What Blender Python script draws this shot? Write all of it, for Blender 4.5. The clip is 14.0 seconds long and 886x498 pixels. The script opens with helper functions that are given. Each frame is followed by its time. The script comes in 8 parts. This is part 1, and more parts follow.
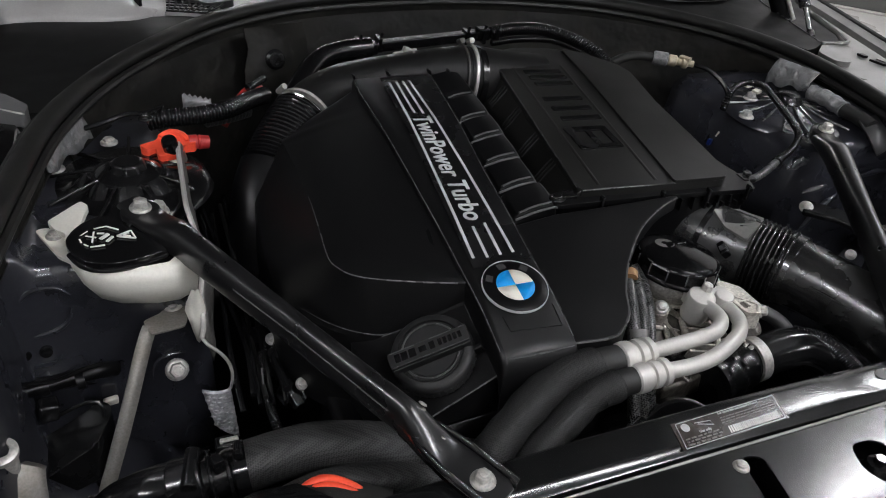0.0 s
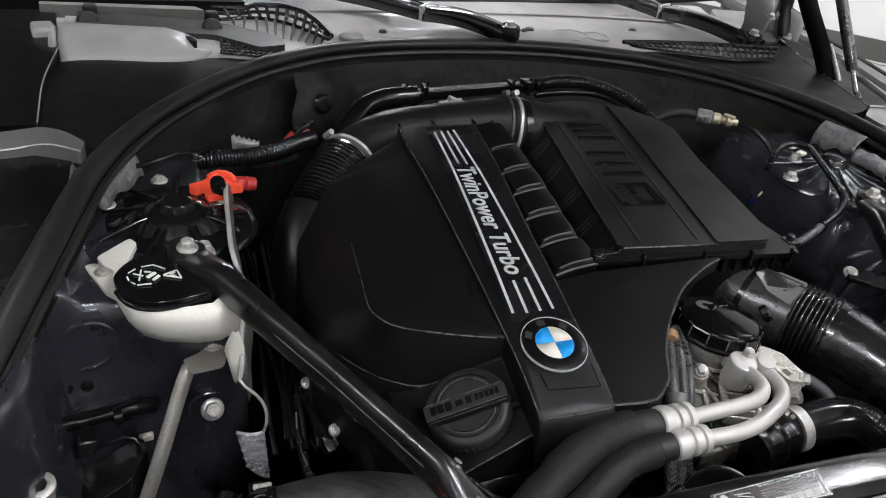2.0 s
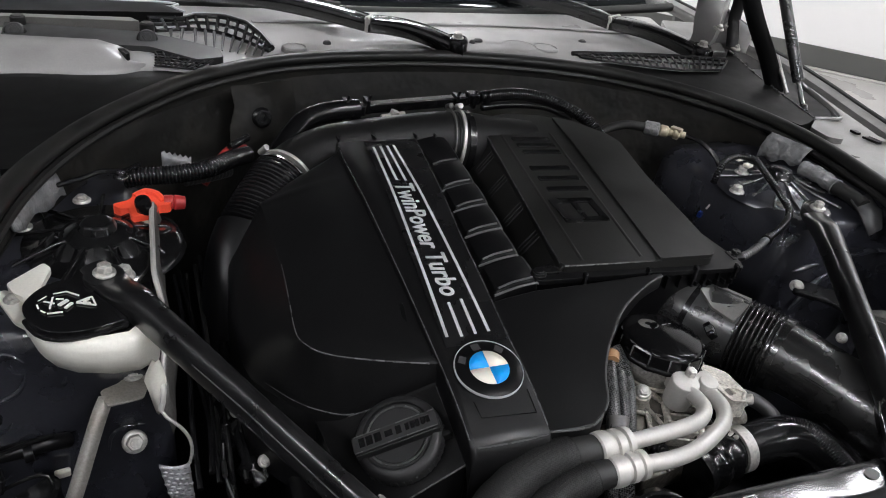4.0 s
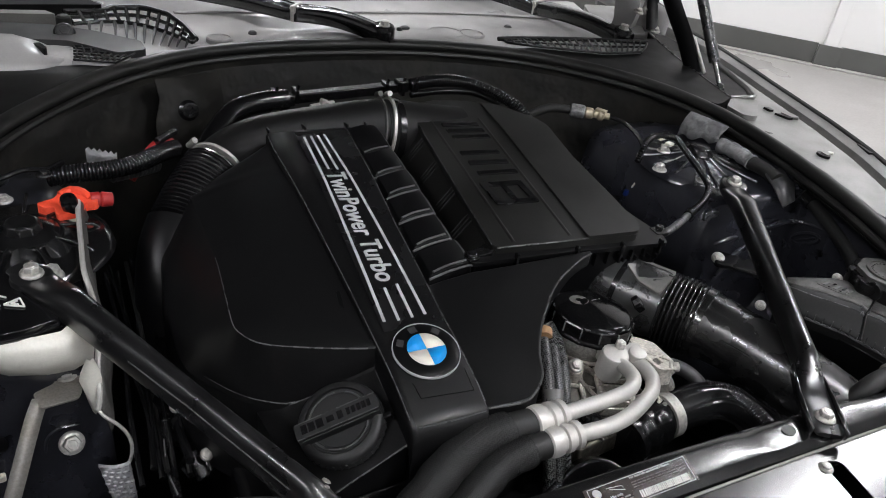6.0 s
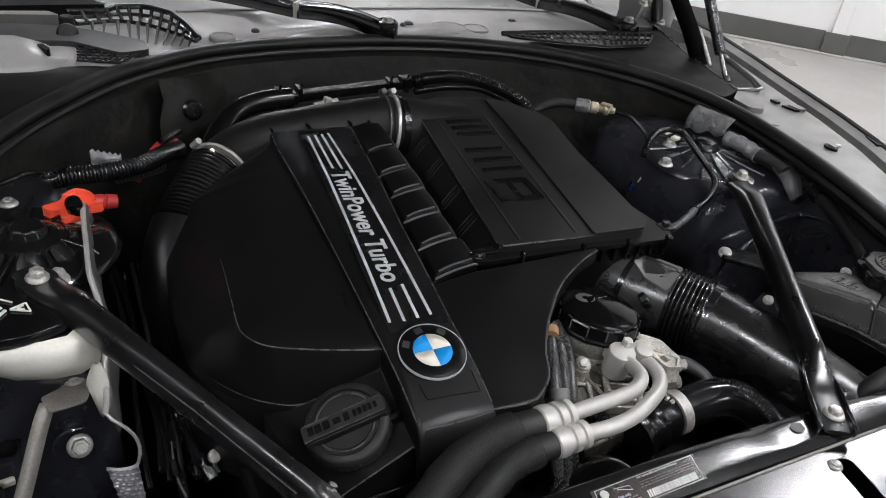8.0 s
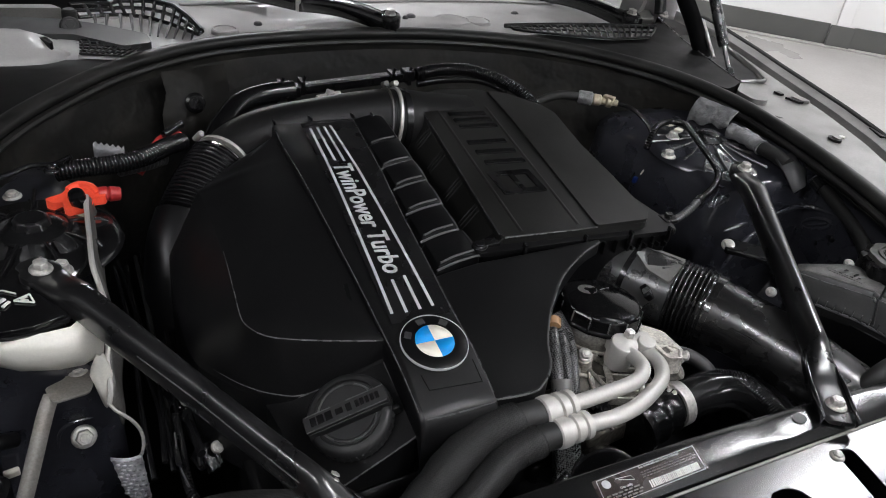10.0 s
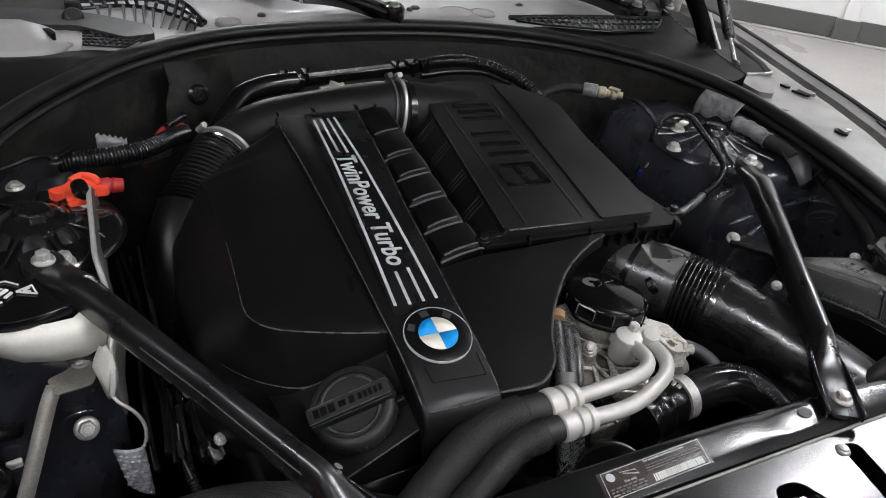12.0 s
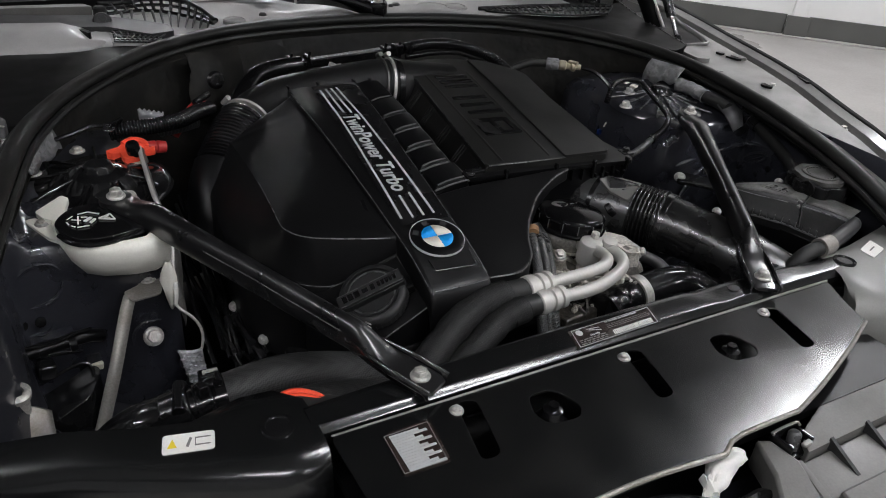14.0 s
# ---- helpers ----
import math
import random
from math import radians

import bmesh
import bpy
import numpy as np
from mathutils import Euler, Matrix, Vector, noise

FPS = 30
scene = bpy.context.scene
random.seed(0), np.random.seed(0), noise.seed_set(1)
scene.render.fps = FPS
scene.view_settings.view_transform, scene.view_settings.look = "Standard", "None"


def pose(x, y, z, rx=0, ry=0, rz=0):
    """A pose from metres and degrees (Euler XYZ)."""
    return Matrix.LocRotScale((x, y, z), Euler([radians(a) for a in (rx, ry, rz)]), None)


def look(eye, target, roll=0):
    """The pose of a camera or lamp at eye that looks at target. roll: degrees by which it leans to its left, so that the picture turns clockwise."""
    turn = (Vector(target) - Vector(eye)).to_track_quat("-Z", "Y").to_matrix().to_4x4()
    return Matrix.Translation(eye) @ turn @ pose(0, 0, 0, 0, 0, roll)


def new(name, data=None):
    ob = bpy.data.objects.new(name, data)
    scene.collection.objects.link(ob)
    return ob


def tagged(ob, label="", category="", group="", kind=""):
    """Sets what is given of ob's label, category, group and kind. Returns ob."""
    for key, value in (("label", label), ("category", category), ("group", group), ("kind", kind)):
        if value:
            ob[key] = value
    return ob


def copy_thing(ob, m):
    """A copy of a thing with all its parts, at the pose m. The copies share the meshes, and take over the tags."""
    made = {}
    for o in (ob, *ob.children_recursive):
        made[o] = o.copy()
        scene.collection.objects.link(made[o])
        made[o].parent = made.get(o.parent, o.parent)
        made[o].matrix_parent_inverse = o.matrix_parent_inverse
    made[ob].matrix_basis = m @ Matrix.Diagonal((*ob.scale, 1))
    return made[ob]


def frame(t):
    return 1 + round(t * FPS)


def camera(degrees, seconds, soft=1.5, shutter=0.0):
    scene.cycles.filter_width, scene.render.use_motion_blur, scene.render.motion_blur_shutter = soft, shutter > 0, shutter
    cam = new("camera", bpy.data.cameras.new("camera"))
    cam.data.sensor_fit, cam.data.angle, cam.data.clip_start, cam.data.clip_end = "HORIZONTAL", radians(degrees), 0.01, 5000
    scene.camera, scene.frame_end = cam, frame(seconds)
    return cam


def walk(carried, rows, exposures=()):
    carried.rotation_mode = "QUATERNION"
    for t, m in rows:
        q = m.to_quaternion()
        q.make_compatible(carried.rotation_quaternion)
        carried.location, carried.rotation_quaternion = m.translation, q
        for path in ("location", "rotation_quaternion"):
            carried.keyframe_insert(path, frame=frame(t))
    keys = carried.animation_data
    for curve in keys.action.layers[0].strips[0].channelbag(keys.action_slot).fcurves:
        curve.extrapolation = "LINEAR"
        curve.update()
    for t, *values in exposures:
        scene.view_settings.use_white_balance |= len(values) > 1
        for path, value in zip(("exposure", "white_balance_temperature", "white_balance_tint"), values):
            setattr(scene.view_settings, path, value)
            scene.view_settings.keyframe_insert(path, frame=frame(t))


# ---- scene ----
cam = camera(59.7, 14.0, soft=1.0)
PATH = [
    (0, (-0.492, -0.367, 0.527), (0.212, 1.135, -0.591), 6.1),
    (0.5, (-0.497, -0.374, 0.538), (0.18, 1.153, -0.561), 6.8),
    (1, (-0.498, -0.371, 0.543), (0.16, 1.177, -0.539), 7.2),
    (1.5, (-0.503, -0.358, 0.54), (0.143, 1.207, -0.524), 7.4),
    (2, (-0.503, -0.356, 0.54), (0.141, 1.225, -0.503), 7.1),
    (2.5, (-0.483, -0.353, 0.54), (0.172, 1.235, -0.486), 7.1),
    (3, (-0.449, -0.337, 0.54), (0.216, 1.251, -0.477), 7.3),
    (5.3, (-0.468, -0.339, 0.544), (0.349, 1.173, -0.479), 8.2),
    (5.5, (-0.469, -0.352, 0.552), (0.36, 1.153, -0.472), 8.2),
    (6, (-0.457, -0.352, 0.547), (0.407, 1.132, -0.478), 8.3),
    (6.5, (-0.451, -0.346, 0.545), (0.424, 1.133, -0.479), 8.2),
    (7, (-0.449, -0.345, 0.549), (0.419, 1.133, -0.48), 8.0),
    (7.5, (-0.45, -0.346, 0.552), (0.405, 1.134, -0.486), 7.7),
    (8, (-0.453, -0.346, 0.553), (0.393, 1.135, -0.492), 7.5),
    (10.5, (-0.452, -0.35, 0.549), (0.382, 1.126, -0.511), 7.3),
    (11, (-0.452, -0.35, 0.548), (0.379, 1.125, -0.516), 7.4),
    (11.5, (-0.452, -0.348, 0.548), (0.376, 1.127, -0.52), 7.4),
    (12, (-0.451, -0.347, 0.546), (0.374, 1.127, -0.525), 7.3),
    (12.5, (-0.448, -0.348, 0.546), (0.361, 1.131, -0.53), 7.2),
    (13, (-0.446, -0.352, 0.544), (0.334, 1.14, -0.536), 6.6),
    (13.2, (-0.443, -0.373, 0.545), (0.336, 1.12, -0.534), 6.2),
    (13.5, (-0.448, -0.429, 0.533), (0.344, 1.072, -0.525), 5.4),
    (13.8, (-0.509, -0.51, 0.531), (0.34, 0.98, -0.498), 5.1),
    (14, (-0.572, -0.552, 0.54), (0.304, 0.93, -0.477), 4.8),
]
walk(cam, [(t, look(eye, target, roll)) for t, eye, target, roll in PATH],
     [(0.0, -0.24), (0.6, -0.06), (1.5, 0.10), (3.0, 0.05), (5.5, -0.02), (8.0, -0.07), (10.5, -0.03), (12.9, -0.03), (13.5, -0.22), (14.0, -0.44)])

# ---------------------------------------------------------------- light
world = bpy.data.worlds.new("world")
scene.world = world
world.use_nodes = True
world.node_tree.nodes["Background"].inputs[0].default_value = (0.8, 0.85, 0.9, 1)
world.node_tree.nodes["Background"].inputs[1].default_value = 0.02
LAMP = 108.0          # glow of the ceiling tubes


# ---------------------------------------------------------------- materials
def material(name, color, rough=0.5, metal=0.0, coat=0.0, grain=0.0, grain_size=400.0, bump=0.0, stain=0.0,
             stain_color=None, stain_size=18.0, rough_var=0.1, ior=1.5, speck=0.0, stretch=(1, 1, 1), coat_rough=0.05, spec=0.5):
    """A procedural surface: base colour with fine grain and broad stains, uneven gloss and fine relief."""
    m = bpy.data.materials.new(name)
    m.use_nodes = True
    n, l = m.node_tree.nodes, m.node_tree.links
    b = n["Principled BSDF"]
    b.inputs["Metallic"].default_value = metal
    b.inputs["IOR"].default_value = ior
    b.inputs["Specular IOR Level"].default_value = spec
    b.inputs["Coat Weight"].default_value = coat
    b.inputs["Coat Roughness"].default_value = coat_rough
    at = n.new("ShaderNodeTexCoord")
    mapped = n.new("ShaderNodeMapping")
    mapped.inputs["Scale"].default_value = stretch
    l.new(at.outputs["Object"], mapped.inputs["Vector"])

    def noisy(size, detail=3.0):
        t = n.new("ShaderNodeTexNoise")
        t.inputs["Scale"].default_value, t.inputs["Detail"].default_value = size, detail
        l.new(mapped.outputs[0], t.inputs["Vector"])
        return t.outputs["Fac"]

    def ramp(fac, lo, hi, a, c):
        r = n.new("ShaderNodeMapRange")
        r.inputs["From Min"].default_value, r.inputs["From Max"].default_value = lo, hi
        r.inputs["To Min"].default_value, r.inputs["To Max"].default_value = a, c
        l.new(fac, r.inputs["Value"])
        return r.outputs[0]

    broad, fine = noisy(stain_size, 5.0), noisy(grain_size, 2.0)
    mix = n.new("ShaderNodeMix")
    mix.data_type = "RGBA"
    mix.inputs["A"].default_value = (*color, 1)
    other = stain_color or tuple(min(1.0, c * 1.6 + 0.01) for c in color)
    mix.inputs["B"].default_value = (*other, 1)
    l.new(ramp(broad, 0.42, 0.75, 0.0, stain), mix.inputs["Factor"])
    last = mix.outputs["Result"]
    if grain:
        mul = n.new("ShaderNodeMix")
        mul.data_type, mul.blend_type = "RGBA", "MULTIPLY"
        mul.inputs["Factor"].default_value = 1.0
        l.new(last, mul.inputs["A"])
        l.new(ramp(fine, 0.3, 0.7, 1 - grain, 1 + grain), mul.inputs["B"])
        last = mul.outputs["Result"]
    if speck:
        dust = n.new("ShaderNodeMix")
        dust.data_type = "RGBA"
        dust.inputs["B"].default_value = (0.42, 0.40, 0.37, 1)
        l.new(last, dust.inputs["A"])
        l.new(ramp(noisy(900.0, 1.0), 0.66, 0.72, 0.0, speck), dust.inputs["Factor"])
        last = dust.outputs["Result"]
    l.new(last, b.inputs["Base Color"])
    l.new(ramp(broad, 0.3, 0.7, max(0.02, rough - rough_var), min(1.0, rough + rough_var)), b.inputs["Roughness"])
    if bump:
        bu = n.new("ShaderNodeBump")
        bu.inputs["Strength"].default_value, bu.inputs["Distance"].default_value = 1.0, bump
        l.new(fine, bu.inputs["Height"])
        l.new(bu.outputs[0], b.inputs["Normal"])
    return m


PLASTIC = material("moulded_plastic", (0.0030, 0.0030, 0.0034), 0.34, spec=0.21, rough_var=0.05, grain=0.15, bump=0.00003, stain=0.35, stain_color=(0.0062, 0.0062, 0.0068), speck=0.02)
PLASTIC_FINE = material("smooth_plastic", (0.0035, 0.0035, 0.0039), 0.24, spec=0.42, rough_var=0.06, grain=0.1, stain=0.3, speck=0.03)
PLASTIC_GLOSS = material("gloss_plastic", (0.005, 0.005, 0.0055), 0.16, stain=0.3, speck=0.015, rough_var=0.08)
LID_PLASTIC = material("grained_plastic", (0.0072, 0.0072, 0.0068), 0.42, spec=0.33, grain=0.25, bump=0.00005, stain=0.4, stain_size=9.0, speck=0.03)
COVER_PLASTIC = material("cover_moulding", (0.0042, 0.0042, 0.0046), 0.36, spec=0.30, rough_var=0.05, grain=0.15, grain_size=900, bump=0.00004, stain=0.3, stain_color=(0.0075, 0.0075, 0.008), speck=0.03)
INLAY = material("inlay", (0.007, 0.007, 0.0075), 0.27, stain=0.2, rough_var=0.05)
RUBBER = material("rubber", (0.006, 0.006, 0.006), 0.6, grain=0.2, bump=0.0001, stain=0.5, stain_color=(0.02, 0.0195, 0.018), speck=0.05)
SEAL_RUBBER = material("seal_rubber", (0.0085, 0.0085, 0.0083), 0.46, grain=0.2, stain=0.6, stain_color=(0.024, 0.023, 0.02), stain_size=25, speck=0.06)
WEAVE = material("woven_braid", (0.0105, 0.0105, 0.011), 0.55, grain=0.2, stain=0.3)


def woven(m, size, light=0.032):
    """A fine diagonal weave in colour and relief over a surface."""
    n, l = m.node_tree.nodes, m.node_tree.links
    b = n["Principled BSDF"]
    at, turn, check = n.new("ShaderNodeTexCoord"), n.new("ShaderNodeMapping"), n.new("ShaderNodeTexChecker")
    turn.inputs["Rotation"].default_value = (0.6, 0.5, 0.785)
    check.inputs["Scale"].default_value = 1.0 / size
    check.inputs["Color1"].default_value, check.inputs["Color2"].default_value = (light, light, light, 1), (0.004, 0.004, 0.0042, 1)
    l.new(at.outputs["Object"], turn.inputs["Vector"])
    l.new(turn.outputs[0], check.inputs["Vector"])
    l.new(check.outputs["Color"], b.inputs["Base Color"])
    bu = n.new("ShaderNodeBump")
    bu.inputs["Strength"].default_value, bu.inputs["Distance"].default_value = 1.0, 0.0004
    l.new(check.outputs["Fac"], bu.inputs["Height"])
    l.new(bu.outputs[0], b.inputs["Normal"])


woven(WEAVE, 0.0019)
BRAID = material("coarse_braid", (0.01, 0.01, 0.01), 0.32, grain=0.2, stain=0.3)
woven(BRAID, 0.0021, 0.11)
SLEEVE = material("knit_sleeve", (0.0105, 0.011, 0.0098), 0.6, spec=0.3)
woven(SLEEVE, 0.0017, 0.022)
FELT = material("bulkhead_mat", (0.0064, 0.0063, 0.0059), 0.6, spec=0.26, grain=0.4, grain_size=28, bump=0.006, stain=0.8, stain_color=(0.022, 0.020, 0.016), stain_size=9)
CAP_PLASTIC = material("cap_plastic", (0.0022, 0.0022, 0.0025), 0.12, spec=0.13, stain=0.3, rough_var=0.06, speck=0.03)
BLACK_PAINT = material("black_enamel", (0.0048, 0.0048, 0.0053), 0.22, coat=0.9, stain=0.35, rough_var=0.06, coat_rough=0.085, speck=0.03)
DUCT_BLACK = material("duct_plastic", (0.0085, 0.0085, 0.0088), 0.2, spec=0.8, coat=0.7, grain=0.15, stain=0.5, stain_color=(0.018, 0.0175, 0.017), stain_size=30, rough_var=0.10, coat_rough=0.10)
DUCT_SATIN = material("satin_duct_plastic", (0.0075, 0.0075, 0.0078), 0.27, spec=0.75, coat=0.3, grain=0.15, stain=0.6, stain_color=(0.018, 0.0175, 0.017), stain_size=26, rough_var=0.14, coat_rough=0.22)
# dust together with lamp sheen, painted as one grey for top faces
DUST_SHEEN = material("dusty_sheen_plastic", (0.075, 0.0735, 0.07), 0.6, grain=0.35, grain_size=500, bump=0.0002, stain=0.9, stain_color=(0.035, 0.034, 0.032), stain_size=45, speck=0.1)
BRACE_PAINT = material("satin_enamel", (0.0065, 0.0065, 0.007), 0.32, coat=0.55, stain=0.4, rough_var=0.08, coat_rough=0.19, speck=0.012)
BODY_PAINT = material("body_paint", (0.016, 0.017, 0.023), 0.3, metal=0.3, coat=1.0, grain=0.2, grain_size=1500, stain=0.3, coat_rough=0.08)
BAY_PAINT = material("bay_paint", (0.0195, 0.0203, 0.0265), 0.30, spec=0.5, coat=0.9, grain=0.15, grain_size=200, stain=0.3, stain_color=(0.030, 0.030, 0.032), stain_size=22, rough_var=0.08, coat_rough=0.14, speck=0.06)
# much paler than the body and bay paint
FLANGE_PALE = material("pale_flange", (0.20, 0.196, 0.190), 0.36, metal=0.25, coat=0.6, grain=0.08, stain=0.8, stain_color=(0.10, 0.097, 0.093), stain_size=11, coat_rough=0.12)
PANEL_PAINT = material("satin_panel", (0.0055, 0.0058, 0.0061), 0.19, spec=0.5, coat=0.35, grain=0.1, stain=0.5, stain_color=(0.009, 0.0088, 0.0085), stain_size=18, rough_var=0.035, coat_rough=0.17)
PLATE_PAINT = material("satin_plate", (0.0055, 0.0057, 0.006), 0.20, spec=0.42, coat=0.15, grain=0.1, stain=0.6, stain_color=(0.011, 0.0107, 0.0102), stain_size=16, rough_var=0.045, coat_rough=0.15)
COWL_GREY = material("cowl_grey", (0.39, 0.383, 0.376), 0.36, coat=0.3, grain=0.035, stain=0.7, stain_color=(0.27, 0.262, 0.255), stain_size=12, speck=0.02)
GUIDE_GREY = material("guide_grey", (0.15, 0.147, 0.14), 0.42, grain=0.08, stain=0.6, stain_color=(0.09, 0.087, 0.08), stain_size=14)
# grey that paints the gloss reflection on the collar's flat top
COLLAR_SHEEN = material("collar_sheen", (0.13, 0.128, 0.122), 0.40, grain=0.1, stain=0.5, stain_color=(0.085, 0.083, 0.078), stain_size=25, speck=0.04)
COWL_DARK = material("cowl_dark", (0.045, 0.045, 0.046), 0.42, grain=0.1, stain=0.4)
ALU = material("cast_aluminium", (0.57, 0.545, 0.495), 0.34, metal=0.35, grain=0.3, grain_size=300, bump=0.0004, stain=0.65, stain_color=(0.16, 0.135, 0.105), stain_size=45)
# darker copy of the casting: stains plus the shade of gaps and recesses
CAST_SHADE = material("stained_shaded_casting", (0.12, 0.11, 0.095), 0.45, metal=0.5, grain=0.4, grain_size=200, bump=0.0006, stain=0.9, stain_color=(0.03, 0.027, 0.023), stain_size=60)
CAST_GREY = material("grey_casting", (0.26, 0.25, 0.235), 0.42, metal=0.4, grain=0.3, grain_size=300, bump=0.0004, stain=0.8, stain_color=(0.11, 0.10, 0.085), stain_size=40)
PIPE_ALU = material("pipe_aluminium", (0.47, 0.46, 0.44), 0.45, metal=0.4, grain=0.05, grain_size=300, stain=0.6, stain_color=(0.56, 0.54, 0.50), stain_size=35)
STEEL = material("zinc_steel", (0.50, 0.49, 0.465), 0.42, metal=0.55, grain=0.2, grain_size=300, bump=0.0002, stain=0.6, stain_color=(0.40, 0.37, 0.33), stain_size=60)
TRIM_BAND = material("grey_band", (0.10, 0.10, 0.101), 0.5, grain=0.06, stain=0.4, stain_color=(0.075, 0.075, 0.075), stain_size=12)
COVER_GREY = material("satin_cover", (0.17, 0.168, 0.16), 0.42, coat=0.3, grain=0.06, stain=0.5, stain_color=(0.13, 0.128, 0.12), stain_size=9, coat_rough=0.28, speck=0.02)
LIP = material("pale_lip", (0.34, 0.33, 0.31), 0.4, metal=0.3, grain=0.1, stain=0.6, stain_color=(0.12, 0.115, 0.11), stain_size=12)
BADGE_BLACK = material("badge_black", (0.004, 0.004, 0.0044), 0.3, spec=0.18, stain=0.2, rough_var=0.03)
TRIM_MATT = material("matt_corner_trim", (0.006, 0.006, 0.0062), 0.5, spec=0.22, grain=0.2, bump=0.00006, stain=0.5, stain_color=(0.011, 0.011, 0.0105), stain_size=14)
# pale grey for highlights painted along dark edges, and for small grey parts
EDGE = material("pale_edge", (0.06, 0.06, 0.061), 0.3, spec=0.7, coat=0.5, coat_rough=0.2, stain=0.4, stain_size=60)
CAP_GREY = material("cap_moulding", (0.0105, 0.0105, 0.011), 0.5, spec=0.4, grain=0.25, grain_size=700, bump=0.00008, stain=0.4, stain_size=60)
TRIM_GREY = material("trim_grey", (0.024, 0.024, 0.025), 0.45, grain=0.1, stain=0.4, stain_size=14)
TRIM_SATIN = material("satin_duct", (0.024, 0.024, 0.0245), 0.28, spec=0.85, grain=0.15, stain=0.5, stain_size=30, rough_var=0.12)
TRIM_DARK = material("dull_cap_plastic", (0.004, 0.004, 0.0043), 0.3, spec=0.3, grain=0.15, stain=0.5, stain_size=40)
CHROME = material("chrome", (0.8, 0.8, 0.8), 0.12, metal=1.0, stain=0.1, rough_var=0.04)
# polished plastic with the highlight lightened into its base grey
LIP_GLINT = material("highlight_plastic", (0.085, 0.085, 0.086), 0.3, spec=0.9, coat=1.0, stain=0.1, rough_var=0.03)
FOIL = material("heat_foil", (0.33, 0.33, 0.345), 0.34, metal=0.25, grain=0.3, grain_size=120, bump=0.0012, stain=0.4, stain_color=(0.3, 0.3, 0.3), stain_size=40)
GREY_SHEET = material("dull_sheet", (0.31, 0.295, 0.275), 0.5, metal=0.5, grain=0.15, stain=0.6, stain_color=(0.2, 0.17, 0.13), stain_size=25)
DARK_SHEET = material("dark_sheet", (0.085, 0.082, 0.078), 0.5, metal=0.4, grain=0.2, stain=0.6, stain_color=(0.15, 0.145, 0.135), stain_size=25)
MAT_SILVER = material("insulation_sheet", (0.25, 0.25, 0.252), 0.42, metal=0.25, grain=0.35, grain_size=90, bump=0.004, stain=0.8, stain_color=(0.10, 0.105, 0.115), stain_size=45)
TANK_WHITE = material("tank_plastic", (0.78, 0.765, 0.70), 0.42, grain=0.04, stain=0.4, stain_color=(0.64, 0.61, 0.52), stain_size=14, speck=0.02)
RED = material("red_plastic", (0.85, 0.085, 0.04), 0.4, grain=0.06, stain=0.3, stain_color=(0.62, 0.05, 0.03), stain_size=40)
RED_RUBBER = material("red_cable", (0.40, 0.022, 0.022), 0.45, grain=0.1, stain=0.4, stain_color=(0.28, 0.02, 0.02))
TAN = material("tan_plastic", (0.35, 0.2, 0.1), 0.5, grain=0.1, stain=0.3)
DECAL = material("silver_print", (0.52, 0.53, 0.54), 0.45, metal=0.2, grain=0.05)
BLUE = material("blue_enamel", (0.008, 0.29, 0.74), 0.4, spec=0.3)
CREAM = material("cream_enamel", (0.74, 0.70, 0.61), 0.4, spec=0.3)
BRASS = material("brass", (0.45, 0.39, 0.28), 0.4, metal=0.5, grain=0.2, stain=0.5, stain_color=(0.5, 0.47, 0.4), stain_size=60)
DARK_BLUE = material("dark_blue_plastic", (0.006, 0.02, 0.12), 0.35)
GREY_PRINT = material("grey_print", (0.16, 0.155, 0.15), 0.45)
LABEL_BROWN = material("label_film", (0.026, 0.018, 0.016), 0.24, coat=0.5, coat_rough=0.2, stain=0.3)
PAPER = material("white_label", (0.75, 0.74, 0.71), 0.5, grain=0.04, stain=0.2)
YELLOW = material("yellow_print", (0.75, 0.58, 0.03), 0.5)
GLASS = material("tinted_glass", (0.01, 0.012, 0.013), 0.05, coat=1.0, rough_var=0.02, speck=0.02)
WALL_WHITE = material("white_wall_paint", (0.83, 0.82, 0.81), 0.55, grain=0.03, stain=0.25, stain_color=(0.76, 0.75, 0.74), stain_size=0.8)
WALL_GREY = material("grey_wall_paint", (0.34, 0.34, 0.345), 0.6, grain=0.04, stain=0.3, stain_color=(0.12, 0.12, 0.122), stain_size=0.8)
BOX_PLASTIC = material("box_plastic", (0.006, 0.006, 0.0063), 0.46, spec=0.32, grain=0.25, bump=0.00005, stain=0.7, stain_color=(0.017, 0.0165, 0.016), stain_size=30, speck=0.04)
SKIRTING = material("skirting_grey", (0.085, 0.085, 0.08), 0.5, grain=0.1, stain=0.4, stain_size=3)
FLOOR = material("sealed_floor", (0.40, 0.385, 0.37), 0.34, grain=0.05, grain_size=60, stain=0.6, stain_color=(0.31, 0.295, 0.28), stain_size=1.6, rough_var=0.1)
CEILING = material("ceiling_grey", (0.13, 0.13, 0.13), 0.7, grain=0.04, stain=0.2, stain_size=1.0)
GLOW = bpy.data.materials.new("lamp_diffuser")
GLOW.use_nodes = True
_e = GLOW.node_tree.nodes.new("ShaderNodeEmission")
_e.inputs[0].default_value, _e.inputs[1].default_value = (0.965, 0.97, 1.0, 1), LAMP
GLOW.node_tree.links.new(_e.outputs[0], GLOW.node_tree.nodes["Material Output"].inputs[0])


# ---------------------------------------------------------------- mesh helpers
def thing(name, at, label, category, group="", kind=""):
    e = new(name)
    e.location = at
    e.empty_display_size = 0.02
    return tagged(e, label, category, group, kind)


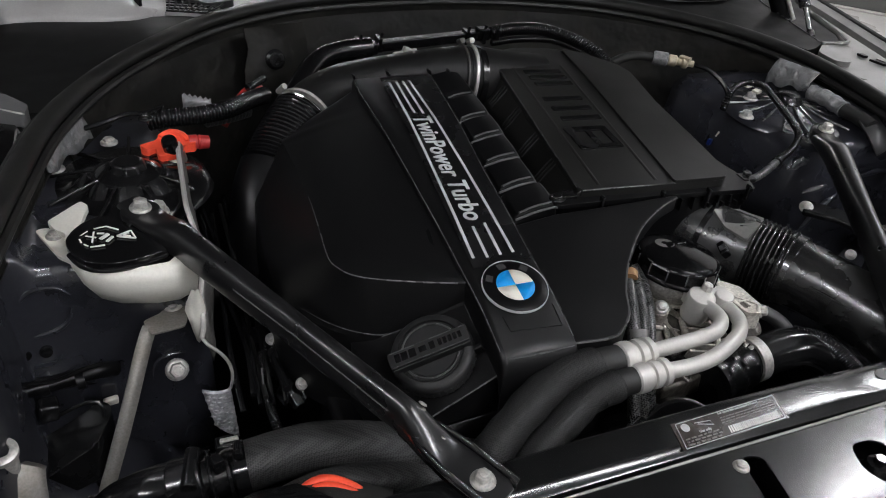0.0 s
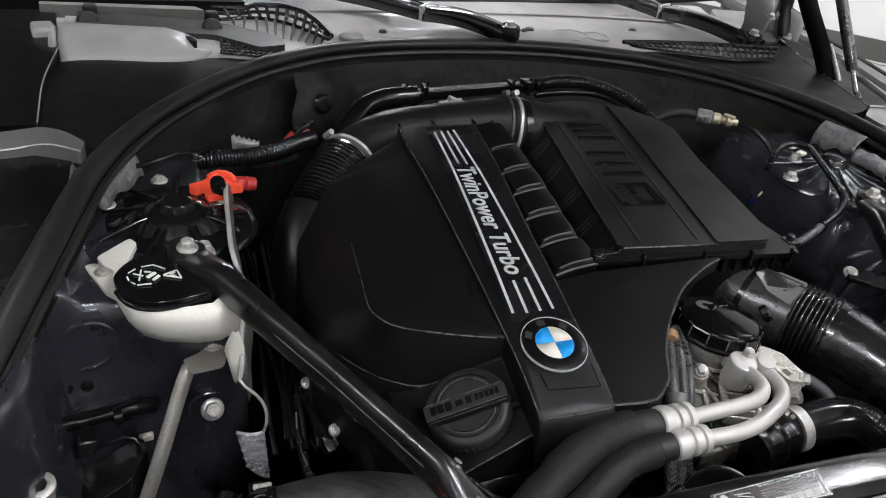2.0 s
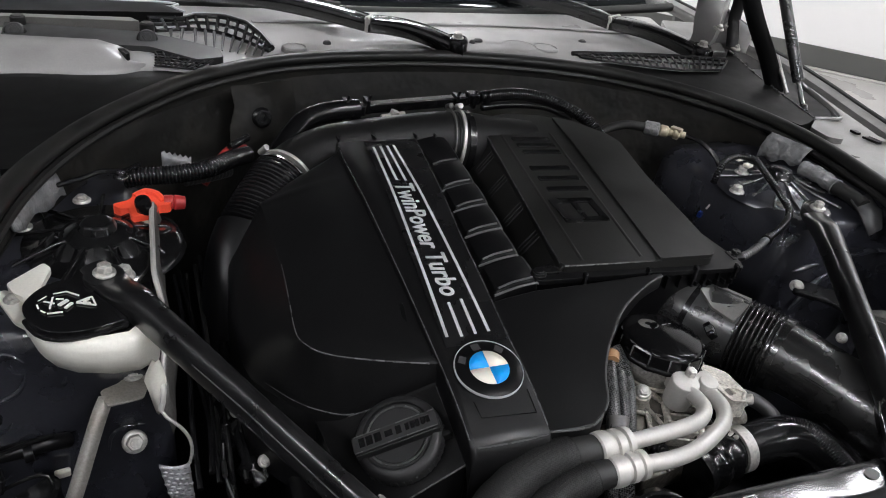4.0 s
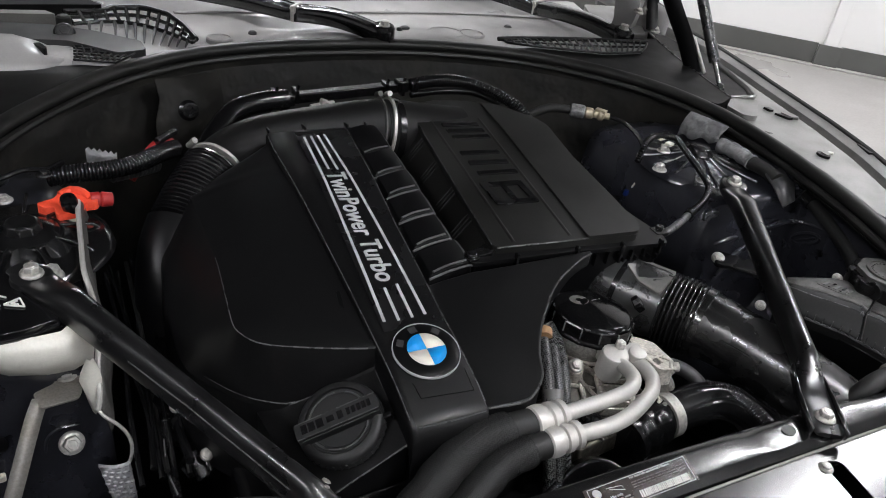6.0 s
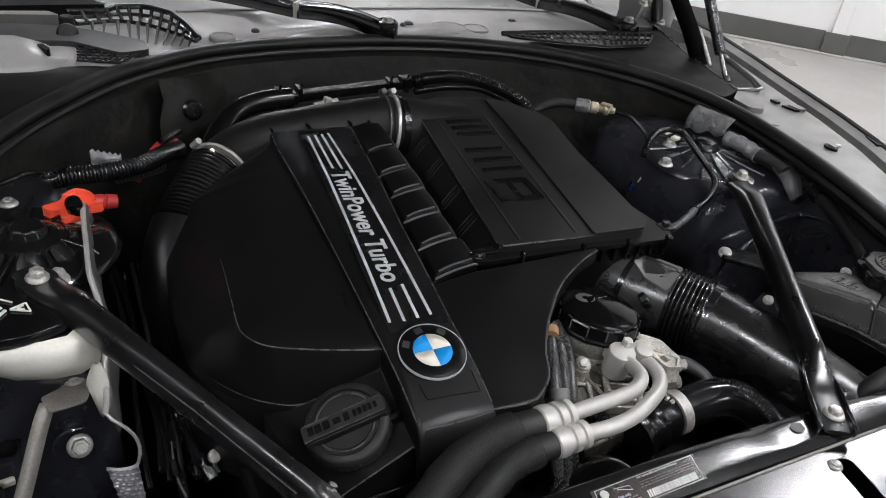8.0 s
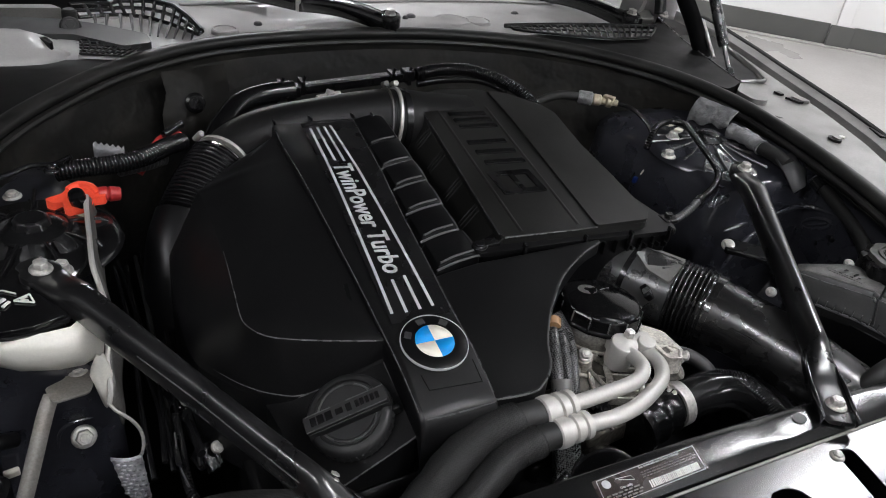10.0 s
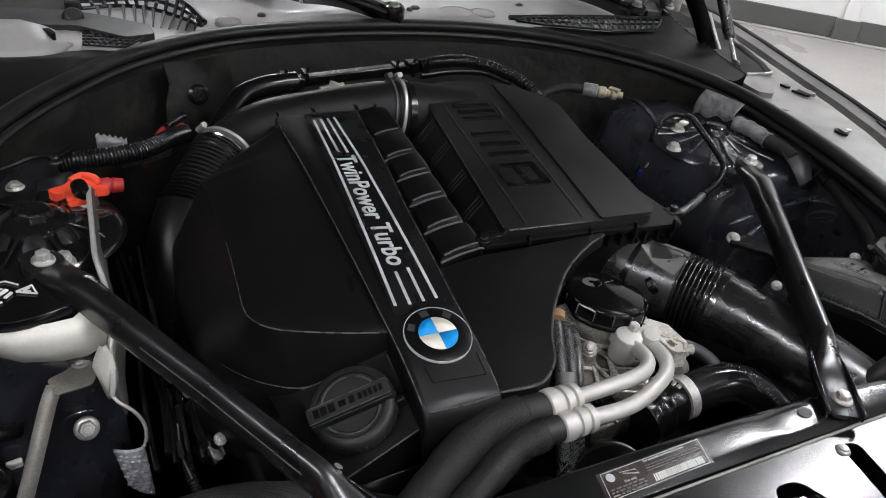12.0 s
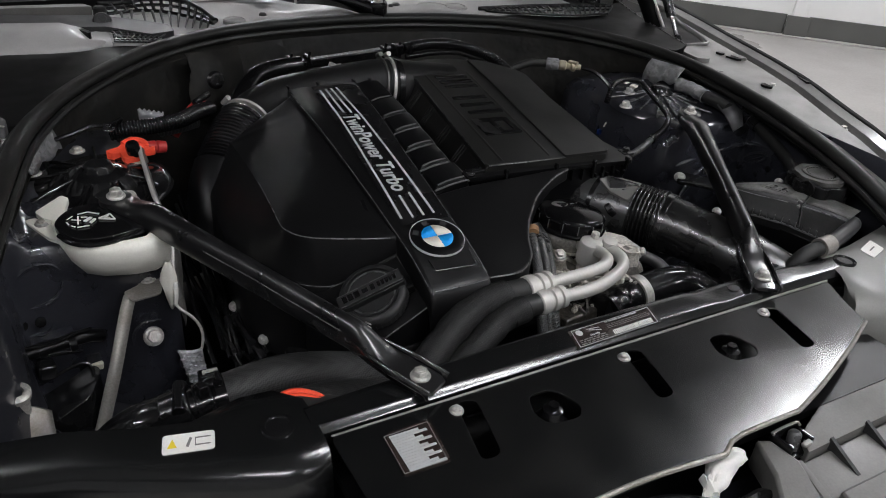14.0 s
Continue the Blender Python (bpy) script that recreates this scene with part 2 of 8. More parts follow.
def base_of(ob):
    """Where a thing's own Empty stands; its parts are given in world places already."""
    return Vector(ob.location) if ob.type == "EMPTY" else Vector((0, 0, 0))


def finish(bm, name, mat, smooth=40.0, bevel=0.0, segments=2, solid=0.0):
    me = bpy.data.meshes.new(name)
    bmesh.ops.recalc_face_normals(bm, faces=bm.faces)
    bm.to_mesh(me)
    bm.free()
    me.materials.append(mat)
    for p in me.polygons:
        p.use_smooth = True
    me.set_sharp_from_angle(angle=radians(smooth))
    ob = new(name, me)
    if solid:
        s = ob.modifiers.new("solid", "SOLIDIFY")
        s.thickness, s.offset = solid, -1.0
    if bevel:
        b = ob.modifiers.new("bevel", "BEVEL")
        b.width, b.segments, b.limit_method, b.angle_limit = bevel, segments, "ANGLE", radians(35)
        b.harden_normals = False
    return ob


def part(name, bm, mat, parent, label="", **how):
    """One mesh, given in world places, under a thing or a part."""
    ob = finish(bm, name, mat, **how)
    ob.parent = parent
    ob.matrix_parent_inverse = Matrix.Translation(-base_of(parent))
    return tagged(ob, label)


def single(name, bm, mat, label, category, group="", kind="", **how):
    return tagged(finish(bm, name, mat, **how), label, category, group, kind)


def merged(*bms):
    out = bmesh.new()
    for b in bms:
        me = bpy.data.meshes.new("tmp")
        b.to_mesh(me)
        b.free()
        out.from_mesh(me)
        bpy.data.meshes.remove(me)
    return out


def box(size, at, turn=(0, 0, 0)):
    bm = bmesh.new()
    bmesh.ops.create_cube(bm, size=1.0, matrix=pose(*at, *turn) @ Matrix.Diagonal((*size, 1)))
    return bm


def aim(p, q):
    """A pose at p whose z axis points to q."""
    d = Vector(q) - Vector(p)
    return Matrix.Translation(p) @ d.to_track_quat("Z", "Y").to_matrix().to_4x4()


def lathe(profile, at=(0, 0, 0), axis=(0, 0, 1), seg=32, squash=1.0):
    """A turned body: profile of (radius, height) along axis from at."""
    bm = bmesh.new()
    m = aim(at, Vector(at) + Vector(axis))
    rings = []
    for r, h in profile:
        rings.append([bm.verts.new(m @ Vector((r * math.cos(2 * math.pi * k / seg), squash * r * math.sin(2 * math.pi * k / seg), h))) for k in range(seg)])
    for a, b in zip(rings, rings[1:]):
        for k in range(seg):
            bm.faces.new((a[k], a[(k + 1) % seg], b[(k + 1) % seg], b[k]))
    bm.faces.new(rings[0][::-1])
    bm.faces.new(rings[-1])
    bmesh.ops.remove_doubles(bm, verts=bm.verts, dist=1e-6)
    return bm


def rod(p, q, r, r2=None, seg=16):
    d = (Vector(q) - Vector(p)).length
    return lathe([(r, 0), (r if r2 is None else r2, d)], p, Vector(q) - Vector(p), seg)


def curve_points(pts, step=0.006, closed=False):
    """Even places along a smooth curve through pts."""
    pts = [Vector(p) for p in pts]
    n = len(pts)
    raw = []
    for i in range(n if closed else n - 1):
        if closed:
            a, b, c, d = (pts[(i + k) % n] for k in (-1, 0, 1, 2))
        else:
            b, c = pts[i], pts[i + 1]
            a = pts[i - 1] if i else b * 2 - c
            d = pts[i + 2] if i + 2 < n else c * 2 - b
        for k in range(24):
            t = k / 24
            raw.append(0.5 * (2 * b + (c - a) * t + (2 * a - 5 * b + 4 * c - d) * t * t + (3 * b - a - 3 * c + d) * t ** 3))
    raw.append(pts[0].copy() if closed else pts[-1].copy())
    far = [0.0]
    for p, q in zip(raw, raw[1:]):
        far.append(far[-1] + (q - p).length)
    count = max(3, round(far[-1] / step))
    out, j = [], 0
    for k in range(count + 1):
        s = far[-1] * k / count
        while j < len(far) - 2 and far[j + 1] < s:
            j += 1
        span = far[j + 1] - far[j]
        out.append(raw[j].lerp(raw[j + 1], (s - far[j]) / span if span else 0))
    return out[:-1] if closed else out


def tube(pts, r, seg=14, step=0.006, ridge=0.0, pitch=2, flat=1.0, up=(0, 0, 1), ends=True):
    """A pipe along a smooth curve; r may be a function of 0..1. ridge: depth of rings, one every pitch steps."""
    path = curve_points(pts, step)
    bm = bmesh.new()
    rings, side = [], None
    for i, p in enumerate(path):
        d = (path[min(i + 1, len(path) - 1)] - path[max(i - 1, 0)]).normalized()
        s = d.cross(Vector(up)) if side is None else side - d * side.dot(d)
        if s.length < 1e-4:
            s = d.orthogonal()
        side = s.normalized()
        u = side.cross(d).normalized()
        rad = r(i / (len(path) - 1)) if callable(r) else r
        if ridge and (i // pitch) % 2:
            rad -= ridge
        rings.append([bm.verts.new(p + rad * (math.cos(a) * side + flat * math.sin(a) * u)) for a in (2 * math.pi * k / seg for k in range(seg))])
    for a, b in zip(rings, rings[1:]):
        for k in range(seg):
            bm.faces.new((a[k], a[(k + 1) % seg], b[(k + 1) % seg], b[k]))
    if ends:
        bm.faces.new(rings[0][::-1])
        bm.faces.new(rings[-1])
    return bm


def ribbed(pts, r, depth, pitch, seg=18, sharp=1.0):
    """A hose with round rings, one every pitch metres."""
    length = sum((q - p).length for p, q in zip(curve_points(pts, 0.004), curve_points(pts, 0.004)[1:]))
    n = max(2, round(length / pitch))
    return tube(pts, lambda t: r - depth * (1 - abs(math.sin(math.pi * n * t)) ** sharp), seg, length / n / 6)


def prism(outline, z0, z1, holes=()):
    """A plate with an outline in plan, from z0 up to z1; heights may be functions of x, y. Holes go through."""
    bm = bmesh.new()
    low = z0 if callable(z0) else (lambda x, y: z0)
    high = z1 if callable(z1) else (lambda x, y: z1)
    edges = []
    for loop in (outline, *holes):
        vs = [bm.verts.new((p[0], p[1], 0)) for p in loop]
        edges += [bm.edges.new((vs[i], vs[(i + 1) % len(vs)])) for i in range(len(vs))]
    bmesh.ops.triangle_fill(bm, edges=edges, use_beauty=True)
    top = bmesh.ops.extrude_face_region(bm, geom=list(bm.faces))
    upper = {v for v in top["geom"] if isinstance(v, bmesh.types.BMVert)}
    for v in bm.verts:
        v.co.z = high(v.co.x, v.co.y) if v in upper else low(v.co.x, v.co.y)
    return bm


def sheet(rows):
    """A surface through rows of places, each row as long as the next."""
    bm = bmesh.new()
    vs = [[bm.verts.new(p) for p in row] for row in rows]
    for a, b in zip(vs, vs[1:]):
        for k in range(len(a) - 1):
            if len({a[k], a[k + 1], b[k + 1], b[k]}) == 4:
                bm.faces.new((a[k], a[k + 1], b[k + 1], b[k]))
    return bm


def rounded(outline, r, n=4):
    """An outline in plan with its corners rounded."""
    out = []
    for i, p in enumerate(outline):
        a, b, c = (Vector((*outline[(i + k) % len(outline)][:2], 0)) for k in (-1, 0, 1))
        u, v = (a - b), (c - b)
        k = min(r, 0.45 * u.length, 0.45 * v.length)
        s, e = b + u.normalized() * k, b + v.normalized() * k
        for j in range(n + 1):
            t = j / n
            out.append(tuple((s * (1 - t) ** 2 + b * 2 * t * (1 - t) + e * t * t).xy))
    return out


def circle(x, y, r, n=24, squash=1.0):
    return [(x + r * math.cos(2 * math.pi * k / n), y + squash * r * math.sin(2 * math.pi * k / n)) for k in range(n)]


def moved(bm, m):
    bmesh.ops.transform(bm, matrix=m, verts=bm.verts)
    return bm


def bolt(name, at, parent=None, axis=(0, 0, 1), r=0.009, flange=0.0145, head=0.011, label="zinc-plated flange bolt with a hex head", mat=None):
    """A hex bolt with a flange, as a thing of its own or under one."""
    prof = [(flange, 0), (flange, 0.0015), (flange * 0.86, 0.0035), (r * 0.9, 0.004)]
    a = lathe(prof, at, axis, 24)
    ax = Vector(axis).normalized()
    b = lathe([(r, 0.003), (r, head * 0.85), (r * 0.86, head)], at, axis, 6)
    c = lathe([(r * 0.55, head * 0.8), (r * 0.55, head + 0.0006)], at, axis, 16)
    bm = merged(a, b, c)
    if parent is None:
        return single(name, bm, mat or STEEL, label, "bolt", bevel=0.0006)
    return part(name, bm, mat or STEEL, parent, label, bevel=0.0006)


def hose_clamp(name, at, axis, r, parent, width=0.012, screw=(0, 0, 1), mat=None):
    """A worm-drive band with its screw housing."""
    ax = Vector(axis).normalized()
    band = lathe([(r, -width / 2), (r + 0.0014, -width / 2), (r + 0.0014, width / 2), (r, width / 2)], at, ax, 40)
    s = Vector(screw) - ax * Vector(screw).dot(ax)
    s.normalize()
    t = ax.cross(s)
    c = Vector(at) + s * (r + 0.006)
    worm = rod(c - t * 0.007, c + t * 0.007, 0.0042)
    head = lathe([(0.0048, 0), (0.0048, 0.005)], c + t * 0.007, t, 6)
    return part(name, merged(band, worm, head), mat or STEEL, parent, "steel hose clamp", bevel=0.0004)


def strip_of_text(words, size, parent, m, mat, thick=0.0006, spread=0.0, shear=0.0):
    c = bpy.data.curves.new("words", "FONT")
    c.body, c.size, c.extrude, c.offset, c.shear = words, size, thick, spread, shear
    c.resolution_u = 3
    tmp = bpy.data.objects.new("words", c)
    me = bpy.data.meshes.new_from_object(tmp)
    bpy.data.objects.remove(tmp)
    me.materials.clear()
    me.materials.append(mat)
    me.transform(m)
    ob = new("lettering", me)
    ob.parent = parent
    ob.matrix_parent_inverse = Matrix.Translation(-base_of(parent))
    return ob


# ---------------------------------------------------------------- the room
WALL_A, WALL_B = Vector((4.435, 3.247, 0)), Vector((0.725, -0.688, 0))     # a point on the far wall's foot and its run
WALL_N = Vector((-0.688, -0.725, 0))
GROUND, TOP = -0.82, 3.0


def room():
    turn = math.degrees(math.atan2(WALL_B.y, WALL_B.x))
    def at(along, out, z):
        p = WALL_A + WALL_B * along + WALL_N * out
        return (p.x, p.y, z)
    mid, tall = (GROUND + TOP) / 2, TOP - GROUND
    single("floor", box((19, 12.4, 0.1), at(0, 5, GROUND - 0.05), (0, 0, turn)), FLOOR, "grey sealed concrete garage floor, worn and slightly glossy", "floor", kind="structure")
    # unseen ceiling, dark so that black parts reflect little of it
    single("ceiling", box((19, 12.4, 0.1), at(0, 5, TOP + 0.05), (0, 0, turn)), CEILING, "unseen ceiling, kept grey to darken reflections", "ceiling", kind="structure")
    single("wall_north", box((19, 0.2, tall), at(0, -0.1, mid), (0, 0, turn)), WALL_WHITE, "white painted garage wall", "wall", kind="structure", bevel=0.004)
    # unseen walls added to close the room, greyed to hold reflections down
    single("wall_south", box((19, 0.2, tall), at(0, 11.1, mid), (0, 0, turn)), WALL_GREY, "unseen closing wall, kept grey to darken reflections", "wall", kind="structure")
    single("wall_east", box((0.2, 11, tall), at(9.4, 5.5, mid), (0, 0, turn)), WALL_GREY, "unseen closing wall, kept grey to darken reflections", "wall", kind="structure")
    single("wall_west", box((0.2, 11, tall), at(-9.4, 5.5, mid), (0, 0, turn)), WALL_GREY, "unseen closing wall, kept grey to darken reflections", "wall", kind="structure")
    single("wall_pilaster", box((0.09, 0.035, tall), at(0.06, 0.0175, mid), (0, 0, turn)), WALL_WHITE, "shallow white cable duct on the wall", "trim", kind="structure", bevel=0.004)
    for a, b in ((-9.3, -0.02), (0.14, 9.3)):
        single("baseboard", box((b - a, 0.016, 0.15), at((a + b) / 2, 0.010, GROUND + 0.075), (0, 0, turn)), SKIRTING, "dark grey skirting along the wall", "baseboard", kind="structure", bevel=0.003)
    single("baseboard", box((0.16, 0.016, 0.15), at(0.06, 0.044, GROUND + 0.075), (0, 0, turn)), SKIRTING, "dark grey skirting along the wall", "baseboard", kind="structure", bevel=0.003)
    single("trim", box((18.6, 0.05, 0.012), at(0, 0.05, GROUND + 0.006), (0, 0, turn)), FLOOR, "low coved edge between floor and wall", "trim", kind="structure", bevel=0.004)
    first = None
    # unseen lamps, placed and turned for their reflections in the front panel
    for along, out, spin in ((-3.4, 1.74, 55.5), (0.75, 1.74, 55.5), (4.9, 1.74, 55.5), (-3.1, 5.35, 0), (0.9, 5.35, 0), (4.9, 5.35, 0), (-3.1, 8.25, 0), (0.9, 8.25, 0), (4.9, 8.25, 0)):
            p = at(along, out, TOP)
            if first is None:
                first = thing("ceiling_light", p, "unseen long white ceiling light with a glowing diffuser", "ceiling light", "ceiling lights")
                part("housing", box((1.86, 0.2, 0.05), (p[0], p[1], p[2] - 0.025), (0, 0, turn + spin)), CEILING, first, bevel=0.004)
                part("diffuser", box((1.8, 0.15, 0.012), (p[0], p[1], p[2] - 0.058), (0, 0, turn + spin)), GLOW, first, "glowing white diffuser")
            else:
                copy_thing(first, Matrix.Translation(p) @ Matrix.Rotation(radians(spin - 55.5), 4, "Z"))


room()


# ---------------------------------------------------------------- car body
SEAL_L = [(-0.75, -0.04, 0.01), (-0.70, 0.10, 0.055), (-0.650, 0.27, 0.090), (-0.617, 0.42, 0.10), (-0.585, 0.56, 0.102), (-0.532, 0.684, 0.102), (-0.458, 0.794, 0.102), (-0.351, 0.908, 0.102), (-0.2, 0.992, 0.102)]
SEAL = SEAL_L + [(0.0, 1.022, 0.102), (0.2, 1.008, 0.102), (0.372, 0.954, 0.102), (0.482, 0.878, 0.102), (0.558, 0.79, 0.102), (0.610, 0.70, 0.10), (0.638, 0.585, 0.097), (0.634, 0.44, 0.092), (0.615, 0.28, 0.082), (0.592, 0.12, 0.058), (0.58, 0.0, 0.02)]


def around(inset, drop, even=True):
    """The seal's line, drawn in towards the engine and lowered; uneven: less so along the wings."""
    path = curve_points(SEAL, 0.03)
    out = []
    for i, p in enumerate(path):
        d = path[min(i + 1, len(path) - 1)] - path[max(i - 1, 0)]
        n = Vector((d.y, -d.x, 0)).normalized()
        k = 1.0 if even else 0.12 + 0.88 * min(1.0, max(0.0, (p.y - 0.72) / 0.18))
        low = drop if even else min(drop, (0.045 if p.x < 0 else 0.028) + 0.42 * min(1.0, max(0.0, (p.y - 0.60) / 0.08)))
        out.append(p + n * (inset * k) - Vector((0, 0, low)))
    return out


def car_body():
    car = thing("car_body", (0, 0.4, GROUND), "dark painted front end of a car with its bonnet open", "car body")
    # inner wings and bulkhead: one pressed skin from the seal down into the bay
    part("bay_wall", sheet([[p for p in around(i, d, False)] for i, d in ((-0.012, 0.012), (0.0, 0.016), (0.024, 0.026), (0.034, 0.055), (0.045, 0.10), (0.06, 0.16), (0.06, 0.26), (0.07, 0.45))]), FELT, car, "black felted bulkhead and inner wing lining", solid=0.004)
    path = around(0.0, 0.0)
    seal = merged(tube(path, 0.0135, 12, 0.02, flat=0.8), tube([p + Vector((0, 0, -0.013)) for p in around(0.013, 0.0)], 0.006, 8, 0.02), tube([p + Vector((0, 0, 0.0)) for p in around(-0.014, 0.004)], 0.006, 8, 0.02))
    part("bonnet_seal", seal, SEAL_RUBBER, car, "dusty black rubber bonnet seal")
    part("undertray", box((1.3, 1.35, 0.02), (0, 0.45, -0.37)), PLASTIC, car, "black plastic undertray")
    # painted wings
    for side in (-1, 1):
        rows = []
        line = [p for p in path if (p.x > 0) == (side > 0) and p.y < 0.93 and abs(p.x) > 0.3]
        ys = np.linspace(-0.2, 1.5, 110)
        srt = sorted((p.y, abs(p.x)) for p in line)
        inner = lambda y: float(np.interp(y, [a for a, _ in srt], [b for _, b in srt]))
        edge = lambda y: float(np.interp(y, [-0.2, 0.1, 0.19, 0.29, 0.41, 0.51, 0.63, 0.70, 0.78, 0.94, 1.2, 1.5], [0.715, 0.75, 0.765, 0.787, 0.820, 0.850, 0.877, 0.892, 0.912, 0.950, 0.975, 0.99]))
        high = lambda y: float(np.interp(y, [-0.2, 0.0, 0.2, 0.4, 0.8, 1.5], [-0.06, 0.02, 0.065, 0.088, 0.10, 0.11]))
        for y in ys:
            a, b, z = max(inner(y), 0.6, float(np.interp(y, [0.55, 0.59, 0.632, 0.653, 0.707, 0.773, 0.838, 0.93, 1.5], [0.60, 0.68, 0.735, 0.757, 0.793, 0.814, 0.838, 0.888, 0.91])) if side > 0 else float(np.interp(y, [0.59, 0.60, 0.66, 1.5], [0.60, 0.66, 0.70, 0.72]))) + 0.012, edge(y), high(y)
            w = b - a
            rows.append([(side * x, y, zz) for x, zz in ((a, z - 0.012), (a + 0.006, z + 0.002), (max(a + 0.008, b - 0.085), z + 0.005), (max(a + 0.010, b - 0.066), z + 0.003), (max(a + 0.012, b - 0.062), z - 0.007), (max(a + 0.014, b - 0.046), z - 0.008), (b - 0.042, z + 0.004), (b - 0.018, z + 0.008), (b - 0.012, z + 0.003))])
        part("wing_flange", sheet(rows), FLANGE_PALE if side > 0 else PLASTIC_FINE, car, "pale wing flange under the bonnet edge" if side > 0 else "dark wing cover beside the seal", solid=0.003, smooth=30)
        part("wing_gap_strip", tube([(side * (edge(y) - 0.012), y, high(y) + 0.006) for y in ys], 0.007, 8, 0.05), RUBBER, car, "black rubber edge strip")
        outer = []
        for y in ys:
            b, z = edge(y), high(y)
            outer.append([(side * x, y, zz) for x, zz in ((b - 0.008, z - 0.01), (b, z + 0.005), (b + 0.008, z), (b + 0.02, z - 0.03), (b + 0.035, z - 0.12), (b + 0.04, z - 0.35), (b + 0.03, -0.55), (b, -0.62))])
        part("wing", sheet(outer), BODY_PAINT, car, "dark painted front wing", solid=0.004)
        wheel = part("wheel", lathe([(0.19, -0.11), (0.3, -0.115), (0.335, -0.09), (0.34, 0), (0.335, 0.09), (0.3, 0.115), (0.19, 0.11)], (side * 0.80, 0.36, GROUND + 0.34), (1, 0, 0), 40), RUBBER, car, "black rubber tyre")
        part("rim", lathe([(0.05, -0.09), (0.19, -0.1), (0.188, 0.1), (0.05, 0.09)], (side * 0.80, 0.36, GROUND + 0.34), (1, 0, 0), 32), STEEL, wheel, "silver wheel rim")
        # small bolts and slots along the flange
        for y, k in ((0.60, 0.55), (0.42, 0.4), (0.25, 0.6), (0.1, 0.45)):
            x = inner(y) + 0.012 + k * (edge(y) - inner(y))
            part("flange_bolt", lathe([(0.008, 0), (0.008, 0.002), (0.005, 0.003), (0.005, 0.007)], (side * x, y, high(y) + (0.0 if k < 0.52 else -0.006)), (0, 0, 1), 12), STEEL, car)
    # hole, slots and pressed tabs in the right-hand flange
    part("flange_hole", prism(circle(0.699, 0.417, 0.009, 16, 1.4), 0.085, 0.0958), PLASTIC, car, "dark drain hole")
    part("flange_tab", prism(rounded([(0.697, 0.408), (0.712, 0.412), (0.708, 0.425), (0.698, 0.424)], 0.003), 0.090, 0.0978), FLANGE_PALE, car, "pressed tab", bevel=0.001)
    part("flange_slot", prism(rounded([(0.806, 0.436), (0.813, 0.430), (0.799, 0.396), (0.792, 0.400)], 0.002), 0.085, 0.0982), PLASTIC, car, "black slot")
    part("flange_slot", prism(rounded([(0.752, 0.608), (0.763, 0.604), (0.762, 0.590), (0.753, 0.592)], 0.002), 0.09, 0.1018), PLASTIC, car, "black slot")
    part("flange_slot", prism(rounded([(0.752, 0.580), (0.764, 0.573), (0.770, 0.549), (0.760, 0.552)], 0.003), 0.09, 0.1012), PLASTIC, car, "black slot")
    part("flange_tab", prism(rounded([(0.764, 0.578), (0.786, 0.570), (0.784, 0.548), (0.768, 0.550)], 0.004), 0.09, 0.1026), FLANGE_PALE, car, "pressed tab", bevel=0.002)
    # pale band across the dark wing cover, and the dark gap behind it
    band = [(-0.86, 0.632), (-0.76, 0.640), (-0.696, 0.640), (-0.655, 0.652), (-0.630, 0.640), (-0.602, 0.606), (-0.606, 0.580), (-0.645, 0.603), (-0.692, 0.590), (-0.76, 0.585), (-0.86, 0.58)]
    part("cover_band", prism(rounded(band, 0.008), 0.09, lambda x, y: 0.1085 + 0.05 * (y - 0.6)), TRIM_BAND, car, "grey folded band", bevel=0.003)
    part("band_edge", tube([(x, y, 0.1082) for x, y in band[6:]], 0.0012, 6, 0.01), STEEL, car, "thin bright edge")
    part("wing_well", prism([(-0.96, 0.64), (-0.660, 0.652), (-0.666, 0.81), (-0.657, 0.96), (-0.69, 1.3), (-0.98, 1.3)], 0.09, 0.1135), PLASTIC, car, "dark well beside the corner trim")
    # front bumper below the panel
    rows = []
    for x in np.linspace(-0.82, 0.82, 33):
        y0 = -0.33 + 0.30 * (abs(x) / 0.82) ** 2.2
        rows.append([(x, y0 + dy, z) for dy, z in ((0.14, -0.10), (0.05, -0.105), (0.01, -0.12), (-0.01, -0.18), (0.0, -0.35), (0.02, -0.58), (0.05, -0.66))])
    part("bumper", sheet(rows), BODY_PAINT, car, "dark painted front bumper skin", solid=0.004)
    return car


car_body()


def bonnet():
    b = thing("bonnet", (0.76, 0.95, 0.1), "open bonnet with a black insulated underside", "bonnet")
    rows, under = [], []
    for k, s in enumerate(np.linspace(0.0, 1.27, 14)):
        half = 0.82 + 0.06 * math.sin(min(1, s / 1.0) * math.pi / 2) - 0.12 * max(0, (s - 0.9) / 0.37) ** 2
        y, z = 1.12 - s * math.cos(radians(42)), 0.262 + s * math.sin(radians(42))
        rows.append([(half * u, y + 0.03 * u * u, z + 0.02 - 0.03 * u * u) for u in np.linspace(-1, 1, 17)])
        under.append([(0.95 * half * u, y + 0.03 * u * u - 0.02, z - 0.03 * u * u + 0.002) for u in np.linspace(-1, 1, 17)])
    part("skin", sheet(rows), BODY_PAINT, b, "dark painted bonnet skin", solid=0.006)
    part("liner", sheet(under[:-1]), FELT, b, "black sound-deadening liner", solid=0.008)
    return b


BONNET = bonnet()


